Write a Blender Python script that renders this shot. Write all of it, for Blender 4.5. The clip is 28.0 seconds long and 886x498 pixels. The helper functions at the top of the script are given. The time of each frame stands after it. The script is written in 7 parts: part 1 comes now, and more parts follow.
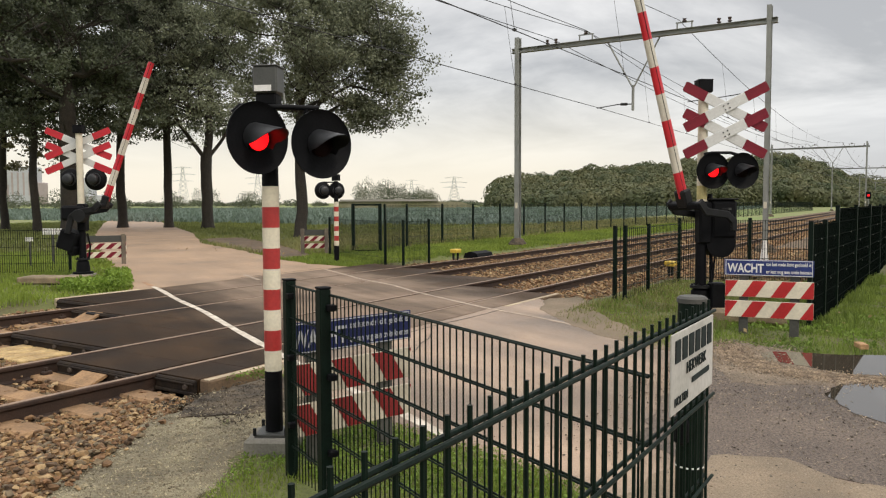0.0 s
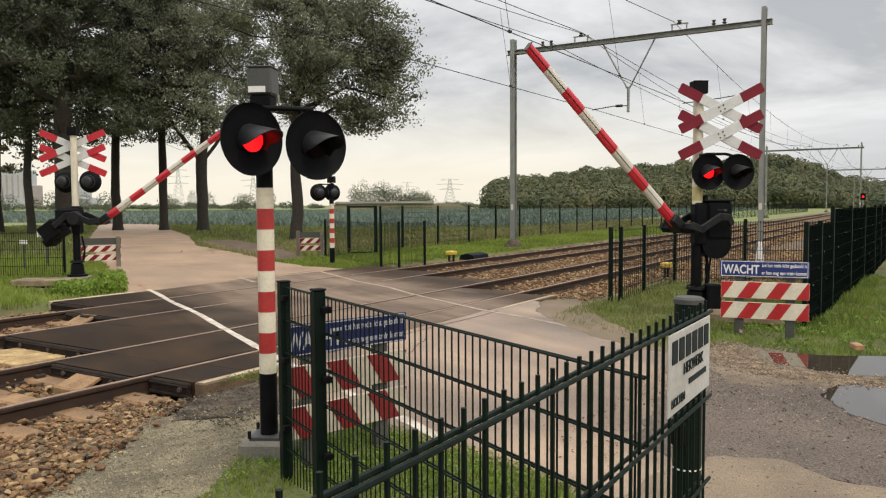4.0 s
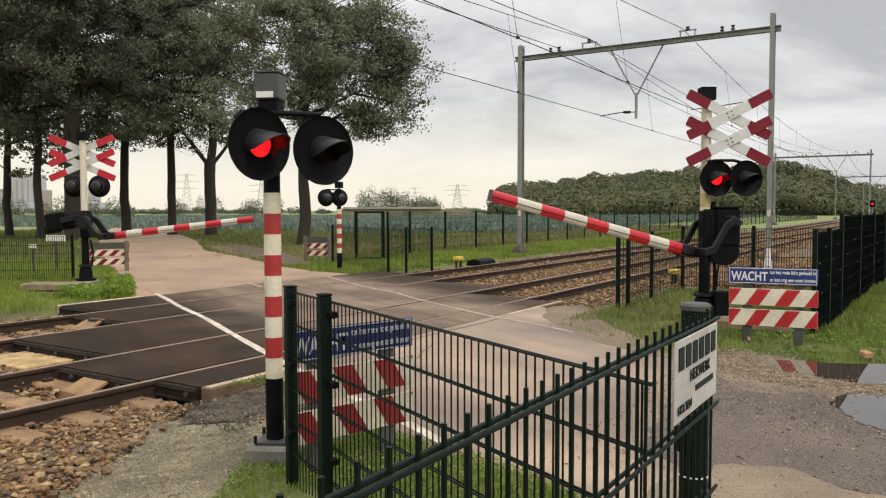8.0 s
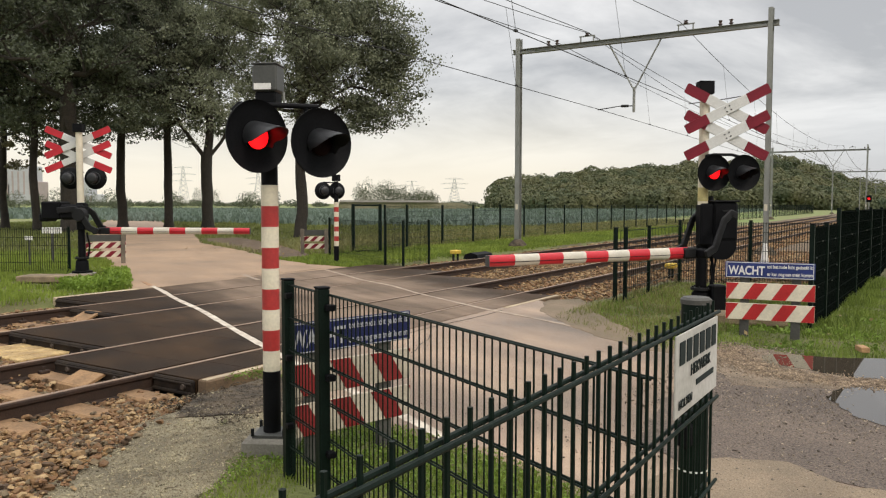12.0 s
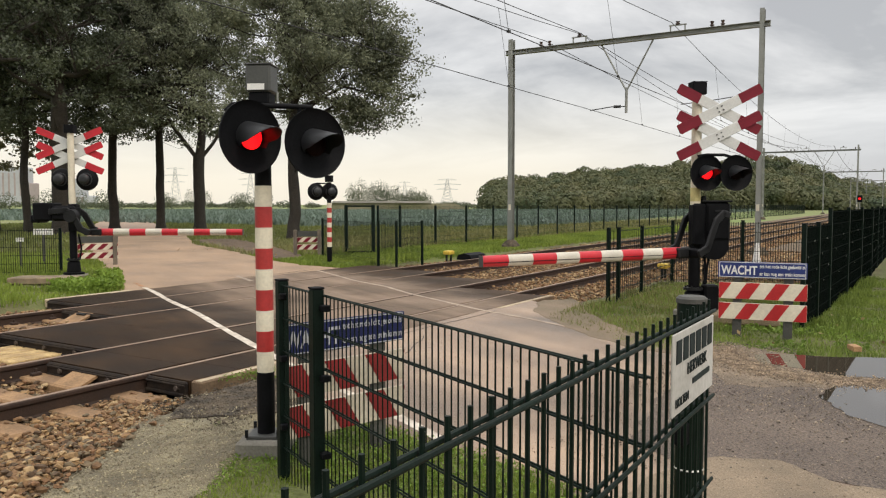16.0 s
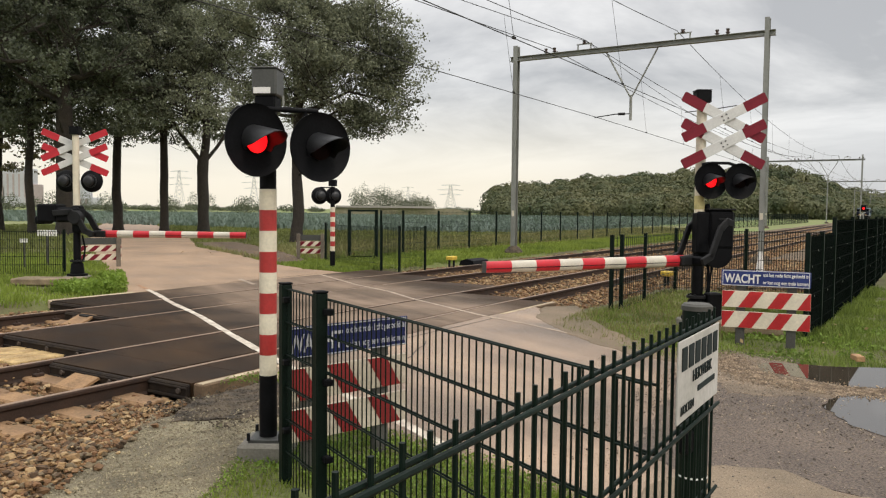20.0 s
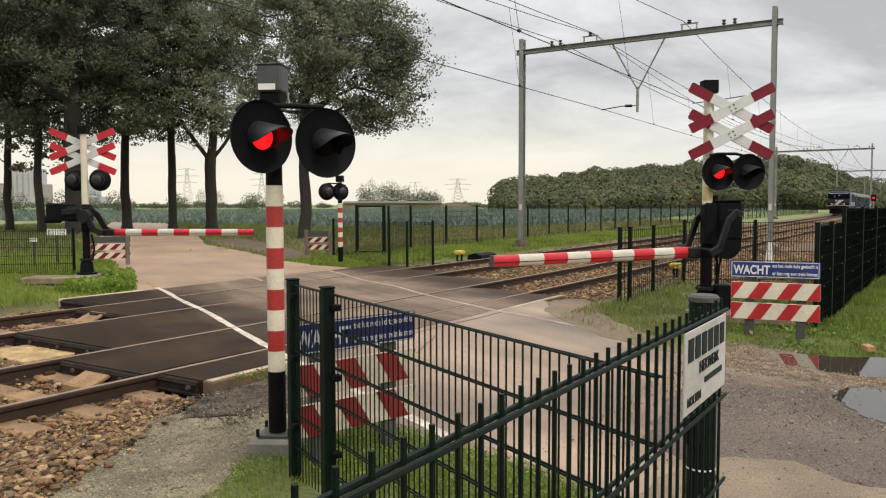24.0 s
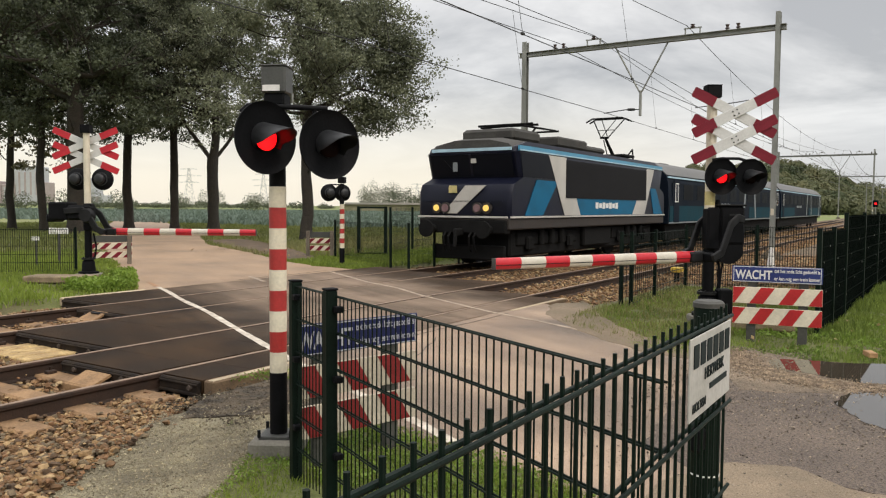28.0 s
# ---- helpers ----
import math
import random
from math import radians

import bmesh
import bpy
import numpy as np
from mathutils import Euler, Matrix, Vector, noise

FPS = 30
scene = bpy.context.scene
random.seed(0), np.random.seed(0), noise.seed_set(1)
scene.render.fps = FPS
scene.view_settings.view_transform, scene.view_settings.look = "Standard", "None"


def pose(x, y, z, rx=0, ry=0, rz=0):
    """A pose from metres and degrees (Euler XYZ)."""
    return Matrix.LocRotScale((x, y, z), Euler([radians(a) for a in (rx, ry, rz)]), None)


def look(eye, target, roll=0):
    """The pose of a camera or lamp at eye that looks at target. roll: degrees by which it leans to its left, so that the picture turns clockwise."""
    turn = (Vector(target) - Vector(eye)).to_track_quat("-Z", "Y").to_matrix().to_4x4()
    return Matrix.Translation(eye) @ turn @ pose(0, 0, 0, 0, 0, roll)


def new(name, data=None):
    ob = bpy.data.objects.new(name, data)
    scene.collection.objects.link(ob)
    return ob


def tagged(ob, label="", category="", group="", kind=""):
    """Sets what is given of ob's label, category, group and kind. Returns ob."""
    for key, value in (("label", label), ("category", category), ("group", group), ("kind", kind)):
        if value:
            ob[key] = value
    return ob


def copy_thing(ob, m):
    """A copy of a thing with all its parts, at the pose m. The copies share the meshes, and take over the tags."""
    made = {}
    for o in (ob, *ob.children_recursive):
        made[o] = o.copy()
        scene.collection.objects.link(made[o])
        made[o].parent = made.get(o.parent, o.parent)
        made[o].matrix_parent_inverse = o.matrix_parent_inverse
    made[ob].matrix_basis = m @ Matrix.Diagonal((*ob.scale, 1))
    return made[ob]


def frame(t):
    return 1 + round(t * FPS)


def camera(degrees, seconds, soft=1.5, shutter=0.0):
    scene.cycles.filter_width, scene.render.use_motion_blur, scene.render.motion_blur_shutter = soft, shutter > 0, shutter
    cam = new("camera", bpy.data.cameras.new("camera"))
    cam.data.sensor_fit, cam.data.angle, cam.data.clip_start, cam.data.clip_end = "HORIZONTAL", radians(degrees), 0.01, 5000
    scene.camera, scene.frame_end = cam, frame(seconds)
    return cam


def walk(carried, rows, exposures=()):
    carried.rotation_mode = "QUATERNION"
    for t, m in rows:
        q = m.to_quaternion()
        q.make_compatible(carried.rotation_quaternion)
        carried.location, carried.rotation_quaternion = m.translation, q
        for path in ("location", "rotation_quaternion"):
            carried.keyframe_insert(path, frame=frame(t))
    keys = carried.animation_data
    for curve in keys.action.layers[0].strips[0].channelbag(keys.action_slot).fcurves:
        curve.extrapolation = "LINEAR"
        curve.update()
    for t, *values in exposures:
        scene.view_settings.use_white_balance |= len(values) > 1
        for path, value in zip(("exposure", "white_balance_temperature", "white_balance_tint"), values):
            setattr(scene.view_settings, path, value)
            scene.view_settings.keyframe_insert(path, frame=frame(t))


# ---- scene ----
cam = camera(59.7, 28.0, 1.2)
PATH = [
    (0, (-0.018, -6.455, 1.666), (1.669, -5.387, 1.546), -0.2),
    (0.5, (-0.018, -6.46, 1.665), (1.668, -5.391, 1.547), -0.1),
    (1, (-0.011, -6.455, 1.665), (1.675, -5.385, 1.559), 0.1),
    (1.5, (-0.017, -6.466, 1.661), (1.674, -5.403, 1.551), -0.3),
    (2, (-0.001, -6.453, 1.662), (1.694, -5.398, 1.544), -0.4),
    (2.5, (0.0, -6.446, 1.662), (1.693, -5.387, 1.556), 0.0),
    (3, (0.006, -6.448, 1.659), (1.7, -5.39, 1.556), -0.2),
    (3.5, (-0.002, -6.448, 1.662), (1.693, -5.393, 1.549), -0.3),
    (5.5, (0.009, -6.447, 1.661), (1.695, -5.376, 1.552), -0.2),
    (6, (0.004, -6.453, 1.662), (1.691, -5.384, 1.558), -0.2),
    (6.5, (-0.005, -6.456, 1.659), (1.684, -5.391, 1.556), -0.2),
    (7, (-0.003, -6.459, 1.659), (1.688, -5.396, 1.556), -0.2),
    (7.5, (-0.001, -6.451, 1.658), (1.688, -5.385, 1.56), -0.1),
    (8, (0.005, -6.449, 1.66), (1.688, -5.374, 1.56), -0.1),
    (8.5, (0.005, -6.449, 1.656), (1.688, -5.374, 1.553), -0.1),
    (9, (0.004, -6.449, 1.656), (1.687, -5.374, 1.55), -0.1),
    (9.5, (0.007, -6.447, 1.657), (1.69, -5.373, 1.551), -0.3),
    (10, (0.005, -6.454, 1.657), (1.689, -5.38, 1.548), -0.4),
    (10.5, (-0.008, -6.457, 1.657), (1.678, -5.387, 1.538), -0.3),
    (11, (0.0, -6.448, 1.656), (1.685, -5.379, 1.529), -0.2),
    (11.5, (0.008, -6.445, 1.659), (1.694, -5.377, 1.538), -0.0),
    (12, (0.01, -6.437, 1.658), (1.697, -5.369, 1.541), 0.1),
    (12.5, (0.006, -6.44, 1.659), (1.689, -5.367, 1.546), -0.1),
    (14.5, (0.002, -6.439, 1.66), (1.692, -5.376, 1.556), -0.1),
    (15, (0.005, -6.439, 1.659), (1.699, -5.381, 1.546), -0.1),
    (15.5, (0.006, -6.433, 1.655), (1.702, -5.379, 1.544), 0.0),
    (16, (0.007, -6.429, 1.655), (1.703, -5.377, 1.54), 0.0),
    (16.5, (0.007, -6.433, 1.657), (1.702, -5.379, 1.537), 0.0),
    (17, (-0.003, -6.438, 1.654), (1.692, -5.383, 1.541), 0.2),
    (17.5, (0.0, -6.423, 1.652), (1.697, -5.369, 1.545), 0.3),
    (18, (0.003, -6.418, 1.655), (1.7, -5.365, 1.546), 0.3),
    (18.5, (0.003, -6.425, 1.654), (1.696, -5.365, 1.546), 0.4),
    (19, (0.007, -6.423, 1.65), (1.697, -5.359, 1.537), 0.5),
    (19.5, (0.002, -6.43, 1.654), (1.696, -5.372, 1.535), 0.7),
    (20, (0.001, -6.423, 1.653), (1.695, -5.364, 1.552), 0.6),
    (20.5, (0.0, -6.429, 1.653), (1.694, -5.37, 1.565), 0.5),
    (21, (0.002, -6.432, 1.657), (1.695, -5.371, 1.567), 0.3),
    (21.5, (0.006, -6.428, 1.653), (1.701, -5.37, 1.56), 0.2),
    (23.5, (0.01, -6.431, 1.649), (1.696, -5.364, 1.525), 0.1),
    (24, (0.01, -6.428, 1.651), (1.692, -5.352, 1.536), -0.1),
    (24.5, (0.016, -6.42, 1.653), (1.7, -5.346, 1.547), -0.3),
    (25, (0.008, -6.426, 1.653), (1.691, -5.351, 1.545), -0.3),
    (25.5, (0.0, -6.428, 1.651), (1.681, -5.349, 1.539), -0.1),
    (26, (-0.001, -6.429, 1.652), (1.676, -5.346, 1.545), -0.1),
    (26.5, (0.002, -6.427, 1.652), (1.68, -5.345, 1.553), 0.1),
    (27, (0.0, -6.433, 1.656), (1.681, -5.354, 1.555), 0.3),
    (27.5, (0.005, -6.425, 1.654), (1.688, -5.35, 1.547), 0.3),
    (28, (0.004, -6.419, 1.655), (1.685, -5.34, 1.545), 0.4),
]
walk(cam, [(t, look(eye, target, roll)) for t, eye, target, roll in PATH], exposures=((0, 0.0, 6900, 10), (28, 0.0, 6900, 10)))

# ---- light ----
SUN_AZ, SUN_EL = radians(200), radians(42)
world = bpy.data.worlds.new("sky")
scene.world = world
world.use_nodes = True


def build_sky():
    nt = world.node_tree
    N, L = nt.nodes, nt.links
    N.clear()
    out, bg = N.new("ShaderNodeOutputWorld"), N.new("ShaderNodeBackground")
    sky = N.new("ShaderNodeTexSky")
    sky.sky_type, sky.sun_disc = "NISHITA", False
    sky.sun_elevation, sky.sun_rotation = SUN_EL, SUN_AZ
    co = N.new("ShaderNodeTexCoord")
    sep = N.new("ShaderNodeSeparateXYZ")
    L.new(co.outputs["Generated"], sep.inputs[0])
    # clouds on a flat layer: direction divided by its height
    add = N.new("ShaderNodeMath"); add.operation = "ADD"; add.inputs[1].default_value = 0.16
    L.new(sep.outputs["Z"], add.inputs[0])
    div = N.new("ShaderNodeVectorMath"); div.operation = "DIVIDE"
    comb = N.new("ShaderNodeCombineXYZ")
    for k in range(3):
        L.new(add.outputs[0], comb.inputs[k])
    L.new(co.outputs["Generated"], div.inputs[0])
    L.new(comb.outputs[0], div.inputs[1])
    n1 = N.new("ShaderNodeTexNoise"); n1.inputs["Scale"].default_value = 0.85; n1.inputs["Detail"].default_value = 7; n1.inputs["Roughness"].default_value = 0.58
    n1.inputs["Distortion"].default_value = 0.4
    mp = N.new("ShaderNodeMapping"); mp.inputs["Location"].default_value = (3.1, 1.7, 0.4)
    L.new(div.outputs[0], mp.inputs[0])
    L.new(mp.outputs[0], n1.inputs["Vector"])
    cr = N.new("ShaderNodeValToRGB")
    cr.color_ramp.elements[0].position, cr.color_ramp.elements[0].color = 0.36, (0.375, 0.387, 0.412, 1)
    cr.color_ramp.elements[1].position, cr.color_ramp.elements[1].color = 0.62, (0.74, 0.752, 0.775, 1)
    L.new(n1.outputs["Fac"], cr.inputs[0])
    # pale warm band over the horizon
    hz = N.new("ShaderNodeMapRange"); hz.inputs["From Min"].default_value = 0.01; hz.inputs["From Max"].default_value = 0.17
    hz.interpolation_type = "SMOOTHSTEP"
    L.new(sep.outputs["Z"], hz.inputs["Value"])
    mix = N.new("ShaderNodeMix"); mix.data_type = "RGBA"
    # the cloud breaks open over the fields ahead; greyer along the line
    side = N.new("ShaderNodeVectorMath"); side.operation = "DOT_PRODUCT"
    side.inputs[1].default_value = (0.62, 0.784, 0)
    L.new(co.outputs["Generated"], side.inputs[0])
    sr = N.new("ShaderNodeMapRange"); sr.interpolation_type = "SMOOTHSTEP"
    sr.inputs["From Min"].default_value, sr.inputs["From Max"].default_value = 0.66, 0.93
    L.new(side.outputs["Value"], sr.inputs["Value"])
    glow = N.new("ShaderNodeMix"); glow.data_type = "RGBA"
    glow.inputs["A"].default_value, glow.inputs["B"].default_value = (0.455, 0.475, 0.525, 1), (0.715, 0.68, 0.61, 1)
    L.new(sr.outputs[0], glow.inputs["Factor"])
    L.new(glow.outputs["Result"], mix.inputs["A"])
    L.new(hz.outputs[0], mix.inputs["Factor"])
    L.new(cr.outputs[0], mix.inputs["B"])
    # overcast sky is brightest overhead
    zen = N.new("ShaderNodeMapRange"); zen.inputs["From Min"].default_value = 0.38; zen.inputs["From Max"].default_value = 0.95
    zen.inputs["To Min"].default_value = 1.0; zen.inputs["To Max"].default_value = 3.1
    L.new(sep.outputs["Z"], zen.inputs["Value"])
    mul = N.new("ShaderNodeVectorMath"); mul.operation = "SCALE"
    L.new(mix.outputs["Result"], mul.inputs[0])
    L.new(zen.outputs[0], mul.inputs["Scale"])
    sc = N.new("ShaderNodeVectorMath"); sc.operation = "SCALE"; sc.inputs["Scale"].default_value = 0.015
    L.new(sky.outputs[0], sc.inputs[0])
    sm = N.new("ShaderNodeVectorMath"); sm.operation = "ADD"
    L.new(mul.outputs[0], sm.inputs[0])
    L.new(sc.outputs[0], sm.inputs[1])
    L.new(sm.outputs[0], bg.inputs["Color"])
    bg.inputs["Strength"].default_value = 1.2
    L.new(bg.outputs[0], out.inputs["Surface"])


build_sky()
sun_lamp = bpy.data.lights.new("sun", "SUN")
sun_lamp.energy, sun_lamp.angle, sun_lamp.color = 1.3, radians(15), (1.0, 0.93, 0.82)
sun = new("sun", sun_lamp)
sun.matrix_world = look((0, 0, 60), (60 * math.sin(SUN_AZ) * -1.1, 60 * math.cos(SUN_AZ) * -1.1, 0))


# ---- materials ----
def surface(name, col, rough=0.7, metal=0.0, var=0.25, scale=3.0, fine=40.0, bump=0.15, col2=None, spread=0.5, pieces=0.0, spec=0.5, coords="Object", lump=0.02):
    """A surface with stains at one scale, grain at another, and relief. pieces: how far single pieces differ."""
    m = bpy.data.materials.new(name)
    m.use_nodes = True
    nt = m.node_tree
    N, L = nt.nodes, nt.links
    b = N["Principled BSDF"]
    b.inputs["Roughness"].default_value, b.inputs["Metallic"].default_value = rough, metal
    b.inputs["Specular IOR Level"].default_value = spec
    co = N.new("ShaderNodeTexCoord")
    if coords == "World":
        src = N.new("ShaderNodeNewGeometry").outputs["Position"]
    else:
        src = co.outputs[coords]
    big, small = N.new("ShaderNodeTexNoise"), N.new("ShaderNodeTexNoise")
    for n, s, d in ((big, scale, 5), (small, fine, 3)):
        n.inputs["Scale"].default_value, n.inputs["Detail"].default_value = s, d
        L.new(src, n.inputs["Vector"])
    ramp = N.new("ShaderNodeValToRGB")
    c2 = col2 or tuple(c * (1 - var) for c in col)
    e = ramp.color_ramp.elements
    e[0].position, e[0].color = 0.5 - 0.22 * spread, (*c2, 1)
    e[1].position, e[1].color = 0.5 + 0.22 * spread, (*col, 1)
    L.new(big.outputs["Fac"], ramp.inputs[0])
    grain = N.new("ShaderNodeMapRange")
    grain.inputs["From Min"].default_value, grain.inputs["From Max"].default_value = 0.25, 0.75
    grain.inputs["To Min"].default_value, grain.inputs["To Max"].default_value = 1 - var * 0.7, 1 + var * 0.7
    L.new(small.outputs["Fac"], grain.inputs["Value"])
    mul = N.new("ShaderNodeVectorMath"); mul.operation = "SCALE"
    L.new(ramp.outputs[0], mul.inputs[0])
    L.new(grain.outputs[0], mul.inputs["Scale"])
    last = mul.outputs[0]
    if pieces:
        rnd = N.new("ShaderNodeNewGeometry").outputs["Random Per Island"] if pieces > 0 else N.new("ShaderNodeObjectInfo").outputs["Random"]
        pr = N.new("ShaderNodeMapRange")
        pr.inputs["To Min"].default_value, pr.inputs["To Max"].default_value = 1 - abs(pieces), 1 + abs(pieces)
        L.new(rnd, pr.inputs["Value"])
        m2 = N.new("ShaderNodeVectorMath"); m2.operation = "SCALE"
        L.new(last, m2.inputs[0]); L.new(pr.outputs[0], m2.inputs["Scale"])
        last = m2.outputs[0]
    L.new(last, b.inputs["Base Color"])
    rr = N.new("ShaderNodeMapRange")
    rr.inputs["To Min"].default_value, rr.inputs["To Max"].default_value = max(0.02, rough - 0.12), min(1, rough + 0.12)
    L.new(big.outputs["Fac"], rr.inputs["Value"]); L.new(rr.outputs[0], b.inputs["Roughness"])
    if bump:
        bp = N.new("ShaderNodeBump"); bp.inputs["Strength"].default_value = bump; bp.inputs["Distance"].default_value = lump
        L.new(small.outputs["Fac"], bp.inputs["Height"]); L.new(bp.outputs[0], b.inputs["Normal"])
    return m


def many_toned(name, tones, rough=0.9):
    """Broken stone: each piece one of several tones, with stains over them."""
    m = surface(name, tones[0], rough, 0, 0.35, 14, 90, 0.35, coords="World")
    nt = m.node_tree
    N, L = nt.nodes, nt.links
    b = N["Principled BSDF"]
    ramp = N.new("ShaderNodeValToRGB")
    ramp.color_ramp.interpolation = "CONSTANT"
    e = ramp.color_ramp.elements
    e[0].color = (*tones[0], 1)
    e[1].position, e[1].color = 1 / len(tones), (*tones[1], 1)
    for k in range(2, len(tones)):
        e.new(k / len(tones)).color = (*tones[k], 1)
    geo = N.new("ShaderNodeNewGeometry")
    L.new(geo.outputs["Random Per Island"], ramp.inputs[0])
    ns = N.new("ShaderNodeTexNoise"); ns.inputs["Scale"].default_value = 26; ns.inputs["Detail"].default_value = 4
    L.new(geo.outputs["Position"], ns.inputs["Vector"])
    rg = N.new("ShaderNodeMapRange")
    rg.inputs["From Min"].default_value, rg.inputs["From Max"].default_value = 0.3, 0.7
    rg.inputs["To Min"].default_value, rg.inputs["To Max"].default_value = 0.6, 1.25
    L.new(ns.outputs["Fac"], rg.inputs["Value"])
    sc = N.new("ShaderNodeVectorMath"); sc.operation = "SCALE"
    L.new(ramp.outputs[0], sc.inputs[0]); L.new(rg.outputs[0], sc.inputs["Scale"])
    L.new(sc.outputs[0], b.inputs["Base Color"])
    return m


def leafy(name, col, col2, trans=0.25, rough=0.6, patch=0.45, own=0.55):
    """Leaves: each one its own tone between two greens, with some light through them."""
    m = bpy.data.materials.new(name)
    m.use_nodes = True
    nt = m.node_tree
    N, L = nt.nodes, nt.links
    b = N["Principled BSDF"]
    geo = N.new("ShaderNodeNewGeometry")
    ramp = N.new("ShaderNodeValToRGB")
    ramp.color_ramp.elements[0].color, ramp.color_ramp.elements[1].color = (*col2, 1), (*col, 1)
    ns = N.new("ShaderNodeTexNoise"); ns.inputs["Scale"].default_value = patch
    L.new(geo.outputs["Position"], ns.inputs["Vector"])
    av = N.new("ShaderNodeMath"); av.operation = "MULTIPLY_ADD"; av.inputs[1].default_value = own
    sub = N.new("ShaderNodeMath"); sub.operation = "MULTIPLY_ADD"; sub.inputs[1].default_value = 1.6; sub.inputs[2].default_value = -0.55
    L.new(ns.outputs["Fac"], sub.inputs[0])
    L.new(geo.outputs["Random Per Island"], av.inputs[0]); L.new(sub.outputs[0], av.inputs[2])
    L.new(av.outputs[0], ramp.inputs[0])
    L.new(ramp.outputs[0], b.inputs["Base Color"])
    b.inputs["Roughness"].default_value = rough
    b.inputs["Specular IOR Level"].default_value = 0.3
    if trans:
        tr, mx = N.new("ShaderNodeBsdfTranslucent"), N.new("ShaderNodeMixShader")
        mx.inputs[0].default_value = trans
        L.new(ramp.outputs[0], tr.inputs[0])
        L.new(b.outputs[0], mx.inputs[1]); L.new(tr.outputs[0], mx.inputs[2])
        L.new(mx.outputs[0], N["Material Output"].inputs["Surface"])
    return m


def glowing(name, col, strength):
    m = bpy.data.materials.new(name)
    m.use_nodes = True
    b = m.node_tree.nodes["Principled BSDF"]
    b.inputs["Base Color"].default_value = (*[c * 0.4 for c in col], 1)
    b.inputs["Emission Color"].default_value, b.inputs["Emission Strength"].default_value = (*col, 1), strength
    return m



def still_water():
    """Shallow muddy standing water with a mirror-smooth face."""
    m = bpy.data.materials.new("water")
    m.use_nodes = True
    nt = m.node_tree
    N, L = nt.nodes, nt.links
    b = N["Principled BSDF"]
    ns, ramp = N.new("ShaderNodeTexNoise"), N.new("ShaderNodeValToRGB")
    ns.inputs["Scale"].default_value = 2.5
    L.new(N.new("ShaderNodeNewGeometry").outputs["Position"], ns.inputs["Vector"])
    ramp.color_ramp.elements[0].color, ramp.color_ramp.elements[1].color = (0.035, 0.028, 0.02, 1), (0.075, 0.06, 0.044, 1)
    L.new(ns.outputs["Fac"], ramp.inputs[0])
    L.new(ramp.outputs[0], b.inputs["Base Color"])
    b.inputs["Roughness"].default_value, b.inputs["IOR"].default_value = 0.012, 3.6
    return m


M = {}
M["asphalt"] = surface("asphalt", (0.365, 0.245, 0.156), 0.65, 0, 0.4, 0.6, 90, 0.35, (0.215, 0.148, 0.099), 1.0, coords="World")
M["asphalt_dirty"] = surface("asphalt_dirty", (0.315, 0.222, 0.150), 0.45, 0, 0.4, 0.8, 80, 0.4, (0.135, 0.096, 0.068), 1.0, coords="World")
M["asphalt_coarse"] = surface("asphalt_coarse", (0.142, 0.107, 0.082), 0.75, 0, 0.85, 0.9, 55, 1.0, (0.078, 0.058, 0.045), 0.9, coords="World")
M["beam_face"] = surface("beam_face", (0.185, 0.122, 0.068), 0.9, 0, 0.35, 3, 60, 0.3, (0.12, 0.078, 0.045))
M["dark_soil"] = surface("dark_soil", (0.105, 0.080, 0.052), 0.95, 0, 0.6, 6, 70, 1.0, (0.040, 0.030, 0.020), coords="World")
M["dirt"] = surface("dirt", (0.21, 0.155, 0.105), 0.9, 0, 0.35, 1.5, 60, 0.5, (0.13, 0.10, 0.06), 0.8, coords="World")
M["rutted"] = surface("rutted", (0.165, 0.112, 0.070), 0.9, 0, 0.5, 1.3, 30, 0.9, (0.072, 0.050, 0.032), 0.9, coords="World", lump=0.05)
M["rubber"] = surface("rubber", (0.043, 0.0245, 0.0125), 0.66, 0, 0.4, 0.9, 60, 0.2, (0.017, 0.0105, 0.0068), 0.8, pieces=-0.07, spec=0.09, coords="World")
M["end_rubber"] = surface("end_rubber", (0.030, 0.021, 0.014), 0.8, 0, 0.5, 7, 60, 0.3, (0.014, 0.010, 0.008), spec=0.2, coords="World")
M["white_line"] = surface("white_line", (0.64, 0.58, 0.49), 0.6, 0, 0.3, 5, 60, 0.2, (0.40, 0.34, 0.27), 0.6, coords="World")
M["worn_line"] = surface("worn_line", (0.43, 0.335, 0.25), 0.6, 0, 0.3, 3, 60, 0.2, (0.24, 0.18, 0.132), 0.6, coords="World")
M["tar"] = surface("tar", (0.030, 0.024, 0.020), 0.55, 0, 0.4, 5, 60, 0.2, coords="World")
M["rusty_line"] = surface("rusty_line", (0.40, 0.215, 0.105), 0.7, 0, 0.3, 4, 60, 0.2, (0.25, 0.15, 0.09), 0.6, coords="World")
M["concrete"] = surface("concrete", (0.225, 0.208, 0.172), 0.85, 0, 0.25, 3, 60, 0.3)
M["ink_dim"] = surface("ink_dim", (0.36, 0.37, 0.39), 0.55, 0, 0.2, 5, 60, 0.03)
M["brick_tan"] = surface("brick_tan", (0.44, 0.255, 0.125), 0.9, 0, 0.3, 8, 60, 0.3)
M["tan_gravel"] = surface("tan_gravel", (0.25, 0.19, 0.130), 0.9, 0, 0.55, 2.2, 110, 0.9, (0.15, 0.112, 0.078), coords="World")
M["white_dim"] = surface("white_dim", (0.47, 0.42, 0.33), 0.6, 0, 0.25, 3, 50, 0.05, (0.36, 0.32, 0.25))
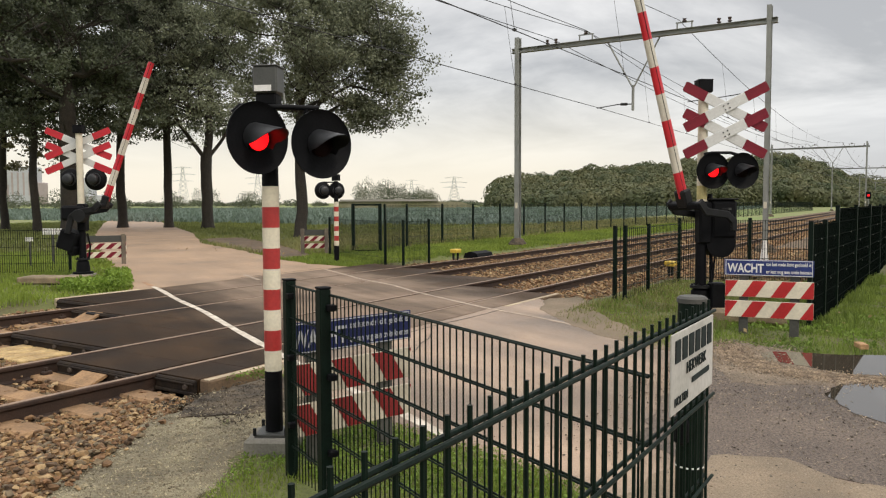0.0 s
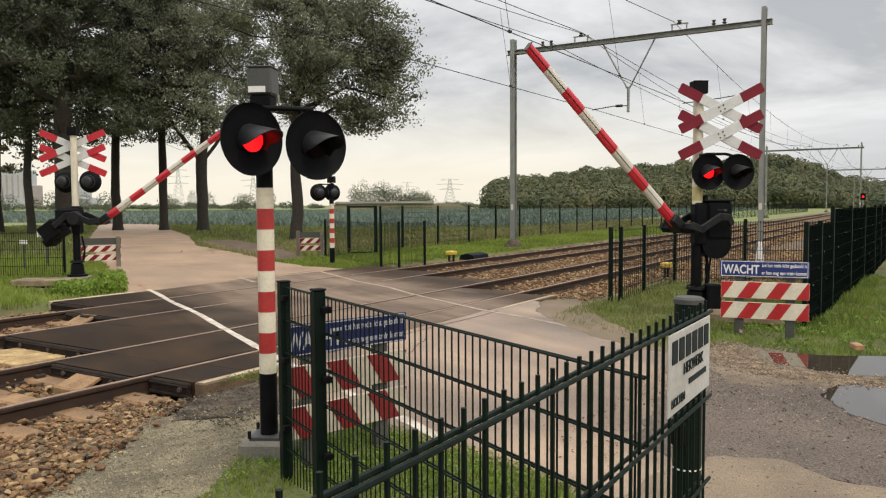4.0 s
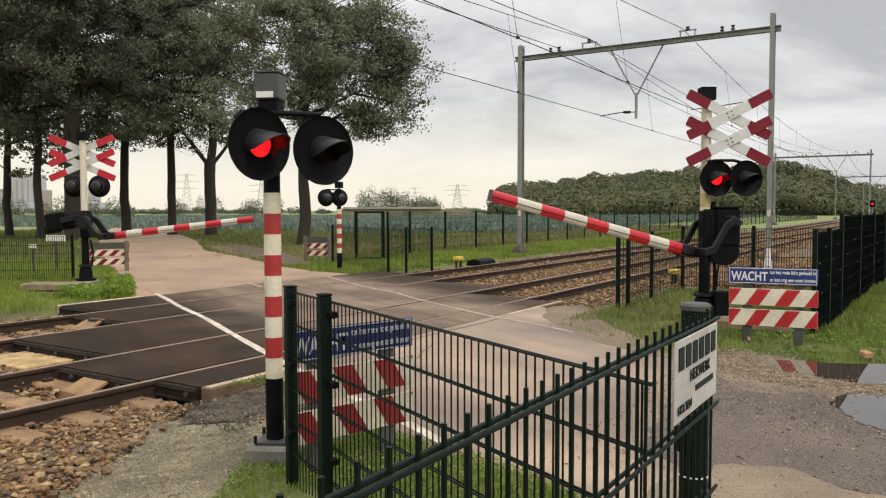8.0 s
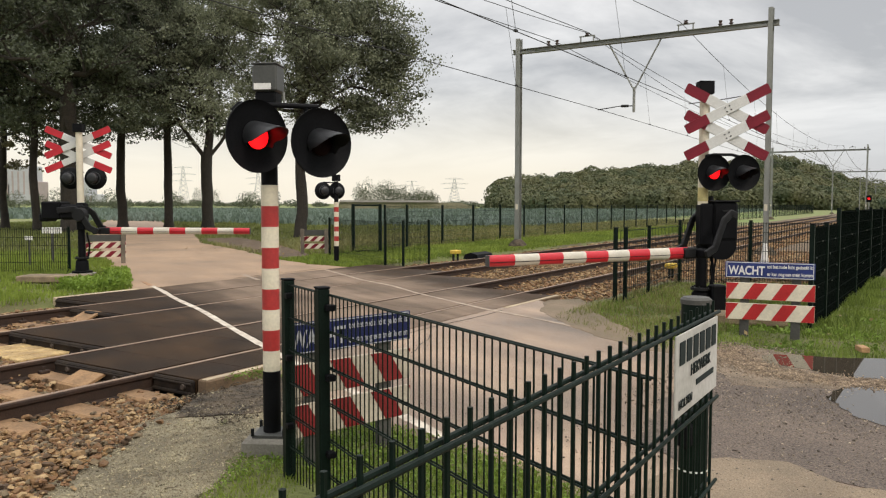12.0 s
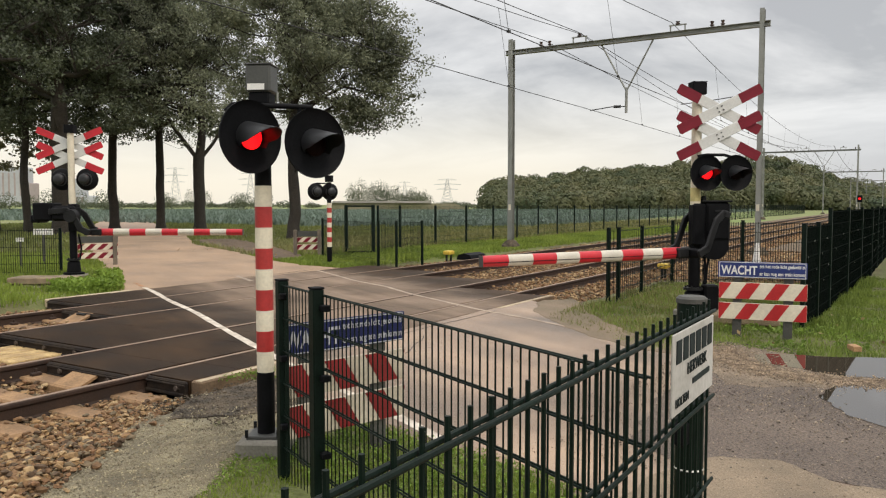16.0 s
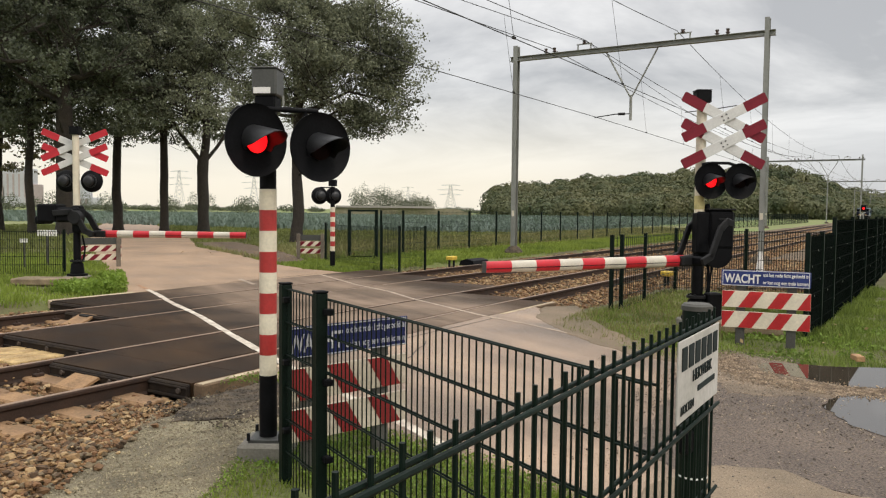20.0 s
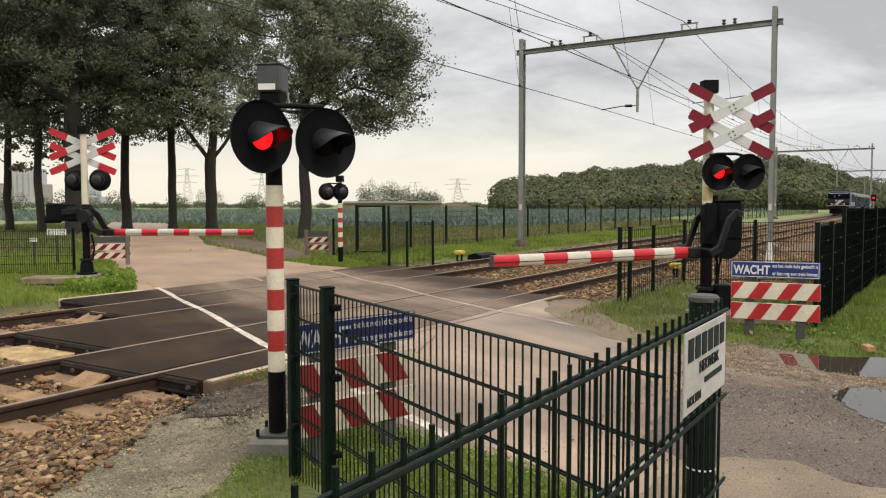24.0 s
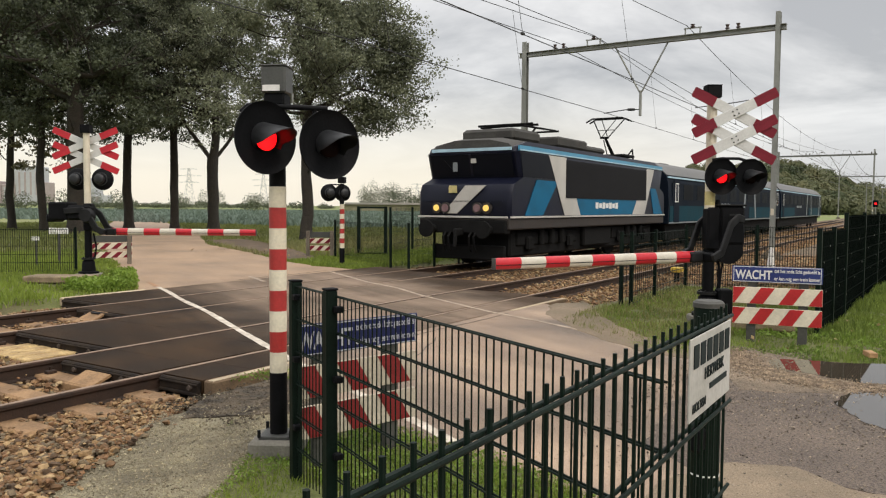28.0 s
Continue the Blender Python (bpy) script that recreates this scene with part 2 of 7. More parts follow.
M["kerb"] = surface("kerb", (0.47, 0.38, 0.26), 0.85, 0, 0.25, 3, 60, 0.3, (0.33, 0.26, 0.18))
M["rail"] = surface("rail", (0.038, 0.0185, 0.0100), 0.85, 0.0, 0.4, 5, 70, 0.3)
M["lug"] = surface("lug", (0.075, 0.055, 0.043), 0.7, 0, 0.4, 8, 70, 0.2)
M["rail_top"] = surface("rail_top", (0.27, 0.185, 0.130), 0.55, 0.0, 0.2, 5, 70, 0.1)
M["sleeper"] = surface("sleeper", (0.31, 0.185, 0.092), 0.85, 0, 0.35, 3, 40, 0.4, (0.19, 0.112, 0.056))
M["timber"] = surface("timber", (0.47, 0.33, 0.15), 0.85, 0, 0.4, 5, 40, 0.4, (0.30, 0.20, 0.09))
M["ballast"] = many_toned("ballast", ((0.275, 0.168, 0.076), (0.160, 0.088, 0.040), (0.088, 0.053, 0.028), (0.220, 0.124, 0.058), (0.150, 0.110, 0.064), (0.36, 0.245, 0.125), (0.200, 0.104, 0.048)))
M["bed"] = surface("bed", (0.17, 0.118, 0.07), 0.95, 0, 0.45, 14, 70, 0.8, (0.08, 0.06, 0.04), coords="World")
M["gravel"] = surface("gravel", (0.265, 0.232, 0.150), 0.9, 0, 0.55, 2.2, 110, 0.9, (0.148, 0.125, 0.083), coords="World")
M["gravel_stone"] = surface("gravel_stone", (0.33, 0.285, 0.185), 0.9, 0, 0.3, 9, 80, 0.3, (0.17, 0.14, 0.095), pieces=0.4, coords="World")
M["tan_pebble"] = surface("tan_pebble", (0.30, 0.225, 0.150), 0.9, 0, 0.3, 9, 80, 0.3, (0.16, 0.115, 0.078), pieces=0.5, coords="World")
M["road_grit"] = surface("road_grit", (0.27, 0.22, 0.165), 0.85, 0, 0.3, 9, 80, 0.3, (0.12, 0.097, 0.075), pieces=0.7, coords="World")
M["slab"] = surface("slab", (0.25, 0.19, 0.12), 0.9, 0, 0.4, 3, 60, 0.4, (0.16, 0.12, 0.075))
M["sand"] = surface("sand", (0.27, 0.205, 0.138), 0.9, 0, 0.45, 1.1, 90, 0.6, (0.17, 0.13, 0.088), coords="World")
M["soil"] = surface("soil", (0.11, 0.125, 0.035), 0.95, 0, 0.4, 0.7, 30, 0.5, (0.085, 0.075, 0.03), coords="World")
M["meadow"] = surface("meadow", (0.135, 0.190, 0.045), 0.95, 0, 0.3, 0.08, 3, 0.0, (0.175, 0.175, 0.065), coords="World")
M["stripe_red"] = surface("stripe_red", (0.40, 0.030, 0.028), 0.45, 0, 0.2, 4, 50, 0.05)
M["stripe_white"] = surface("stripe_white", (0.70, 0.635, 0.50), 0.5, 0, 0.14, 4, 50, 0.05)
M["board_red"] = surface("board_red", (0.46, 0.024, 0.026), 0.5, 0, 0.2, 4, 50, 0.03, spec=0.3)
M["boom_red"] = surface("boom_red", (0.52, 0.016, 0.028), 0.35, 0, 0.15, 4, 50, 0.03)
M["boom_white"] = surface("boom_white", (0.58, 0.54, 0.455), 0.4, 0, 0.14, 4, 50, 0.03)
M["cross_red"] = surface("cross_red", (0.185, 0.011, 0.024), 0.5, 0, 0.2, 4, 50, 0.03, spec=0.25)
M["cross_white"] = surface("cross_white", (0.60, 0.60, 0.58), 0.45, 0, 0.12, 4, 50, 0.03)
M["black_paint"] = surface("black_paint", (0.006, 0.0063, 0.0075), 0.6, 0, 0.35, 6, 60, 0.08, spec=0.10)
M["hood_paint"] = surface("hood_paint", (0.020, 0.021, 0.023), 0.42, 0, 0.3, 9, 60, 0.06, spec=0.45)
M["dark_metal"] = surface("dark_metal", (0.013, 0.0132, 0.014), 0.55, 0.0, 0.35, 5, 60, 0.1, spec=0.22)
M["grey_box"] = surface("grey_box", (0.058, 0.060, 0.055), 0.5, 0, 0.2, 6, 60, 0.08)
M["green_paint"] = surface("green_paint", (0.005, 0.0125, 0.0085), 0.5, 0, 0.35, 5, 70, 0.06, spec=0.13)
M["green_strip"] = surface("green_strip", (0.005, 0.0085, 0.0065), 0.9, 0, 0.35, 3, 40, 0.1, spec=0.03)
M["lens"] = surface("lens", (0.008, 0.002, 0.002), 0.4, 0, 0.2, 20, 90, 0.1, spec=0.06)
M["red_glow"] = glowing("red_glow", (1.0, 0.006, 0.010), 1.9)
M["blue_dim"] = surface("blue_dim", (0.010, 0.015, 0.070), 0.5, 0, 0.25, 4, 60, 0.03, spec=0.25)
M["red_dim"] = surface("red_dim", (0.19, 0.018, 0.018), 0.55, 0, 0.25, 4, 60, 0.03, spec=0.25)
M["blue_sign"] = surface("blue_sign", (0.012, 0.030, 0.16), 0.4, 0, 0.2, 4, 60, 0.03)
M["sign_white"] = surface("sign_white", (0.74, 0.73, 0.70), 0.45, 0, 0.1, 4, 60, 0.03)
M["sign_ink"] = surface("sign_ink", (0.022, 0.030, 0.030), 0.7, 0, 0.2, 4, 60, 0.02, spec=0.12)
M["sign_plate"] = surface("sign_plate", (0.46, 0.45, 0.425), 0.6, 0, 0.2, 5, 60, 0.03, (0.36, 0.35, 0.32), spec=0.2)
M["pale_yellow"] = surface("pale_yellow", (0.55, 0.47, 0.20), 0.5, 0, 0.2, 6, 60, 0.05)
M["yellow"] = surface("yellow", (0.62, 0.42, 0.05), 0.5, 0, 0.2, 6, 60, 0.05)
M["galv"] = surface("galv", (0.28, 0.285, 0.262), 0.6, 0.35, 0.2, 2, 50, 0.08)
M["wire"] = surface("wire", (0.022, 0.022, 0.022), 0.75, 0.0, 0.2, 2, 50, 0.0)
M["insulator"] = surface("insulator", (0.07, 0.045, 0.04), 0.3, 0, 0.2, 8, 50, 0.0)
M["bark"] = surface("bark", (0.036, 0.029, 0.022), 0.95, 0, 0.45, 3, 16, 0.9, (0.024, 0.020, 0.016), lump=0.06)
M["water"] = still_water()
M["board_wood"] = surface("board_wood", (0.16, 0.13, 0.10), 0.8, 0, 0.3, 3, 40, 0.3)
M["post_dark"] = surface("post_dark", (0.07, 0.068, 0.06), 0.7, 0, 0.3, 3, 40, 0.2)
# foliage in two brightnesses: shade put into the first, light into the second
M["shaded_oak_leaf"] = leafy("shaded_oak_leaf", (0.108, 0.126, 0.074), (0.016, 0.021, 0.015), 0.20, own=0.7)
M["lit_leaf"] = leafy("lit_leaf", (0.235, 0.252, 0.160), (0.046, 0.054, 0.036), 0.35, own=0.7)
M["brown_leaf"] = leafy("brown_leaf", (0.23, 0.205, 0.11), (0.05, 0.05, 0.022), 0.2)
M["wood_leaf"] = leafy("wood_leaf", (0.200, 0.182, 0.086), (0.048, 0.074, 0.034), 0.25, patch=0.085, own=0.22)
# the horizon's haze is put into these greyed leaf greens
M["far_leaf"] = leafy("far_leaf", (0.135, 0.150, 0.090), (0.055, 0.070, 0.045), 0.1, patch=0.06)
M["grass"] = leafy("grass", (0.26, 0.33, 0.055), (0.11, 0.16, 0.028), 0.35)
M["verge_grass"] = leafy("verge_grass", (0.24, 0.315, 0.062), (0.065, 0.100, 0.021), 0.3, patch=1.3, own=0.7)
M["fallen_leaf"] = leafy("fallen_leaf", (0.42, 0.31, 0.15), (0.20, 0.13, 0.06), 0.1)
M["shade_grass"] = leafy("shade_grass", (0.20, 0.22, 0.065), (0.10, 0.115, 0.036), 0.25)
M["dry_grass"] = leafy("dry_grass", (0.27, 0.25, 0.10), (0.13, 0.14, 0.05), 0.2)
M["clover"] = leafy("clover", (0.235, 0.345, 0.060), (0.085, 0.135, 0.026), 0.35)
M["weed"] = leafy("weed", (0.25, 0.36, 0.055), (0.12, 0.19, 0.03), 0.35)
M["crop"] = leafy("crop", (0.165, 0.215, 0.180), (0.085, 0.120, 0.098), 0.15)
M["bank_earth"] = surface("bank_earth", (0.22, 0.20, 0.135), 0.95, 0, 0.3, 0.15, 2, 0.0, (0.15, 0.15, 0.08), coords="World")
# distant haze is put into the pale wall and plant colours
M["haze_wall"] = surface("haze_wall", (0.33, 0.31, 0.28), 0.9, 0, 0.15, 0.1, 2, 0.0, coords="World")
M["plant_grey"] = surface("plant_grey", (0.44, 0.45, 0.47), 0.9, 0, 0.1, 0.02, 0.3, 0.0, coords="World")
M["plant_brick"] = surface("plant_brick", (0.38, 0.32, 0.31), 0.9, 0, 0.12, 0.02, 0.3, 0.0, coords="World")
M["pylon"] = surface("pylon", (0.47, 0.48, 0.48), 0.7, 0, 0.1, 0.1, 2, 0.0)
M["navy"] = surface("navy", (0.006, 0.0075, 0.019), 0.4, 0, 0.25, 1.5, 30, 0.03, spec=0.22)
M["cyan"] = surface("cyan", (0.004, 0.115, 0.225), 0.5, 0, 0.2, 1.5, 30, 0.03, spec=0.15)
M["cream"] = surface("cream", (0.50, 0.48, 0.44), 0.4, 0, 0.15, 1.5, 30, 0.03)
M["loco_roof"] = surface("loco_roof", (0.062, 0.059, 0.054), 0.7, 0.0, 0.3, 1.5, 30, 0.1, spec=0.25)
M["coach_roof"] = surface("coach_roof", (0.125, 0.122, 0.115), 0.5, 0.0, 0.3, 0.8, 20, 0.05)
M["loco_grille"] = surface("loco_grille", (0.020, 0.020, 0.022), 0.7, 0.0, 0.3, 2, 50, 0.2, spec=0.1)
M["underframe"] = surface("underframe", (0.010, 0.010, 0.010), 0.85, 0.0, 0.4, 2, 30, 0.3, spec=0.15)
M["sill"] = surface("sill", (0.034, 0.027, 0.023), 0.7, 0, 0.3, 2, 30, 0.2)
M["glass_dark"] = surface("glass_dark", (0.006, 0.007, 0.010), 0.15, 0, 0.1, 2, 20, 0.0, spec=0.16)
M["cab_glass"] = surface("cab_glass", (0.007, 0.008, 0.012), 0.35, 0, 0.1, 2, 20, 0.0, spec=0.06)
M["coach_teal"] = surface("coach_teal", (0.008, 0.045, 0.062), 0.65, 0, 0.25, 0.7, 20, 0.03, spec=0.07)
M["coach_navy"] = surface("coach_navy", (0.007, 0.012, 0.021), 0.65, 0, 0.25, 0.7, 20, 0.03, spec=0.06)
M["coach_grey"] = surface("coach_grey", (0.20, 0.22, 0.23), 0.35, 0, 0.2, 0.7, 20, 0.03)
M["headlight"] = glowing("headlight", (1.0, 0.66, 0.16), 0.8)
M["marker_glass"] = surface("marker_glass", (0.22, 0.13, 0.14), 0.2, 0, 0.2, 8, 40, 0.0)
M["cyan_line"] = surface("cyan_line", (0.06, 0.27, 0.43), 0.4, 0, 0.15, 2, 30, 0.0)
M["coach_glass"] = surface("coach_glass", (0.004, 0.005, 0.007), 0.5, 0, 0.1, 2, 20, 0.0, spec=0.04)
M["roof_line"] = surface("roof_line", (0.38, 0.56, 0.66), 0.4, 0, 0.15, 2, 30, 0.0)


def dust_on_rubber():
    """Dried road dirt that tyres spread over the panels inside the edge line."""
    nt = M["rubber"].node_tree
    N, L = nt.nodes, nt.links
    b = N["Principled BSDF"]
    src = b.inputs["Base Color"].links[0].from_socket
    pos = N.new("ShaderNodeNewGeometry")
    dot = N.new("ShaderNodeVectorMath"); dot.operation = "DOT_PRODUCT"
    dot.inputs[1].default_value = (1.0, -0.507, 0)
    L.new(pos.outputs["Position"], dot.inputs[0])
    ns = N.new("ShaderNodeTexNoise"); ns.inputs["Scale"].default_value = 0.9; ns.inputs["Detail"].default_value = 6
    L.new(pos.outputs["Position"], ns.inputs["Vector"])
    add = N.new("ShaderNodeMath"); add.operation = "MULTIPLY_ADD"; add.inputs[1].default_value = 2.2
    L.new(ns.outputs["Fac"], add.inputs[0]); L.new(dot.outputs["Value"], add.inputs[2])
    rng_ = N.new("ShaderNodeMapRange"); rng_.interpolation_type = "SMOOTHSTEP"
    rng_.inputs["From Min"].default_value, rng_.inputs["From Max"].default_value = 6.9, 9.8
    rng_.inputs["To Max"].default_value = 0.90
    L.new(add.outputs[0], rng_.inputs["Value"])
    # beyond the far edge of the lane the panels stay dark again
    back = N.new("ShaderNodeMapRange"); back.interpolation_type = "SMOOTHSTEP"
    back.inputs["From Min"].default_value, back.inputs["From Max"].default_value = 12.1, 13.8
    back.inputs["To Min"].default_value, back.inputs["To Max"].default_value = 1.0, 0.12
    L.new(add.outputs[0], back.inputs["Value"])
    lane = N.new("ShaderNodeMath"); lane.operation = "MULTIPLY"
    L.new(rng_.outputs[0], lane.inputs[0]); L.new(back.outputs[0], lane.inputs[1])
    mx = N.new("ShaderNodeMix"); mx.data_type = "RGBA"
    L.new(lane.outputs[0], mx.inputs["Factor"]); L.new(src, mx.inputs["A"])
    mx.inputs["B"].default_value = (0.205, 0.150, 0.110, 1)
    L.new(mx.outputs["Result"], b.inputs["Base Color"])


dust_on_rubber()


def wheel_streaks(name, depth, tint, most):
    """Long stains that wheels drag along the road, and a few wide wet-and-dry patches."""
    nt = M[name].node_tree
    N, L = nt.nodes, nt.links
    b = N["Principled BSDF"]
    src = b.inputs["Base Color"].links[0].from_socket
    pos = N.new("ShaderNodeNewGeometry")
    turn = N.new("ShaderNodeVectorRotate")
    turn.rotation_type = "Z_AXIS"
    turn.inputs["Angle"].default_value = math.atan2(-0.892, 0.452)
    L.new(pos.outputs["Position"], turn.inputs["Vector"])
    last = src
    for sx, sy, amt, seed in ((0.16, 2.6, 0.6, 0.0), (0.5, 7.0, 0.25, 4.0), (0.5, 0.9, 1.2, 8.0)):
        mp = N.new("ShaderNodeMapping")
        mp.inputs["Scale"].default_value = (sx, sy, 0.1)
        mp.inputs["Location"].default_value = (seed, seed, 0)
        ns = N.new("ShaderNodeTexNoise"); ns.inputs["Scale"].default_value = 1.0; ns.inputs["Detail"].default_value = 4
        rg = N.new("ShaderNodeMapRange"); rg.interpolation_type = "SMOOTHSTEP"
        rg.inputs["From Min"].default_value, rg.inputs["From Max"].default_value = 0.36, 0.64
        rg.inputs["To Min"].default_value, rg.inputs["To Max"].default_value = 1 - depth * amt, 1 + depth * amt * 0.8
        L.new(turn.outputs[0], mp.inputs[0]); L.new(mp.outputs[0], ns.inputs["Vector"]); L.new(ns.outputs["Fac"], rg.inputs["Value"])
        sc = N.new("ShaderNodeVectorMath"); sc.operation = "SCALE"
        L.new(last, sc.inputs[0]); L.new(rg.outputs[0], sc.inputs["Scale"])
        last = sc.outputs[0]
    # warm dust in broad patches
    ns = N.new("ShaderNodeTexNoise"); ns.inputs["Scale"].default_value = 0.35; ns.inputs["Detail"].default_value = 5
    L.new(pos.outputs["Position"], ns.inputs["Vector"])
    rg = N.new("ShaderNodeMapRange")
    rg.inputs["From Min"].default_value, rg.inputs["From Max"].default_value, rg.inputs["To Max"].default_value = 0.42, 0.68, most
    L.new(ns.outputs["Fac"], rg.inputs["Value"])
    mx = N.new("ShaderNodeMix"); mx.data_type = "RGBA"
    mx.inputs["B"].default_value = (*tint, 1)
    L.new(rg.outputs[0], mx.inputs["Factor"]); L.new(last, mx.inputs["A"])
    L.new(mx.outputs["Result"], b.inputs["Base Color"])


wheel_streaks("asphalt", 0.07, (0.40, 0.265, 0.165), 0.5)
wheel_streaks("asphalt_dirty", 0.24, (0.36, 0.240, 0.160), 0.5)
wheel_streaks("rubber", 0.22, (0.06, 0.038, 0.024), 0.12)


# ---- building blocks ----
class Shape:
    """Vertices and faces gathered into one mesh, with one or more materials."""

    def __init__(self):
        self.v, self.f, self.m = [], [], []

    def add(self, verts, faces, k=0):
        n = len(self.v)
        self.v += [tuple(p) for p in verts]
        self.f += [tuple(n + i for i in f) for f in faces]
        self.m += [k] * len(faces)
        return self

    def box(self, c, s, turn=None, k=0, bevel=0.0):
        hx, hy, hz = (d / 2 for d in s)
        t = turn or Matrix()
        o = Vector(c)
        if bevel <= 0:
            vs = [o + t @ Vector((x * hx, y * hy, zz * hz)) for zz in (-1, 1) for x, y in ((-1, -1), (1, -1), (1, 1), (-1, 1))]
            return self.add(vs, [(3, 2, 1, 0), (4, 5, 6, 7), (0, 1, 5, 4), (1, 2, 6, 5), (2, 3, 7, 6), (3, 0, 4, 7)], k)
        e = min(bevel, hx * 0.9, hy * 0.9, hz * 0.9)
        rings = []
        for zz, d in ((-hz, e), (-hz + e, 0), (hz - e, 0), (hz, e)):
            a, b = hx - d, hy - d
            c2 = e if d == 0 else e * 0.4
            pts = [(-a + c2, -b), (a - c2, -b), (a, -b + c2), (a, b - c2), (a - c2, b), (-a + c2, b), (-a, b - c2), (-a, -b + c2)]
            rings.append([o + t @ Vector((x, y, zz)) for x, y in pts])
        return self.rings(rings, k=k)

    def rings(self, rings, k=0, caps=True, loop=True):
        n = len(rings[0])
        vs = [p for r in rings for p in r]
        fs = []
        for a in range(len(rings) - 1):
            for i in range(n if loop else n - 1):
                j = (i + 1) % n
                fs.append((a * n + i, a * n + j, (a + 1) * n + j, (a + 1) * n + i))
        if caps:
            fs.append(tuple(reversed(range(n))))
            fs.append(tuple(range((len(rings) - 1) * n, len(rings) * n)))
        return self.add(vs, fs, k)

    def tube(self, points, radii, seg=8, k=0, caps=True):
        """A tube along points."""
        pts = [Vector(p) for p in points]
        if not hasattr(radii, "__len__"):
            radii = [radii] * len(pts)
        rings, side = [], None
        for i, p in enumerate(pts):
            d = (pts[min(i + 1, len(pts) - 1)] - pts[max(i - 1, 0)]).normalized()
            if side is None:
                side = d.orthogonal().normalized()
            side = (side - d * side.dot(d)).normalized()
            up = d.cross(side)
            rings.append([p + (side * math.cos(2 * math.pi * j / seg) + up * math.sin(2 * math.pi * j / seg)) * radii[i] for j in range(seg)])
        return self.rings(rings, k, caps)

    def prism(self, outline, axis_from, axis_to, k=0):
        """An outline of (a, b) swept from one place to another. axis_from(a, b) and axis_to(a, b) give the two ends."""
        return self.rings([[axis_from(a, b) for a, b in outline], [axis_to(a, b) for a, b in outline]], k)

    def poly(self, outline, z0, z1, k=0, flare=0.0):
        """A flat slab. flare: how far its edge slopes outwards to its foot."""
        n = len(outline)
        turn = sum(outline[i - 1][0] * outline[i][1] - outline[i][0] * outline[i - 1][1] for i in range(n))
        foot = []
        for i, (x, y) in enumerate(outline):
            (ax, ay), (bx, by) = outline[i - 3], outline[(i + 3) % n]
            ln = max(math.hypot(bx - ax, by - ay), 1e-6) * (1 if turn > 0 else -1)
            foot.append(Vector((x + flare * (by - ay) / ln, y - flare * (bx - ax) / ln, z0)))
        return self.rings([foot, [Vector((x, y, z1)) for x, y in outline]], k)

    def mesh(self, name, materials, smooth=False):
        me = bpy.data.meshes.new(name)
        me.from_pydata(self.v, [], self.f)
        for m in materials if isinstance(materials, (list, tuple)) else [materials]:
            me.materials.append(m)
        me.polygons.foreach_set("material_index", self.m)
        if smooth:
            me.polygons.foreach_set("use_smooth", [True] * len(self.f))
            me.set_sharp_from_angle(angle=radians(38))
        me.update()
        return me


def ragged(outline, step=0.14, amp=0.07, seed=0.0):
    """The same outline, its edges broken into short uneven pieces."""
    out = []
    for (ax, ay), (bx, by) in zip(outline, outline[1:] + outline[:1]):
        ln = math.hypot(bx - ax, by - ay)
        n = max(1, min(60, int(ln / step)))
        for k in range(n):
            x, y = ax + (bx - ax) * k / n, ay + (by - ay) * k / n
            d = amp * (noise.noise((x * 1.7, y * 1.7, seed)) + 0.6 * noise.noise((x * 6, y * 6, seed + 3)))
            out.append((x + d * (by - ay) / ln, y - d * (bx - ax) / ln))
    return out


def part(name, shape, material, parent=None, label="", smooth=False, at=None):
    me = shape if isinstance(shape, bpy.types.Mesh) else shape.mesh(name, material, smooth)
    ob = new(name, me)
    if parent is not None:
        ob.parent = parent
    if at is not None:
        ob.matrix_local = at
    if label:
        ob["label"] = label
    return ob


def thing(name, at, label, category, group="", kind=""):
    ob = new(name)
    ob.empty_display_size = 0.2
    ob.matrix_world = at
    return tagged(ob, label, category, group, kind)


def quads(name, centres, sizes, material, rng, lean=1.0, slim=0.6, bend=0.25, up=None, face=None, loose=0.6):
    """Many small bent leaves, each of two triangles pairs, as one mesh."""
    n = len(centres)
    c = np.asarray(centres, float)
    d = rng.normal(size=(n, 3))
    if up is not None:
        d = d * lean + np.asarray(up)
    d /= np.linalg.norm(d, axis=1)[:, None]
    if face is not None:
        # each leaf turned outwards from its clump, more or less
        fn = np.asarray(face) / np.maximum(np.linalg.norm(face, axis=1)[:, None], 1e-6) + rng.normal(0, loose, (n, 3))
        fn /= np.linalg.norm(fn, axis=1)[:, None]
        d -= fn * (d * fn).sum(1)[:, None]
        d /= np.linalg.norm(d, axis=1)[:, None]
    e = rng.normal(size=(n, 3)) if face is None else np.cross(fn, d)
    e -= d * (e * d).sum(1)[:, None]
    e /= np.linalg.norm(e, axis=1)[:, None]
    nrm = np.cross(d, e)
    s = np.asarray(sizes)[:, None]
    v = np.empty((n, 4, 3))
    v[:, 0] = c - d * s
    v[:, 1] = c + e * s * slim + nrm * s * bend
    v[:, 2] = c + d * s
    v[:, 3] = c - e * s * slim + nrm * s * bend
    me = bpy.data.meshes.new(name)
    me.vertices.add(4 * n); me.loops.add(4 * n); me.polygons.add(n)
    me.vertices.foreach_set("co", v.ravel())
    me.loops.foreach_set("vertex_index", np.arange(4 * n))
    me.polygons.foreach_set("loop_start", np.arange(0, 4 * n, 4))
    me.materials.append(material)
    me.update(calc_edges=True)
    return me


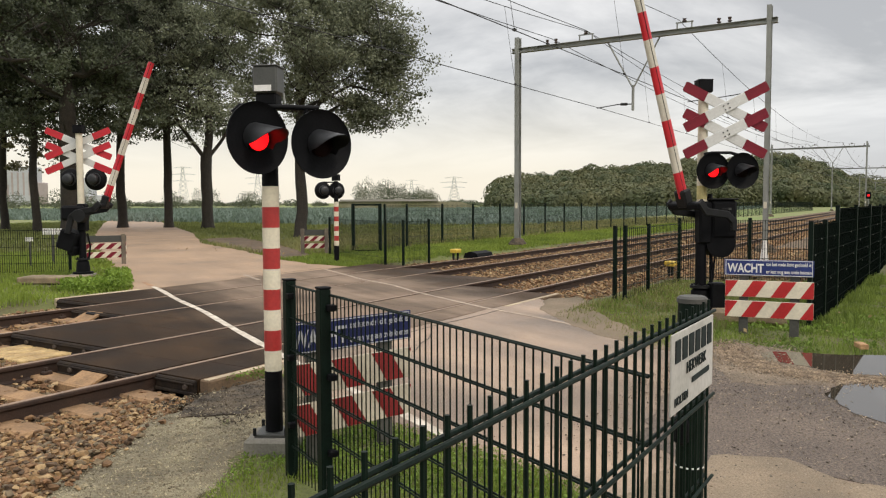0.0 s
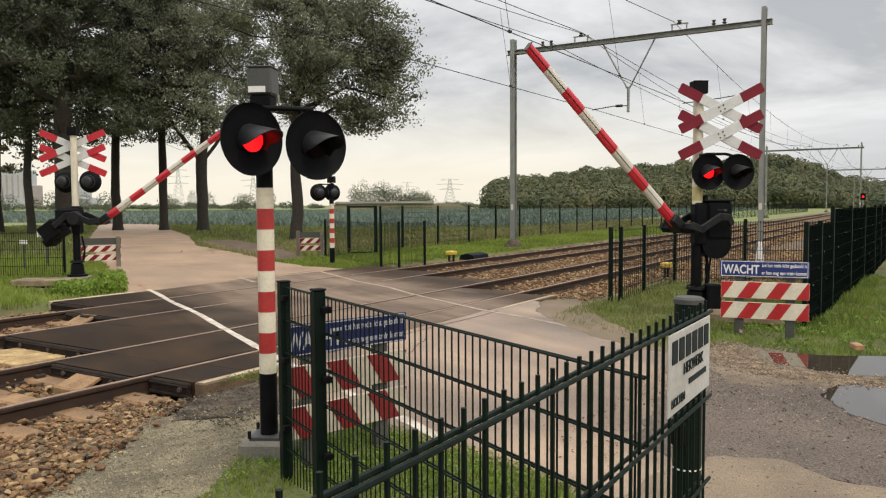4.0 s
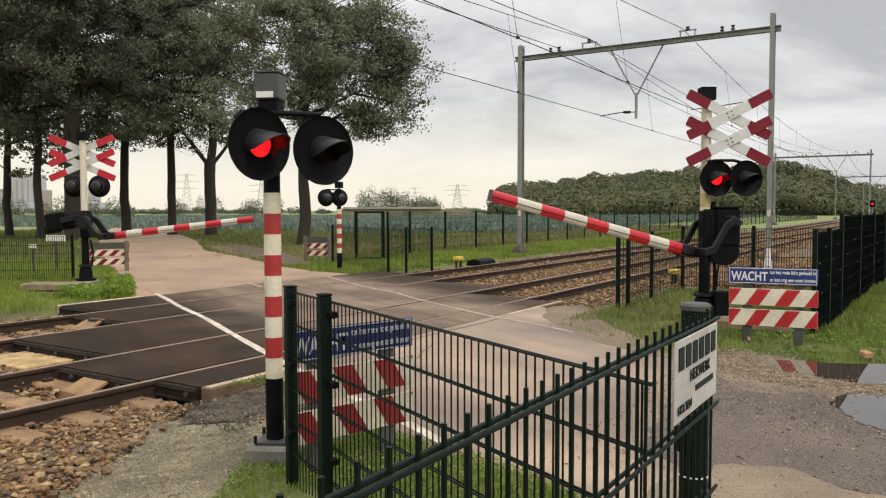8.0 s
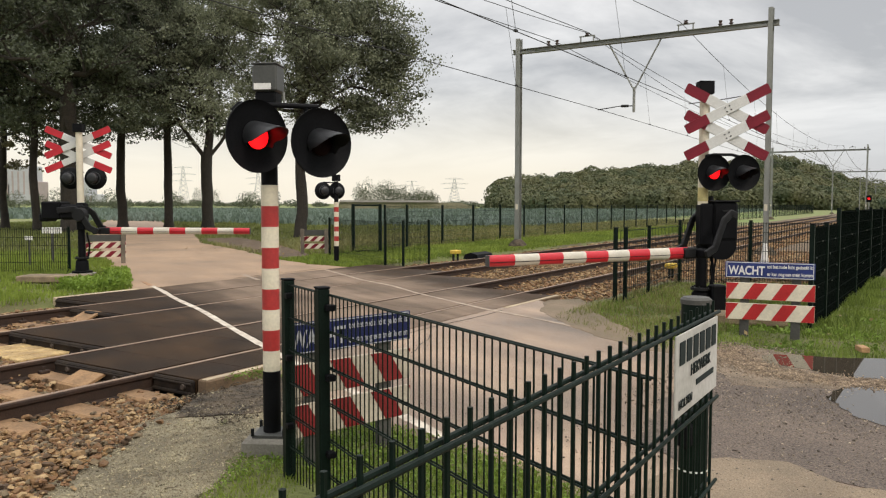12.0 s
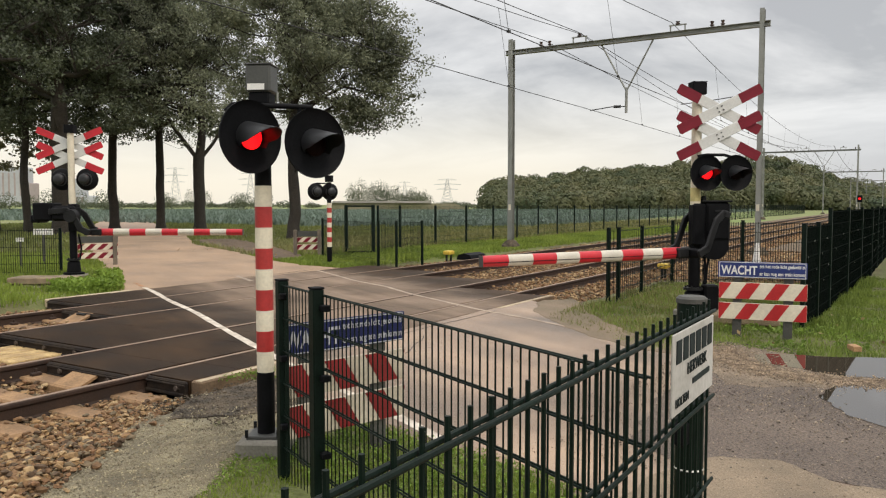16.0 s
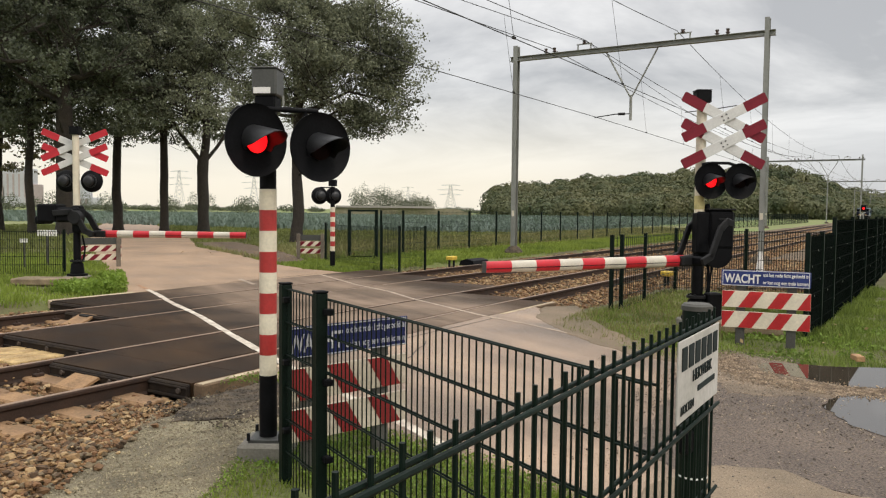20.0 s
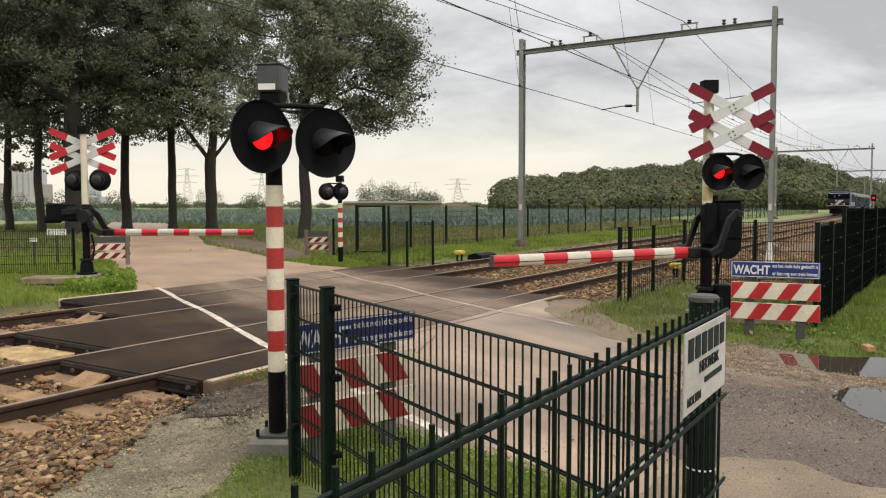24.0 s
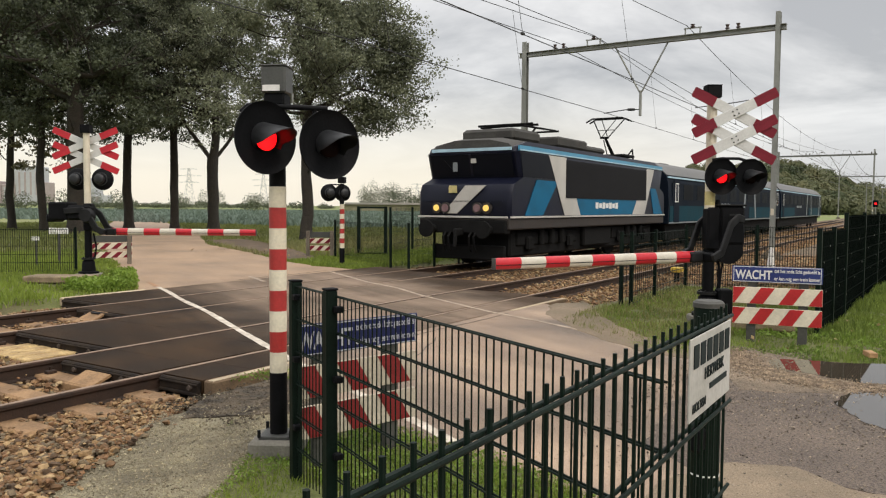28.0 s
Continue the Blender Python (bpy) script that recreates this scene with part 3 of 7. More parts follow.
def blades(name, xy, ground, heights, width, material, rng, bow=0.35):
    """Grass: each blade a bent strip of two faces."""
    n = len(xy)
    a = rng.uniform(0, 2 * np.pi, n)
    side = np.stack([np.cos(a), np.sin(a), 0 * a], 1) * np.asarray(width)[:, None] * 0.5
    b = rng.uniform(0, 2 * np.pi, n)
    tip = np.stack([np.cos(b), np.sin(b), 0 * b], 1) * (heights * rng.uniform(0.1, 1.0, n) * bow * 2)[:, None]
    base = np.concatenate([xy, np.asarray(ground)[:, None]], 1)
    h = np.stack([0 * heights, 0 * heights, heights], 1)
    v = np.empty((n, 5, 3))
    v[:, 0], v[:, 1] = base - side, base + side
    mid = base + h * 0.6 + tip * 0.35
    v[:, 2], v[:, 3] = mid + side * 0.75, mid - side * 0.75
    v[:, 4] = base + h + tip
    idx = np.arange(n)[:, None] * 5
    faces = np.concatenate([(idx + np.array([0, 1, 2, 3])), (idx + np.array([3, 2, 4]))], 1)
    me = bpy.data.meshes.new(name)
    me.vertices.add(5 * n); me.loops.add(7 * n); me.polygons.add(2 * n)
    me.vertices.foreach_set("co", v.ravel())
    me.loops.foreach_set("vertex_index", faces.ravel())
    starts = (np.arange(n)[:, None] * 7 + np.array([0, 4])).ravel()
    me.polygons.foreach_set("loop_start", starts)
    me.materials.append(material)
    me.update(calc_edges=True)
    return me


def stones(name, places, sizes, material, rng, flat=0.75):
    """Broken stones as rough boxes with cut corners."""
    base = np.array([(1, 1, 1), (1, -1, -1), (-1, 1, -1), (-1, -1, 1), (1, 1, -1), (1, -1, 1), (-1, 1, 1), (-1, -1, -1), (1.35, 0, 0), (-1.35, 0, 0), (0, 1.35, 0), (0, -1.35, 0)], float) * 0.6
    if np.max(sizes) < 0.02:
        base = np.array([(1, 0, 0), (-1, 0, 0), (0, 1, 0), (0, -1, 0), (0, 0, 1), (0, 0, -1)], float) * 0.85
    bm = bmesh.new()
    for q in base:
        bm.verts.new(q)
    bmesh.ops.convex_hull(bm, input=bm.verts)
    bm.verts.index_update()
    faces = np.array([[v.index for v in f.verts] for f in bm.faces])
    base = np.array([v.co[:] for v in bm.verts])
    bm.free()
    n, nv, nf = len(places), len(base), len(faces)
    q = rng.normal(size=(n, 4)); q /= np.linalg.norm(q, axis=1)[:, None]
    w, x, y, zq = q.T
    rot = np.stack([1 - 2 * (y * y + zq * zq), 2 * (x * y - zq * w), 2 * (x * zq + y * w), 2 * (x * y + zq * w), 1 - 2 * (x * x + zq * zq), 2 * (y * zq - x * w), 2 * (x * zq - y * w), 2 * (y * zq + x * w), 1 - 2 * (x * x + y * y)], 1).reshape(n, 3, 3)
    v = base[None] * rng.uniform(0.75, 1.15, (n, nv, 1)) * rng.uniform(0.5, 1.15, (n, 1, 3))
    v = np.einsum("nij,nkj->nki", rot, v) * np.asarray(sizes)[:, None, None]
    v[:, :, 2] *= flat
    v += np.asarray(places)[:, None]
    me = bpy.data.meshes.new(name)
    me.vertices.add(n * nv); me.loops.add(n * nf * 3); me.polygons.add(n * nf)
    me.vertices.foreach_set("co", v.ravel())
    me.loops.foreach_set("vertex_index", (np.arange(n)[:, None, None] * nv + faces[None]).ravel())
    me.polygons.foreach_set("loop_start", np.arange(0, n * nf * 3, 3))
    me.materials.append(material)
    me.polygons.foreach_set("use_smooth", [False] * (n * nf))
    me.update(calc_edges=True)
    return me


def stuff(name, me, label, category):
    return tagged(new(name, me), label, category, "", "stuff")


def words(body, size, material, parent, m, name="lettering", align="LEFT", fit_width=None, depth=0.0, bold=0.0):
    """Lettering in the built-in font, turned into a mesh."""
    cu = bpy.data.curves.new(name, "FONT")
    cu.body, cu.size, cu.align_x, cu.extrude = body, size, align, depth
    cu.offset = bold
    tmp = bpy.data.objects.new(name, cu)
    scene.collection.objects.link(tmp)
    bpy.context.view_layer.update()
    me = bpy.data.meshes.new_from_object(tmp.evaluated_get(bpy.context.evaluated_depsgraph_get()))
    bpy.data.objects.remove(tmp)
    me.materials.clear()
    me.materials.append(material)
    if fit_width and len(me.vertices):
        xs = [v.co.x for v in me.vertices]
        k = fit_width / max(max(xs) - min(xs), 1e-6)
        for v in me.vertices:
            v.co.x *= k
    return part(name, me, None, parent, at=m)

# ---- ground, road, track ----
RAILS = (0.0, 1.505, 3.628, 5.133)
LEFT_END, RIGHT_END = (4.85, 4.72, 5.4, 7.15, 7.75), (12.9, 13.2, 15.0, 16.1, 16.7)
PLATES = ((4.78, 0.72, 0.20), (7.16, 4.48, 0.19))
ROWS = ((-0.62, -0.042), (0.085, 1.42), (1.547, 3.586), (3.713, 5.048), (5.175, 6.45))


def line_x(y):
    """The x of the white line along the road's edge."""
    return float(np.interp(y, (-9.0, -3.64, 0.1, 1.54, 3.79, 6.38, 7.72), (1.81, 4.53, 6.40, 7.226, 8.396, 9.72, 10.41)))


def height(x, y):
    """Ground level: the track lies in a shallow bed."""
    s = np.clip(np.minimum(y + 1.55, 6.75 - y) / 0.45, 0, 1)
    s = s * s * (3 - 2 * s)
    return -0.035 - 0.23 * s


def bend(x):
    """How far the line has swung aside where it curves gently away."""
    return 0.021 * np.clip(np.asarray(x, float) - 60, 0, None)


def axis(marks):
    out = []
    for a, b, n in marks:
        out += list(np.linspace(a, b, n, endpoint=False))
    return np.array(out + [marks[-1][1]])


def build_ground():
    xs = axis([(-2500, -300, 6), (-300, -20, 10), (-20, 2, 22), (2, 30, 110), (30, 90, 60), (90, 400, 40), (400, 2800, 10)])
    ys = axis([(-2500, -300, 6), (-300, -20, 10), (-20, -8, 12), (-8, 16, 110), (16, 60, 44), (60, 300, 30), (300, 2800, 12)])
    X, Y = np.meshgrid(xs, ys)
    Z = height(X, Y)
    rng = np.random.default_rng(5)
    near = (X > -10) & (X < 60) & (Y > -14) & (Y < 40)
    Z = Z + near * rng.normal(0, 0.012, X.shape)
    nx, ny = len(xs), len(ys)
    v = np.stack([X, Y, Z], -1).reshape(-1, 3)
    i = (np.arange(ny - 1)[:, None] * nx + np.arange(nx - 1)[None]).ravel()
    f = np.stack([i, i + 1, i + nx + 1, i + nx], 1)
    me = bpy.data.meshes.new("ground")
    me.vertices.add(len(v)); me.loops.add(4 * len(f)); me.polygons.add(len(f))
    me.vertices.foreach_set("co", v.ravel())
    me.loops.foreach_set("vertex_index", f.ravel())
    me.polygons.foreach_set("loop_start", np.arange(0, 4 * len(f), 4))
    me.materials.append(M["soil"]); me.materials.append(M["meadow"]); me.materials.append(M["bed"])
    cx, cy = v[f].mean(1)[:, 0], v[f].mean(1)[:, 1]
    far = ((cx > 70) | (cy > 24 + 0.15 * cx)).astype(int)
    far[(cy > -5.3) & (cy < 0) & (cx > 16.9) & (cx < 60)] = 2
    far[(cy - bend(cx) > -1.25) & (cy - bend(cx) < 6.5) & (cx > -200) & (cx < 600)] = 2
    me.polygons.foreach_set("material_index", far)
    me.update(calc_edges=True)
    tagged(new("ground", me), "uneven grassy ground running out to flat fields", "ground", "", "structure")


build_ground()

ROAD_NEAR = [(5.75, -0.645), (4.85, -2.5), (4.60, -3.3), (4.52, -4.0), (4.28, -4.66), (3.0, -6.1), (1.6, -9), (-1.5, -15), (9, -15), (10.4, -9.5), (9.5, -7.2), (8.9, -6.2), (8.8, -5.2), (8.6, -4.5), (8.75, -3.7), (9.35, -2.9), (10.3, -1.9), (11.3, -1.2), (12.3, -0.645)]
ROAD_FAR = [(9.3, 6.475), (10.75, 8.6), (12.3, 11.3), (14.3, 14.7), (18.0, 20.8), (25.0, 31.5), (40, 53), (80, 108), (84, 106), (44, 50.5), (29, 28.5), (22.0, 19.6), (18.9, 13.6), (16.9, 10.2), (15.9, 8.0), (15.7, 6.475)]


def build_road():
    road = tagged(new("road", Shape().poly(ROAD_NEAR[:1] + ragged(ROAD_NEAR, 0.14, 0.035)[3:-3] + ROAD_NEAR[-1:], -0.05, 0.0, flare=0.12).mesh("road", M["asphalt_dirty"])), "worn grey-brown asphalt road leading up to the level crossing", "road", "", "structure")
    tagged(new("road", Shape().poly(ROAD_FAR[:1] + ragged(ROAD_FAR, 0.2, 0.16)[3:-3] + ROAD_FAR[-1:], -0.05, 0.0, flare=0.12).mesh("road", M["asphalt"])), "worn grey-brown asphalt lane leading away under the trees", "road", "", "structure")
    sand = [(1.2, -5.6), (2.6, -4.9), (3.7, -4.85), (4.7, -5.15), (5.2, -5.35), (5.3, -5.7), (5.0, -6.1), (5.05, -6.6), (4.7, -7.6), (3, -9.5), (-1, -11), (-1.5, -8)]
    tagged(new("sandy_verge", Shape().poly(ragged(sand, 0.1, 0.12), -0.045, 0.008, flare=0.12).mesh("sand", M["sand"])), "pale trodden sand at the road edge", "sand", "", "structure")
    gravel = [(0.6, -3.0), (1.6, -2.3), (2.39, -1.95), (3.3, -1.5), (4.1, -1.3), (4.45, -1.45), (4.75, -1.6), (4.95, -1.9), (4.5, -2.2), (3.6, -2.55), (2.9, -2.95), (2.2, -3.6), (1.4, -4.4), (0.2, -4.2)]
    tagged(new("gravel_path", Shape().poly(ragged(gravel, 0.08, 0.10), -0.16, -0.022).mesh("gravel", M["gravel"])), "grey fine gravel path beside the track", "gravel", "", "structure")
    coarse = [(7.7, -4.4), (6.6, -4.55), (5.2, -4.75), (4.9, -5.2), (5.2, -5.7), (4.9, -6.5), (4.5, -7.6), (3, -9.5), (1.5, -13), (8.9, -14.9), (10.3, -9.5), (9.45, -7.2), (8.85, -6.2), (8.75, -5.2), (8.4, -4.6)]
    tagged(new("road_patch", Shape().poly(ragged(coarse, 0.12, 0.12), -0.05, 0.004).mesh("road_patch", M["asphalt_coarse"])), "coarse dark patch of crumbling asphalt", "road", "", "structure")
    earth = [(3.9, -1.5), (4.15, -1.25), (4.5, -1.12), (5.0, -1.08), (5.52, -1.1), (5.35, -1.6), (5.02, -2.1), (4.7, -2.15), (4.4, -1.95), (4.15, -1.75)]
    soil = Shape().poly(ragged(earth, 0.07, 0.08), -0.2, -0.011)
    soil.add([(4.2, -1.2, -0.013), (5.55, -1.15, -0.013), (5.7, -0.74, -0.14), (4.5, -0.74, -0.16)], [(0, 1, 2, 3)])
    tagged(new("bare_soil", soil.mesh("bare_soil", M["dark_soil"])), "dark bare soil beside the concrete edge beam", "soil", "", "structure")
    patch = [(7.35, -4.95), (8.3, -4.55), (9.1, -4.25), (9.5, -4.6), (9.2, -5.4), (9.1, -6.4), (9.6, -7.6), (8.4, -7.7), (7.9, -6.3), (7.65, -5.6)]
    tagged(new("gravel_strip", Shape().poly(ragged(patch, 0.1, 0.12), -0.045, 0.008, flare=0.12).mesh("gravel_strip", M["tan_gravel"])), "loose gravel strip between asphalt and grass", "gravel", "", "structure")
    dirt = [(8.5, -4.6), (8.6, -3.7), (9.2, -2.9), (10.1, -1.95), (11.1, -1.25), (12.2, -0.9), (12.6, -1.3), (11.4, -2.0), (10.6, -2.5), (9.8, -3.2), (9.3, -4.0), (9.2, -4.5)]
    tagged(new("dirt_edge", Shape().poly(ragged(dirt, 0.1, 0.07), -0.045, 0.006, flare=0.12).mesh("dirt", M["dirt"])), "brown trodden earth along the road edge", "dirt", "", "structure")
    far_dirt = [(17.2, 10.2), (18.6, 12.4), (21.5, 17.8), (24.5, 22.6), (26.5, 22.2), (23.2, 16.6), (20.2, 12.4), (18.3, 10.0)]
    tagged(new("dirt_edge", Shape().poly(ragged(far_dirt, 0.15, 0.2), -0.045, 0.004, flare=0.12).mesh("dirt", M["rutted"])), "brown rutted earth beside the lane", "dirt", "", "structure")
    for name, pts in (("puddle", [(8.95, -4.95), (8.7, -4.98), (8.5, -5.12), (8.4, -5.4), (8.25, -5.8), (8.3, -6.2), (8.5, -6.8), (9.2, -7.0), (9.55, -6.4), (9.35, -5.8), (9.15, -5.3)]),
                      ("puddle", [(7.55, -5.72), (7.3, -5.70), (7.0, -5.85), (6.72, -6.02), (6.5, -6.3), (6.45, -6.8), (7.2, -7.4), (8.1, -7.2), (8.3, -6.7), (8.15, -6.3), (7.9, -6.0), (7.75, -5.8)])):
        tagged(new(name, Shape().poly(ragged(pts, 0.06, 0.07), -0.03, 0.012).mesh(name, M["water"])), "shallow muddy puddle mirroring the sky", "puddle", "puddles on the road", "structure")
    # road markings
    solid = thing("road_marking", pose(0, 0, 0), "white edge line worn through across road and crossing", "road marking", "", "structure")

    def strip(a, b, w, mat, name="stripe"):
        a, b = Vector((*a, 0.002)), Vector((*b, 0.002))
        d = (b - a).normalized()
        s = Vector((-d.y, d.x, 0)) * w / 2
        part(name, Shape().rings([[a - s, b - s, b + s, a + s], [p + Vector((0, 0, 0.003)) for p in (a - s, b - s, b + s, a + s)]]), M[mat], solid)

    n = 22
    for k in range(n):
        y0, y1 = -3.6 + k * 0.47, -3.6 + (k + 1) * 0.47
        strip((line_x(y0) + 0.02 * math.sin(k), y0 + 0.006), (line_x(y1) + 0.02 * math.sin(k + 1), y1 - 0.006), 0.092 + 0.010 * math.sin(k * 1.7), "white_line")
    for y0, y1 in ((6.76, 7.08), (7.10, 7.42), (7.46, 7.70)):
        strip((line_x(y0), y0), (line_x(y1), y1), 0.085, "rusty_line")
    strip((12.65, 7.05), (11.95, 5.85), 0.10, "worn_line")
    cl = [(14.75, 6.42), (13.95, 5.15), (13.2, 4.0), (12.6, 2.75), (11.85, 1.68), (11.15, 0.47), (10.6, -0.5), (10.1, -1.65), (9.6, -2.6)]
    for a, b in zip(cl, cl[1:]):
        strip(a, b, 0.075, "worn_line")
    # tar-filled joints and cracks where the asphalt meets the deck
    for k, (ax, ay, bx, by) in enumerate(((6.6, -0.80, 10.6, -0.84), (7.0, -1.6, 8.1, -1.15), (11.9, 6.60, 14.9, 6.66))):
        n = 7
        pts = [(ax + (bx - ax) * i / n + 0.02 * math.sin(i * 2.3 + k), ay + (by - ay) * i / n + 0.02 * math.cos(i * 1.7 + k)) for i in range(n + 1)]
        for p, q in zip(pts, pts[1:]):
            strip(p, q, 0.012, "tar", "crack")


build_road()


def build_crossing():
    deck = thing("crossing_deck", pose(0, 0, 0), "dark rubber panels set level between and beside the rails", "level crossing", "", "structure")
    for r, (y0, y1) in enumerate(ROWS):
        a, b = LEFT_END[r], RIGHT_END[r]
        n = max(1, round((b - a) / 0.62))
        w = (b - a) / n
        me = Shape().box((0, 0, -0.07), (w - 0.0015, y1 - y0, 0.14), bevel=0.003).mesh("rubber_panel", M["rubber"])
        for k in range(n):
            part("rubber_panel", me, None, deck, at=pose(a + w * (k + 0.5), (y0 + y1) / 2, 0.0005 * ((k * 7 + r) % 3)))
        # moulded end of each row
        part("end_block", Shape().box((a - 0.025, (y0 + y1) / 2, -0.085), (0.05, (y1 - y0) * 0.98, 0.15), bevel=0.015), M["end_rubber"], deck)
        part("end_rib", Shape().box((a - 0.055, (y0 + y1) / 2, -0.045), (0.02, (y1 - y0) * 0.96, 0.022), bevel=0.006).box((a - 0.055, (y0 + y1) / 2, -0.135), (0.03, (y1 - y0) * 0.96, 0.03), bevel=0.006), M["end_rubber"], deck)
        for j in range(3 if r in (1, 2, 3) else 1):
            part("end_lug", Shape().tube([(a - 0.045, y0 + (y1 - y0) * (0.2 + 0.3 * j), -0.075), (a - 0.075, y0 + (y1 - y0) * (0.2 + 0.3 * j), -0.075)], [0.030, 0.024], 12), M["lug"], deck)
    # concrete edge beams
    for a, b, y in ((4.85, 6.0, -0.70), (10.9, 12.95, -0.70)):
        # face browner than the pale top edge: shade and dirt put into its colour
        part("edge_beam", Shape().box(((a + b) / 2, y, -0.106), (b - a, 0.14, 0.215), bevel=0.015), M["beam_face"], deck, "tan concrete edge beam")
        part("beam_cap", Shape().box(((a + b) / 2, y - 0.02, 0.001), (b - a - 0.02, 0.07, 0.012), bevel=0.004), M["kerb"], deck)
    part("edge_beam", Shape().box((8.6, 6.53, -0.1), (1.7, 0.13, 0.21), bevel=0.015), M["kerb"], deck)
    # sloping deflector plates at the panel ends
    for k in range(4):
        part("timber_board", Shape().box((5.05, 2.33 + 0.27 * k, -0.15), (0.62, 0.24, 0.07), pose(0, 0, 0, 0, 0, 3 * math.sin(k * 5)).to_3x3(), bevel=0.01), M["timber"], deck, "pale weathered timber board")
    for x, y, w in PLATES:
        s = Shape().rings([[Vector((x - 0.34, y - w, -0.165 + d)), Vector((x, y - w, -0.03 + d)), Vector((x, y + w, -0.03 + d)), Vector((x - 0.34, y + w, -0.165 + d))] for d in (0.0, 0.03)])
        plate = part("deflector_plate", s, M["sleeper"], deck, "pale sloping wooden plate")
        if y > 3:
            part("plate_slot", Shape().box((x - 0.08, y, -0.028), (0.05, 0.2, 0.02)), M["dark_metal"], plate, "dark slot")


build_crossing()

RAIL_OUT = [(-0.066, -0.172), (0.066, -0.172), (0.066, -0.160), (0.014, -0.145), (0.010, -0.055), (0.034, -0.038), (0.036, -0.012), (0.030, -0.002), (-0.030, -0.002), (-0.036, -0.012), (-0.034, -0.038), (-0.010, -0.055), (-0.014, -0.145), (-0.066, -0.160)]


def build_track():
    for n, y in enumerate(RAILS):
        rail = thing("rail", pose(0, y, 0), "rust-brown steel rail with a polished running surface", "rail", "rails of the double track", "structure")
        s = Shape()
        for a, b in ((-120, 20), (20, 60), (60, 200), (200, 700)):
            s.prism(RAIL_OUT, lambda u, v: Vector((a, u + float(bend(a)), v)), lambda u, v: Vector((b, u + float(bend(b)), v)))
        part("rail_body", s, M["rail"], rail)
        top = [(-0.019, -0.004), (0.031, -0.004), (0.031, 0.002), (-0.019, 0.002)]
        part("running_surface", Shape().prism(top, lambda u, v: Vector((-120, u, v)), lambda u, v: Vector((60, u, v))).prism(top, lambda u, v: Vector((60, u, v)), lambda u, v: Vector((700, u + float(bend(700)), v))), M["rail_top"], rail, "bright worn steel strip")
    for t, yc in enumerate((0.75, 4.38)):
        sl = Shape().box((0, 0, -0.235), (0.26, 2.5, 0.13), bevel=0.02).mesh("sleeper", M["sleeper"])
        clip = Shape().box((0, 0, 0.02), (0.11, 0.07, 0.04), bevel=0.01).tube([(0, 0, 0.03), (0, 0, 0.075)], 0.016, 8).mesh("rail_clip", M["rail"])
        bed = thing("sleepers", pose(0, yc, 0), "row of weathered sleepers half buried in ballast", "sleepers", "", "structure")
        far = Shape()
        for k in range(-20, 190):
            x = 0.35 + 0.6 * k
            if LEFT_END[1 + 2 * t] - 0.1 < x < RIGHT_END[1 + 2 * t] + 0.1:
                continue
            if -4 < x < 40:
                if 1.5 < x < 9:
                    for y in (-0.752, 0.752):
                        for d in ((0.1,) if t == 0 and y < 0 else (-0.1, 0.1)):
                            part("rail_clip", clip, None, bed, at=pose(x, y + d, -0.135))
                part("sleeper", sl, None, bed, at=pose(x, 0, (0.036 if x < 9 else -0.005) + 0.012 * math.sin(k * 3.1)))
            else:
                far.box((x, float(bend(x)), -0.235), (0.26, 2.5, 0.13))
        tagged(part("far_sleepers", far, M["sleeper"], bed), kind="stuff")
    rng = np.random.default_rng(11)

    def scatter(n, x0, x1, y0, y1, s0, s1, zz):
        out = []
        p = np.stack([rng.uniform(x0, x1, n), rng.uniform(y0, y1, n)], 1)
        keep = np.ones(n, bool)
        for r, (a, b) in enumerate(ROWS):
            keep &= ~((p[:, 1] > a - 0.08) & (p[:, 1] < b + 0.08) & (p[:, 0] > LEFT_END[r] - 0.12) & (p[:, 0] < RIGHT_END[r] + 0.1))
        for y in RAILS:
            keep &= np.abs(p[:, 1] - y) > 0.06
        keep &= ~((p[:, 0] > 5.0) & (p[:, 0] < 12.4) & (p[:, 1] < -0.6))
        keep &= ~((np.abs(p[:, 0] - 5.05) < 0.32) & (np.abs(p[:, 1] - 2.75) < 0.5))
        keep &= ~((np.abs(p[:, 0] - 4.55) < 0.25) & (np.abs(p[:, 1] - 0.72) < 0.22))
        on_sleeper = (np.abs((p[:, 0] - 0.35 + 0.3) % 0.6 - 0.3) < 0.12) & ((np.abs(p[:, 1] - 0.75) < 1.25) | (np.abs(p[:, 1] - 4.38) < 1.25))
        keep &= ~(on_sleeper & (p[:, 0] < 9) & (rng.uniform(0, 1, n) < 0.72))
        p = p[keep]
        size = s0 + (s1 - s0) * rng.uniform(0, 1, len(p)) ** 1.6
        p[:, 1] += bend(p[:, 0])
        return np.concatenate([p, (zz + rng.normal(0, 0.02, len(p)))[:, None]], 1), size

    groups = [scatter(24000, 1.0, 5.0, -2.7, 0.0, 0.013, 0.050, 0.0), scatter(6000, 1.5, 7.5, 0, 3.6, 0.024, 0.055, -0.165), scatter(4000, 3, 8, 3.6, 6.5, 0.026, 0.056, -0.165),
              scatter(22000, 12.8, 30, -1.5, 6.4, 0.03, 0.06, -0.15), scatter(9000, 17.2, 30, -5.2, -1.5, 0.03, 0.075, -0.03), scatter(14000, 30, 70, -1.6, 6.4, 0.05, 0.1, -0.15)]
    heap, hs = groups[0]
    s_ = np.clip((heap[:, 1] + 1.75) / 0.8, 0, 1)
    heap[:, 2] += -0.005 - 0.175 * s_ * s_ * (3 - 2 * s_)
    ok = heap[:, 1] > -0.85 + (heap[:, 0] - 4.62) * 0.6 + rng.normal(0, 0.09, len(heap))
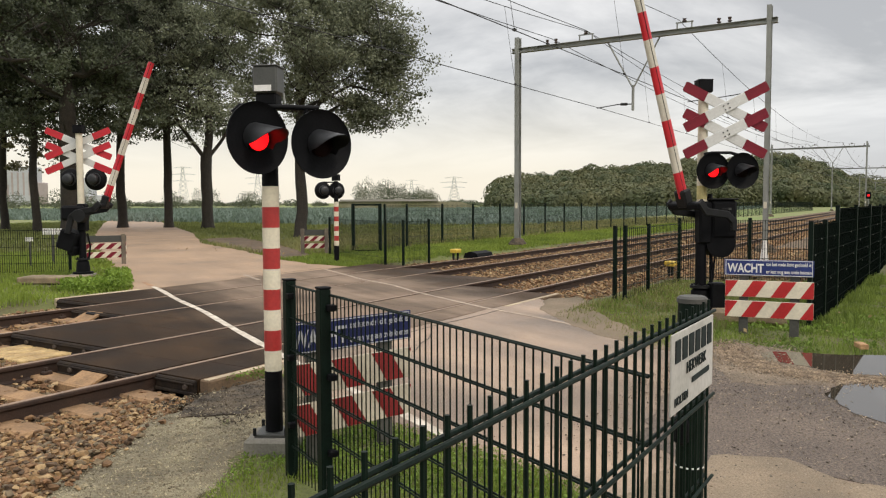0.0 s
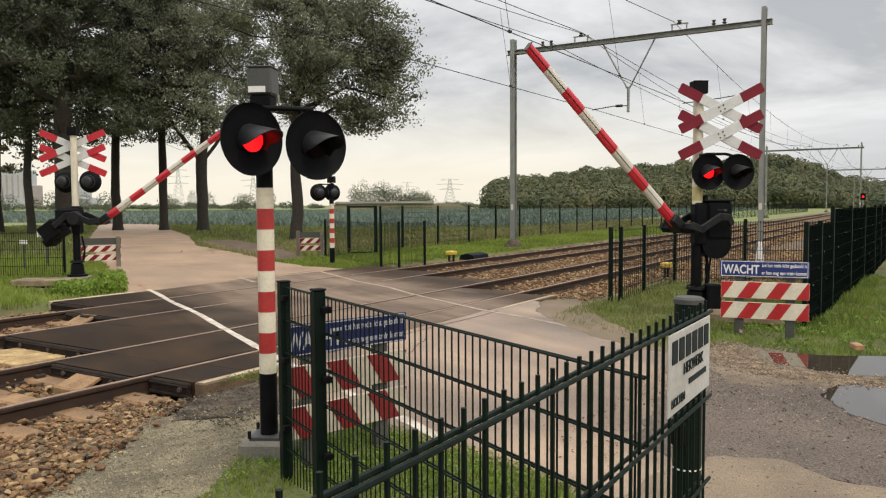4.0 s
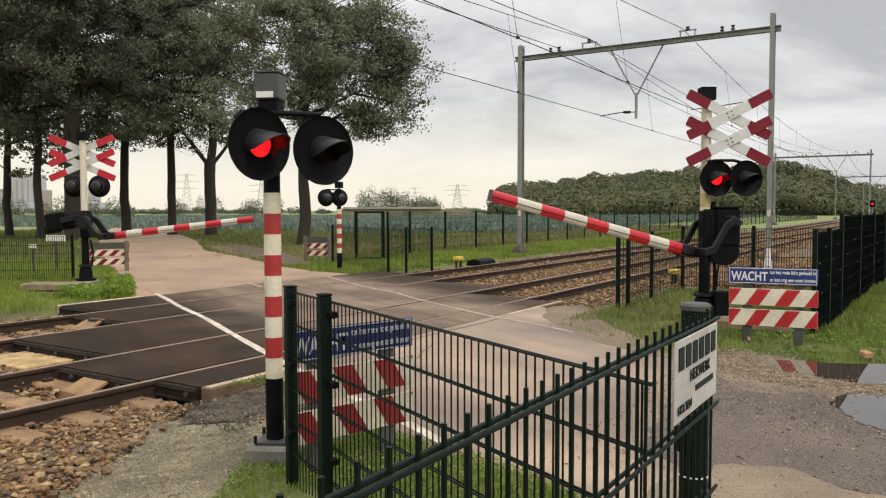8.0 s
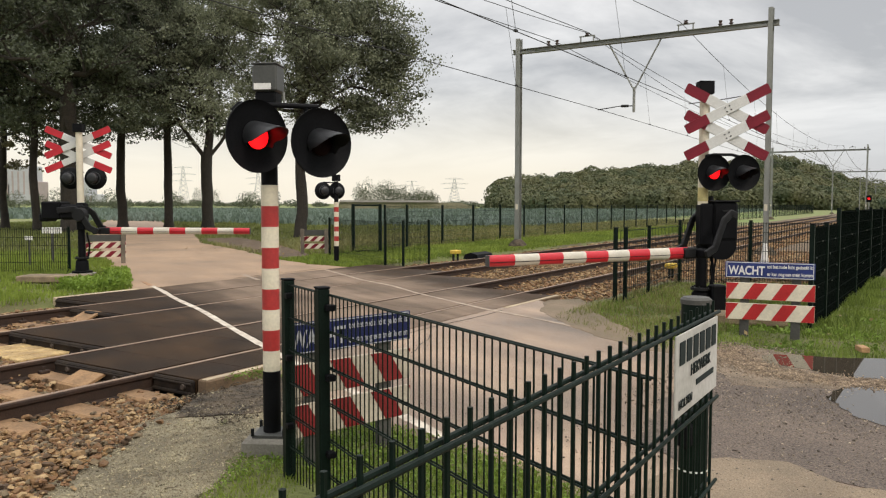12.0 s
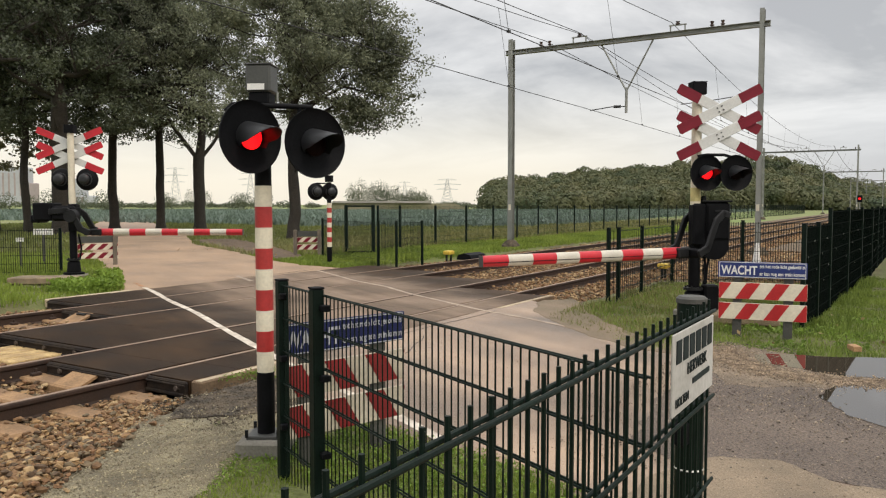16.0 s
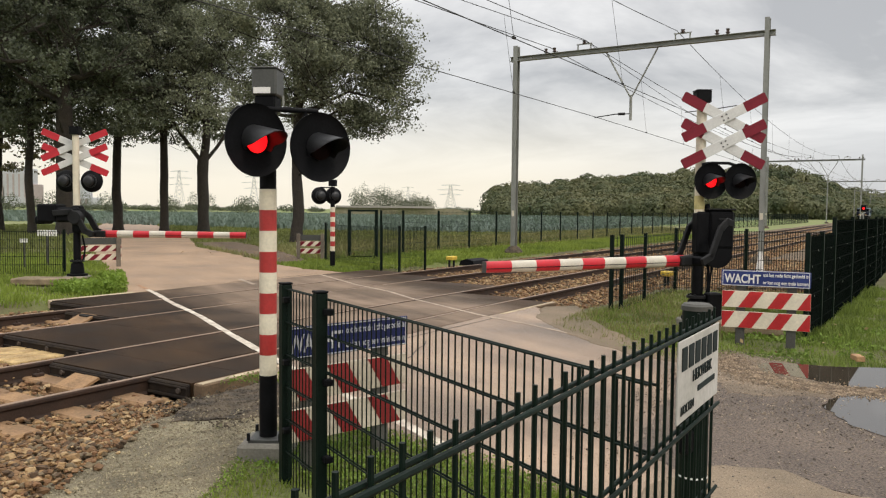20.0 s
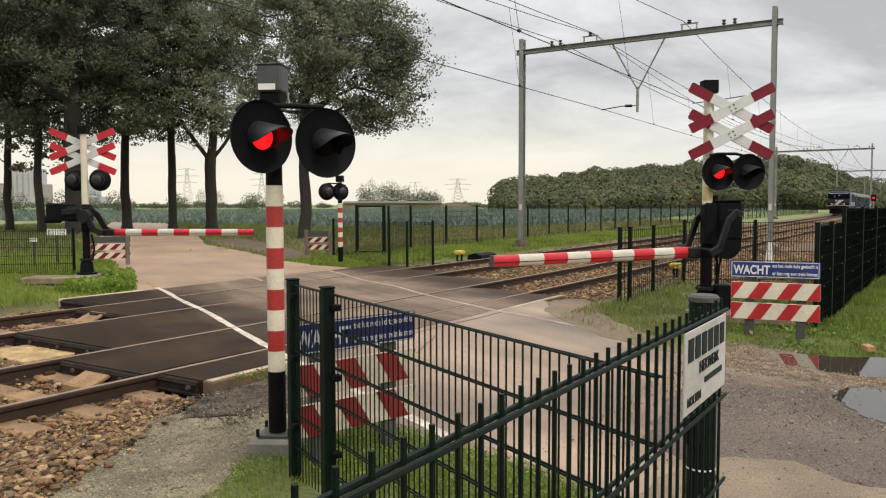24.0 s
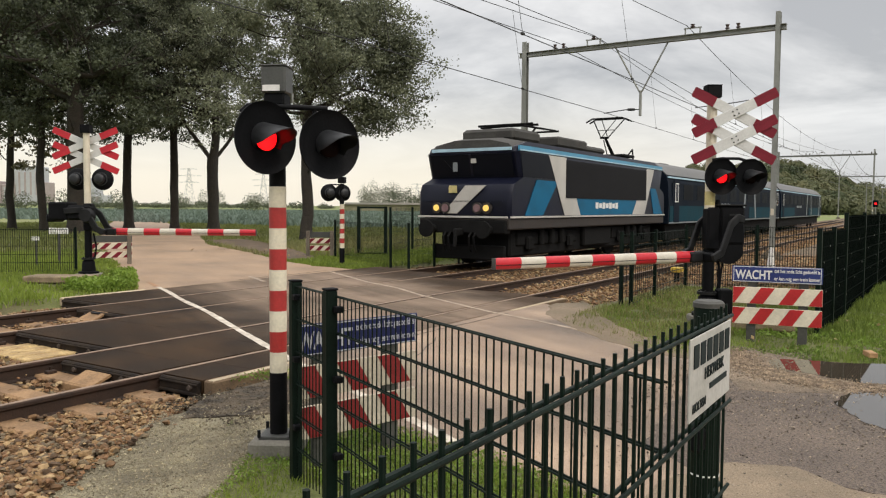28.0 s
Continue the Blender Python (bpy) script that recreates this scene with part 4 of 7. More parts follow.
    groups[0] = heap[ok], hs[ok]
    p, s = np.concatenate([g[0] for g in groups]), np.concatenate([g[1] for g in groups])
    n = 62000
    q = np.stack([rng.uniform(0.4, 5.6, n), rng.uniform(-4.4, -0.7, n)], 1)
    d = q[:, 1] - (-2.75 + 0.42 * (q[:, 0] - 2.0))
    q = q[(d > -0.65) & (q[:, 1] < -0.80 + (q[:, 0] - 4.62) * 0.6) & (q[:, 1] < -0.75) & ~((q[:, 0] > 3.95) & (q[:, 1] > -1.8))]
    stuff("loose_gravel", stones("loose_gravel", np.concatenate([q, np.full((len(q), 1), -0.018)], 1), rng.uniform(0.005, 0.010, len(q)) * rng.choice([1, 1, 1, 1, 1, 1, 1.6], len(q)), M["gravel_stone"], rng), "fine grey-brown gravel lying on the path", "gravel")
    n = 42000
    q = np.stack([rng.uniform(4.6, 9.6, n), rng.uniform(-7.8, -4.2, n)], 1)
    keep = rng.uniform(0, 1, n) < np.clip((q[:, 0] - 5.2) / 3.4, 0.15, 1)
    keep &= ~((q[:, 0] > 8.4) & (q[:, 1] < -5.3)) & ~((q[:, 0] > 6.7) & (q[:, 0] < 8.0) & (q[:, 1] < -5.95))
    q = q[keep]
    stuff("loose_gravel", stones("loose_gravel", np.concatenate([q, np.full((len(q), 1), 0.008)], 1), rng.uniform(0.004, 0.009, len(q)) * rng.choice([1, 1, 1, 2.0], len(q)), M["road_grit"], rng), "scattered gravel on the worn asphalt", "gravel")
    n = 2600
    q = np.stack([rng.uniform(2.3, 5.2, n), rng.uniform(-8.0, -5.2, n)], 1)
    q = q[(np.array([noise.noise((a * 2.0, b * 2.0, 15.0)) for a, b in q]) > -0.05) & (q[:, 0] < 5.0)]
    stuff("sand_crumbs", stones("sand_crumbs", np.concatenate([q, np.full((len(q), 1), 0.009)], 1), rng.uniform(0.003, 0.008, len(q)) * rng.choice([1, 1, 1, 1.8], len(q)), M["tan_pebble"], rng), "crumbs and pebbles lying on the sand", "gravel")
    n = 1300
    q = np.stack([rng.uniform(3.8, 5.5, n), rng.uniform(-2.2, -1.0, n)], 1)
    q = q[(q[:, 1] < -0.95 + (q[:, 0] - 4.62) * 0.25) & (np.array([noise.noise((a * 2.5, b * 2.5, 9.0)) for a, b in q]) + 0.5 * (-1.5 - q[:, 1]) > -0.1)]
    stuff("loose_gravel", stones("loose_gravel", np.concatenate([q, np.full((len(q), 1), -0.008)], 1), rng.uniform(0.004, 0.011, len(q)) * rng.choice([1, 1, 1, 1.8], len(q)), M["gravel_stone"], rng), "sparse gravel trodden into the soil", "gravel")
    n = 1500
    q = np.stack([rng.uniform(4.0, 5.5, n), rng.uniform(-2.0, -1.0, n)], 1)
    stuff("soil_crumbs", stones("soil_crumbs", np.concatenate([q, np.full((n, 1), -0.010)], 1), rng.uniform(0.006, 0.02, n), M["dark_soil"], rng), "crumbs of dark earth", "soil")
    n = 2600
    q = np.stack([rng.uniform(4.6, 8.6, n), rng.uniform(-4.9, -0.9, n)], 1)
    q = q[(q[:, 0] > 4.75 + (q[:, 1] + 3.3) * 0.45) & (np.array([noise.noise((a * 1.3, b * 1.3, 5.0)) for a, b in q]) > -0.1)]
    stuff("loose_gravel", stones("loose_gravel", np.concatenate([q, np.full((len(q), 1), 0.004)], 1), rng.uniform(0.003, 0.007, len(q)), M["road_grit"], rng), "fine grit scattered over the road", "gravel")
    n = 9000
    t = rng.uniform(0, 1, n)
    ridge = np.array([(9.3, -4.45), (8.5, -4.75), (8.05, -5.2), (8.0, -5.8), (8.15, -6.5), (8.4, -7.4)])
    at = t * (len(ridge) - 1)
    q = np.stack([np.interp(at, np.arange(len(ridge)), ridge[:, 0]), np.interp(at, np.arange(len(ridge)), ridge[:, 1])], 1) + rng.normal(0, 0.13, (n, 2))
    stuff("loose_gravel", stones("loose_gravel", np.concatenate([q, np.full((n, 1), 0.014)], 1), rng.uniform(0.005, 0.013, n) * rng.choice([1, 1, 1.5], n), M["tan_pebble"], rng), "ridge of tan pebbles between the puddles", "gravel")
    stuff("ballast", stones("ballast", p, s, M["ballast"], rng, 0.62), "brown crushed-stone track ballast heaped along the rails", "ballast")


build_track()


# ---- level crossing signals ----
def lamp(owner, x, y, zc, yaw, mechanism=True, size=1.0):
    """A round black lamp board with hood; returns its glowing insert and the two poses of it (lit, dark)."""
    m = pose(x, y, zc, 0, 0, yaw)   # lamp looks along its own -y

    def sized(sh):
        sh.v = [tuple(c * size for c in p) for p in sh.v]
        return sh

    seg = 40
    prof = [(0.0, 0.03), (0.20, 0.025), (0.236, 0.004), (0.25, -0.006), (0.25, 0.006), (0.236, 0.03), (0.21, 0.06), (0.13, 0.10), (0.11, 0.17), (0.0, 0.18)]
    rings = [[Vector((r * math.cos(2 * math.pi * j / seg), d, r * math.sin(2 * math.pi * j / seg))) for j in range(seg)] for r, d in prof[1:-1]]
    part("lamp_board", sized(Shape().rings(rings)), M["black_paint"], owner, "round black lamp board", True, m)
    case = [[Vector((r * math.cos(2 * math.pi * j / 24), d, r * math.sin(2 * math.pi * j / 24))) for j in range(24)] for r, d in ((0.15, 0.085), (0.15, 0.105), (0.118, 0.11), (0.112, 0.215), (0.085, 0.235), (0.03, 0.24))]
    part("lamp_case", sized(Shape().rings(case)), M["hood_paint"], owner, "rounded black lamp case", True, m)
    # hood: part of a cone over the lens, longest at the top
    h = Shape()
    a0, a1, n = radians(-35), radians(215), 28
    for r0, r1, flip in ((0.108, 0.122, 0), (0.103, 0.117, 1)):
        vs, fs = [], []
        for j in range(n + 1):
            a = a0 + (a1 - a0) * j / n
            ln = 0.03 + 0.25 * max(0, math.sin(a * 0.86 + 0.15)) ** 0.7
            vs += [(r0 * math.cos(a), 0.02, r0 * math.sin(a)), (r1 * math.cos(a), -ln, r1 * math.sin(a) - 0.26 * ln)]
        for j in range(n):
            q = (2 * j, 2 * j + 1, 2 * j + 3, 2 * j + 2)
            fs.append(q if flip else tuple(reversed(q)))
        h.add(vs, fs)
    part("hood", sized(h), M["hood_paint"], owner, "dark curved sun hood", True, m)
    lens = Shape().rings([[Vector((r * math.cos(2 * math.pi * j / 28), d, r * math.sin(2 * math.pi * j / 28))) for j in range(28)] for r, d in ((0.092, 0.02), (0.092, 0.005), (0.072, -0.010), (0.04, -0.018), (0.005, -0.020))])
    part("lens", sized(lens), M["lens"], owner, "dark red glass lens", True, m)
    if not mechanism:
        return None
    g = Shape().rings([[Vector((r * math.cos(2 * math.pi * j / 28), d, r * math.sin(2 * math.pi * j / 28))) for j in range(28)] for r, d in ((0.088, 0.008), (0.087, 0.000), (0.070, -0.014), (0.04, -0.022), (0.005, -0.024))])
    ob = part("signal_light", sized(g), M["red_glow"], owner, "glowing red signal light", True)
    return ob, m @ pose(0, -0.002, 0), m @ pose(0, 0.055, 0)


def band_post(owner, r, bands, z0, z1, first="stripe_white"):
    """A round post of alternating bands."""
    h = (z1 - z0) / bands
    for k in range(bands):
        mat = "stripe_white" if k % 2 == 0 else "stripe_red"
        part("band", Shape().tube([(0, 0, z0 + k * h), (0, 0, z0 + (k + 1) * h)], r, 24), M[mat], owner, smooth=True)


def relay_box(owner, zc, w=0.22, turn=0.0, mat="grey_box"):
    m = pose(0, 0, zc, 0, 0, turn)
    part("top_box", Shape().box((0, 0, 0), (w, w, 0.178), bevel=0.012), M[mat], owner, "grey metal box", at=m)
    part("box_lid", Shape().box((0, 0, 0.092), (w + 0.008, w + 0.008, 0.010), bevel=0.004), M[mat], owner, at=m)


BLINK = []


def signal_post():
    """The post with two lamps beside the fence."""
    yaw = -36.0
    s = thing("signal_post", pose(3.778, -2.673, 0.0), "red-white banded signal post with twin lamps and concrete foot", "signal post", "", "")
    part("concrete_foot", Shape().box((0.0, 0, 0.0), (0.34, 0.34, 0.17), pose(0, 0, 0, 0, 0, 30).to_3x3(), bevel=0.02), M["concrete"], s, "weathered concrete block")
    part("base_plate", Shape().box((0, 0, 0.095), (0.22, 0.22, 0.025), pose(0, 0, 0, 0, 0, 30).to_3x3(), bevel=0.004), M["grey_box"], s)
    for k in range(4):
        a = radians(75 + 90 * k)
        part("bolt", Shape().tube([(0.15 * math.cos(a), 0.15 * math.sin(a), 0.1), (0.15 * math.cos(a), 0.15 * math.sin(a), 0.15)], 0.013, 6), M["dark_metal"], s)
    part("post_foot", Shape().tube([(0, 0, 0.09), (0, 0, 0.525)], 0.059, 24), M["black_paint"], s, "black lower post", True)
    band_post(s, 0.0575, 9, 0.525, 1.78)
    part("post_head", Shape().tube([(0, 0, 1.78), (0, 0, 2.34)], 0.055, 24), M["black_paint"], s, smooth=True)
    part("neck", Shape().box((0, 0, 2.355), (0.14, 0.14, 0.08), pose(0, 0, 0, 0, 0, -64).to_3x3(), bevel=0.01), M["black_paint"], s)
    relay_box(s, 2.482, 0.168, -64)
    part("maker_plate", Shape().box((0, 0, 0), (0.115, 0.004, 0.04)), M["sign_white"], s, "small white plate", at=pose(0, 0, 2.425, 0, 0, -64) @ pose(-0.012, -0.087, 0))
    m = pose(0, 0, 0, 0, 0, yaw)
    bar = [m @ Vector(p) for p in ((-0.25, -0.12, 2.25), (-0.21, -0.12, 2.295), (0.1, -0.12, 2.30), (0.31, -0.12, 2.30))]
    part("cross_bar", Shape().tube(bar, 0.018, 10), M["black_paint"], s, smooth=True)
    part("conduit", Shape().tube([(0.055, -0.085, 2.40), (0.055, -0.085, 2.34)], 0.008, 8), M["galv"], s, smooth=True)
    for x in (-0.188, 0.226):
        o = m @ Vector((x, 0, 0)) + Vector((-0.070, -0.232, 0))
        BLINK.append((x < 0, lamp(s, o.x, o.y, 2.084 if x < 0 else 2.055, -9 if x < 0 else -17, True, 0.93 if x < 0 else 0.91)))
        part("lamp_bracket", Shape().tube([m @ Vector((x, -0.12, 2.295)), m @ Vector((x, -0.10, 2.1))], 0.016, 8), M["black_paint"], s)
    return s


def andreas(owner, m, w=1.28, turn=23.0, gap=0.325, red_mat="cross_red"):
    """Two saltires, one above the other, of planks with red ends."""
    t = 0.024
    for level in (0, 1):
        for front, sgn in ((True, 1), (False, -1)):
            a = radians(turn) * sgn
            ln = w / math.cos(a)
            rot = pose(0, 0, 0, 0, -math.degrees(a), 0).to_3x3()
            o = Vector((0, -0.045 if front else -0.012, (0.5 - level) * gap * 1.0))
            red = ln * 0.26
            pl = part("plank", Shape().box((0, 0, 0), (ln - 2 * red, t, 0.146), bevel=0.004), M["cross_white"], owner, "", at=m @ Matrix.Translation(o) @ rot.to_4x4())
            for e in (-1, 1):
                xe = e * (ln / 2 - red / 2)
                tip = [(-red / 2, -0.073), (red / 2 - 0.02, -0.073), (red / 2, -0.055), (red / 2, 0.06), (red / 2 - 0.015, 0.073), (-red / 2, 0.073)]
                sh = Shape().prism(tip, lambda u, v: Vector((e * u, -t / 2 - 0.001, v)), lambda u, v: Vector((e * u, t / 2 + 0.001, v)))
                part("red_end", sh, M[red_mat], pl, at=pose(xe, 0, 0))
            if front:
                for bx, bz in ((-0.035, -0.03), (0.035, -0.03), (-0.035, 0.03), (0.035, 0.03)):
                    part("bolt", Shape().tube([(bx, -0.012, bz), (bx, -0.026, bz)], 0.010, 8), M["dark_metal"], pl)


def barrier(name, base, yaw, label, mirror):
    """A half-barrier machine: post, saltires, lamps and a lifting boom. yaw turns its face (-y) to the road users."""
    s = thing(name, pose(base[0], base[1], 0.0), label, "level crossing barrier", "half-barriers of the crossing")
    m = pose(0, 0, 0, 0, 0, yaw)
    part("concrete_foot", Shape().box((0, 0, 0.0), (0.46, 0.46, 0.18), m.to_3x3(), bevel=0.02), M["concrete"], s)
    part("pedestal_base", Shape().tube([(0, 0, 0.09), (0, 0, 0.13), (0, 0, 0.14), (0, 0, 0.36), (0, 0, 0.40)], [0.22, 0.22, 0.15, 0.13, 0.09], 20), M["black_paint"], s, smooth=True)
    part("flange", Shape().tube([(0, 0, 0.40), (0, 0, 0.44)], 0.15, 20), M["dark_metal"], s, smooth=True)
    for k in range(6):
        part("flange_bolt", Shape().tube([(0.12 * math.cos(k * 1.047), 0.12 * math.sin(k * 1.047), 0.44), (0.12 * math.cos(k * 1.047), 0.12 * math.sin(k * 1.047), 0.465)], 0.014, 6), M["dark_metal"], s)
    part("pedestal", Shape().tube([(0, 0, 0.44), (0, 0, 1.06)], [0.080, 0.076], 20), M["black_paint"], s, smooth=True)
    if mirror > 0:
        part("cable_box", Shape().box(m @ Vector((0.2 * mirror, -0.1, 0.3)), (0.2, 0.22, 0.38), m.to_3x3(), bevel=0.02), M["black_paint"], s)
    part("cable", Shape().tube([m @ Vector(q) for q in ((0.13 * mirror, -0.03, 0.45), (0.17 * mirror, -0.02, 0.7), (0.12 * mirror, 0.0, 1.0))], 0.02, 8), M["black_paint"], s, smooth=True)
    part("pedestal_column", Shape().box(m @ Vector((0.03 * mirror, 0, 1.36)), (0.19, 0.24, 0.62), m.to_3x3(), bevel=0.03), M["black_paint"], s, "black drive column")
    if mirror > 0:
        part("drive_housing", Shape().box(m @ Vector((0.295, 0.06, 1.40)), (0.39, 0.34, 0.58), m.to_3x3(), bevel=0.035), M["black_paint"], s, "black barrier drive housing")
        part("housing_lid", Shape().box(m @ Vector((0.295, 0.06, 1.702)), (0.42, 0.37, 0.026), m.to_3x3(), bevel=0.01), M["dark_metal"], s)
        part("housing_door", Shape().box(m @ Vector((0.30, -0.118, 1.40)), (0.31, 0.014, 0.48), m.to_3x3(), bevel=0.006), M["black_paint"], s, "flat black service door")
        part("maker_plate", Shape().box(m @ Vector((0.34, -0.128, 1.56)), (0.10, 0.006, 0.03), m.to_3x3()), M["grey_box"], s)
        part("warning_light", Shape().tube([m @ Vector((0.12, 0.0, 1.715)), m @ Vector((0.12, 0.0, 1.78))], [0.045, 0.03], 12), M["black_paint"], s, smooth=True)
        part("gear_case", Shape().tube([m @ Vector((0.26, -0.10, 1.06)), m @ Vector((0.26, 0.20, 1.06))], 0.21, 24), M["black_paint"], s, "round black gear case", True)
        for k in range(2):
            part("cable", Shape().tube([m @ Vector(q) for q in ((0.16 + 0.05 * k, -0.02, 0.92), (0.13 + 0.05 * k, -0.03, 0.7), (0.15, -0.04, 0.45 - 0.04 * k))], 0.014, 8), M["black_paint"], s, smooth=True)
    else:
        part("drive_housing", Shape().box(m @ Vector((0.12, 0.05, 1.46)), (0.52, 0.38, 0.34), m.to_3x3(), bevel=0.05), M["black_paint"], s, "black barrier drive housing")
        part("gear_cover", Shape().tube([m @ Vector((-0.08, 0.2, 1.40)), m @ Vector((-0.08, 0.32, 1.40))], [0.17, 0.14], 18), M["dark_metal"], s, "round gear cover", True)
    part("lid_catch", Shape().box(m @ Vector((0.30 if mirror > 0 else 0.0, -0.125, 1.56)), (0.1, 0.02, 0.03), m.to_3x3(), bevel=0.004), M["dark_metal"], s)
    part("mast", Shape().tube([(0, 0, 1.65), (0, 0, 3.3)], 0.072, 20), M["stripe_white"], s, "cream-painted round mast", True)
    if mirror > 0:
        part("yellow_sticker", Shape().tube([(0, 0, 1.70), (0, 0, 1.90)], 0.0735, 20, caps=False), M["pale_yellow"], s)
    relay_box(s, 3.33, 0.21, yaw, "black_paint")
    andreas(s, m @ pose(0.285 if mirror > 0 else 0.08, -0.09, 2.835 if mirror > 0 else 2.86), 1.19 if mirror > 0 else 1.46, 27 if mirror > 0 else 23, 0.38 if mirror > 0 else 0.325, "cross_red" if mirror > 0 else "boom_red")
    part("cross_bar", Shape().tube([m @ Vector(q) for q in ((-0.02, -0.12, 2.35), (0.10, -0.13, 2.37), (0.36, -0.13, 2.37), (0.5, -0.13, 2.33))], 0.022, 10), M["black_paint"], s)
    return s, m


def boom(owner, length, bands, x0=0.5, zo=-0.335, weight=True):
    """The lifting boom, its pivot at the origin and the pole along +x, with fork arms and counterweight."""
    arm = part("boom_arm", Shape().box((x0 - 0.02, 0, zo), (0.26, 0.2, 0.15), bevel=0.02), M["dark_metal"], owner, "black boom clamp")
    part("cross_beam", Shape().box((x0 - 0.13, 0, zo), (0.10, 0.60, 0.13), bevel=0.02), M["black_paint"], arm)
    back = -0.42 if weight else -0.16
    for y in (-0.29, 0.29):
        b = Shape()
        line = [(back, 0.10), (-0.06, 0.13), (0.08, 0.03), (x0 - 0.24, zo + 0.07), (x0 - 0.08, zo)]
        for p, q in zip(line, line[1:]):
            d = Vector((q[0] - p[0], 0, q[1] - p[1]))
            b.box(((p[0] + q[0]) / 2, y, (p[1] + q[1]) / 2), (d.length + 0.05, 0.045 if not weight else 0.06, 0.105 if not weight else 0.13), pose(0, 0, 0, 0, -math.degrees(math.atan2(d.z, d.x)), 0).to_3x3(), bevel=0.01)
        part("fork_arm", b, M["dark_metal"], arm)
    if weight:
        part("counterweight", Shape().box((-0.62, 0, 0.10), (0.44, 0.5, 0.40), bevel=0.03), M["black_paint"], arm)
        part("weight_block", Shape().box((-0.80, 0, -0.06), (0.22, 0.44, 0.18), bevel=0.03), M["black_paint"], arm)
    step = (length - x0) / bands
    for k in range(bands):
        a, c = x0 + k * step, x0 + (k + 1) * step
        taper = lambda x: 0.082 - 0.012 * (x - x0) / (length - x0)
        rings = []
        for x in (a, c):
            r = taper(x)
            rings.append([Vector((x, r * 0.62 * math.cos(t), zo + r * math.sin(t))) for t in (2 * math.pi * j / 20 for j in range(20))])
        mat = "boom_red" if k % 2 == 0 else "boom_white"
        band = part("boom_band", Shape().rings(rings), M[mat], arm, smooth=True)
        part("joint_groove", Shape().box(((a + c) / 2, -0.048, zo - 0.017), (step * 0.995, 0.004, 0.008)), M["dark_metal"], band)
        part("joint_groove", Shape().box(((a + c) / 2, 0.048, zo - 0.017), (step * 0.995, 0.004, 0.008)), M["dark_metal"], band)
    part("boom_tip", Shape().box((length + 0.006, 0, zo), (0.012, 0.085, 0.14), bevel=0.004), M["grey_box"], arm)
    return arm


signal_post()
YAW_R = math.degrees(math.atan2(-0.83, 0.55))
right_post, m_r = barrier("barrier_post", (11.58, -3.60), YAW_R, "black half-barrier machine with red-white boom and double saltire cross", 1)
for lx in (0.10, 0.53):
    o = m_r @ Vector((lx, -0.16, 0))
    BLINK.append((lx < 0.3, lamp(right_post, o.x, o.y, 2.11, -46, True, 1.04)))
boom_r = boom(right_post, 3.87, 9, 0.5, -0.43, False)

YAW_L = math.degrees(math.atan2(0.84, -0.54))
left_post, m_l = barrier("barrier_post", (10.35, 9.76), YAW_L, "black half-barrier machine seen from behind with lifted boom and saltire cross", -1)
for lx in (-0.28, 0.28):
    o = m_l @ Vector((lx, -0.16, 0))
    lamp(left_post, o.x, o.y, 2.22, YAW_L, False)
boom_l = boom(left_post, 3.76, 9, 0.5, -0.36)


def small_post():
    """The banded post with two lamps beyond the tracks, seen from behind."""
    s = thing("signal_post", pose(17.4, 8.26, 0), "slim red and white banded signal post seen from behind", "signal post")
    m = pose(0, 0, 0, 0, 0, 150)
    part("post_foot", Shape().tube([(0, 0, -0.05), (0, 0, 0.42)], 0.075, 20), M["black_paint"], s, smooth=True)
    h = (1.70 - 0.42) / 9
    for k in range(9):
        part("band", Shape().tube([(0, 0, 0.42 + k * h), (0, 0, 0.42 + (k + 1) * h)], 0.07, 20), M["stripe_white" if k % 2 == 0 else "stripe_red"], s, smooth=True)
    part("post_head", Shape().tube([(0, 0, 1.70), (0, 0, 2.3)], 0.065, 20), M["black_paint"], s, smooth=True)
    relay_box(s, 2.4, 0.2, 20, "black_paint")
    part("cross_bar", Shape().tube([m @ Vector((-0.1, -0.1, 2.27)), m @ Vector((0.36, -0.1, 2.27))], 0.02, 8), M["black_paint"], s)
    for x in (-0.06, 0.36):
        o = m @ Vector((x, -0.12, 0))
        lamp(s, o.x, o.y, 2.03, 150, False)


small_post()


# ---- fences and boards ----
def rod_mat(owner, length, z0, z1, pitch=0.05, r=0.003, prong=0.03, rows=0.2, rods=True, twin=0.006):
    """A welded double-rod mat along the owner's +x. rods: whether each upright rod is an object of its own."""
    rod = Shape().tube([(0, 0, z0), (0, 0, z1 + prong)], r * 1.25, 6).mesh("rod", M["green_paint"], True) if rods else None
    n = int(length / pitch)
    all_rods = Shape()
    for k in range(n + 1):
        x = pitch * 0.5 + k * pitch
        if x > length:
            break
        if rods:
            part("rod", rod, None, owner, at=pose(x, 0, 0))
        else:
            all_rods.box((x, 0, (z0 + z1 + prong) / 2), (2 * r, 2 * r, z1 + prong - z0))
    if not rods:
        part("rods", all_rods, M["green_paint"], owner)
    zz = z1
    while zz > z0:
        if rods:
            for y in (-twin - r, twin + r):
                part("cross_rod", Shape().tube([(0, y, zz), (length, y, zz)], r * 1.5, 8), M["green_paint"], owner, smooth=True)
        else:
            part("cross_rod", Shape().box((length / 2, 0, zz), (length, 0.02, 0.012)), M["green_paint"], owner)
        zz -= rows


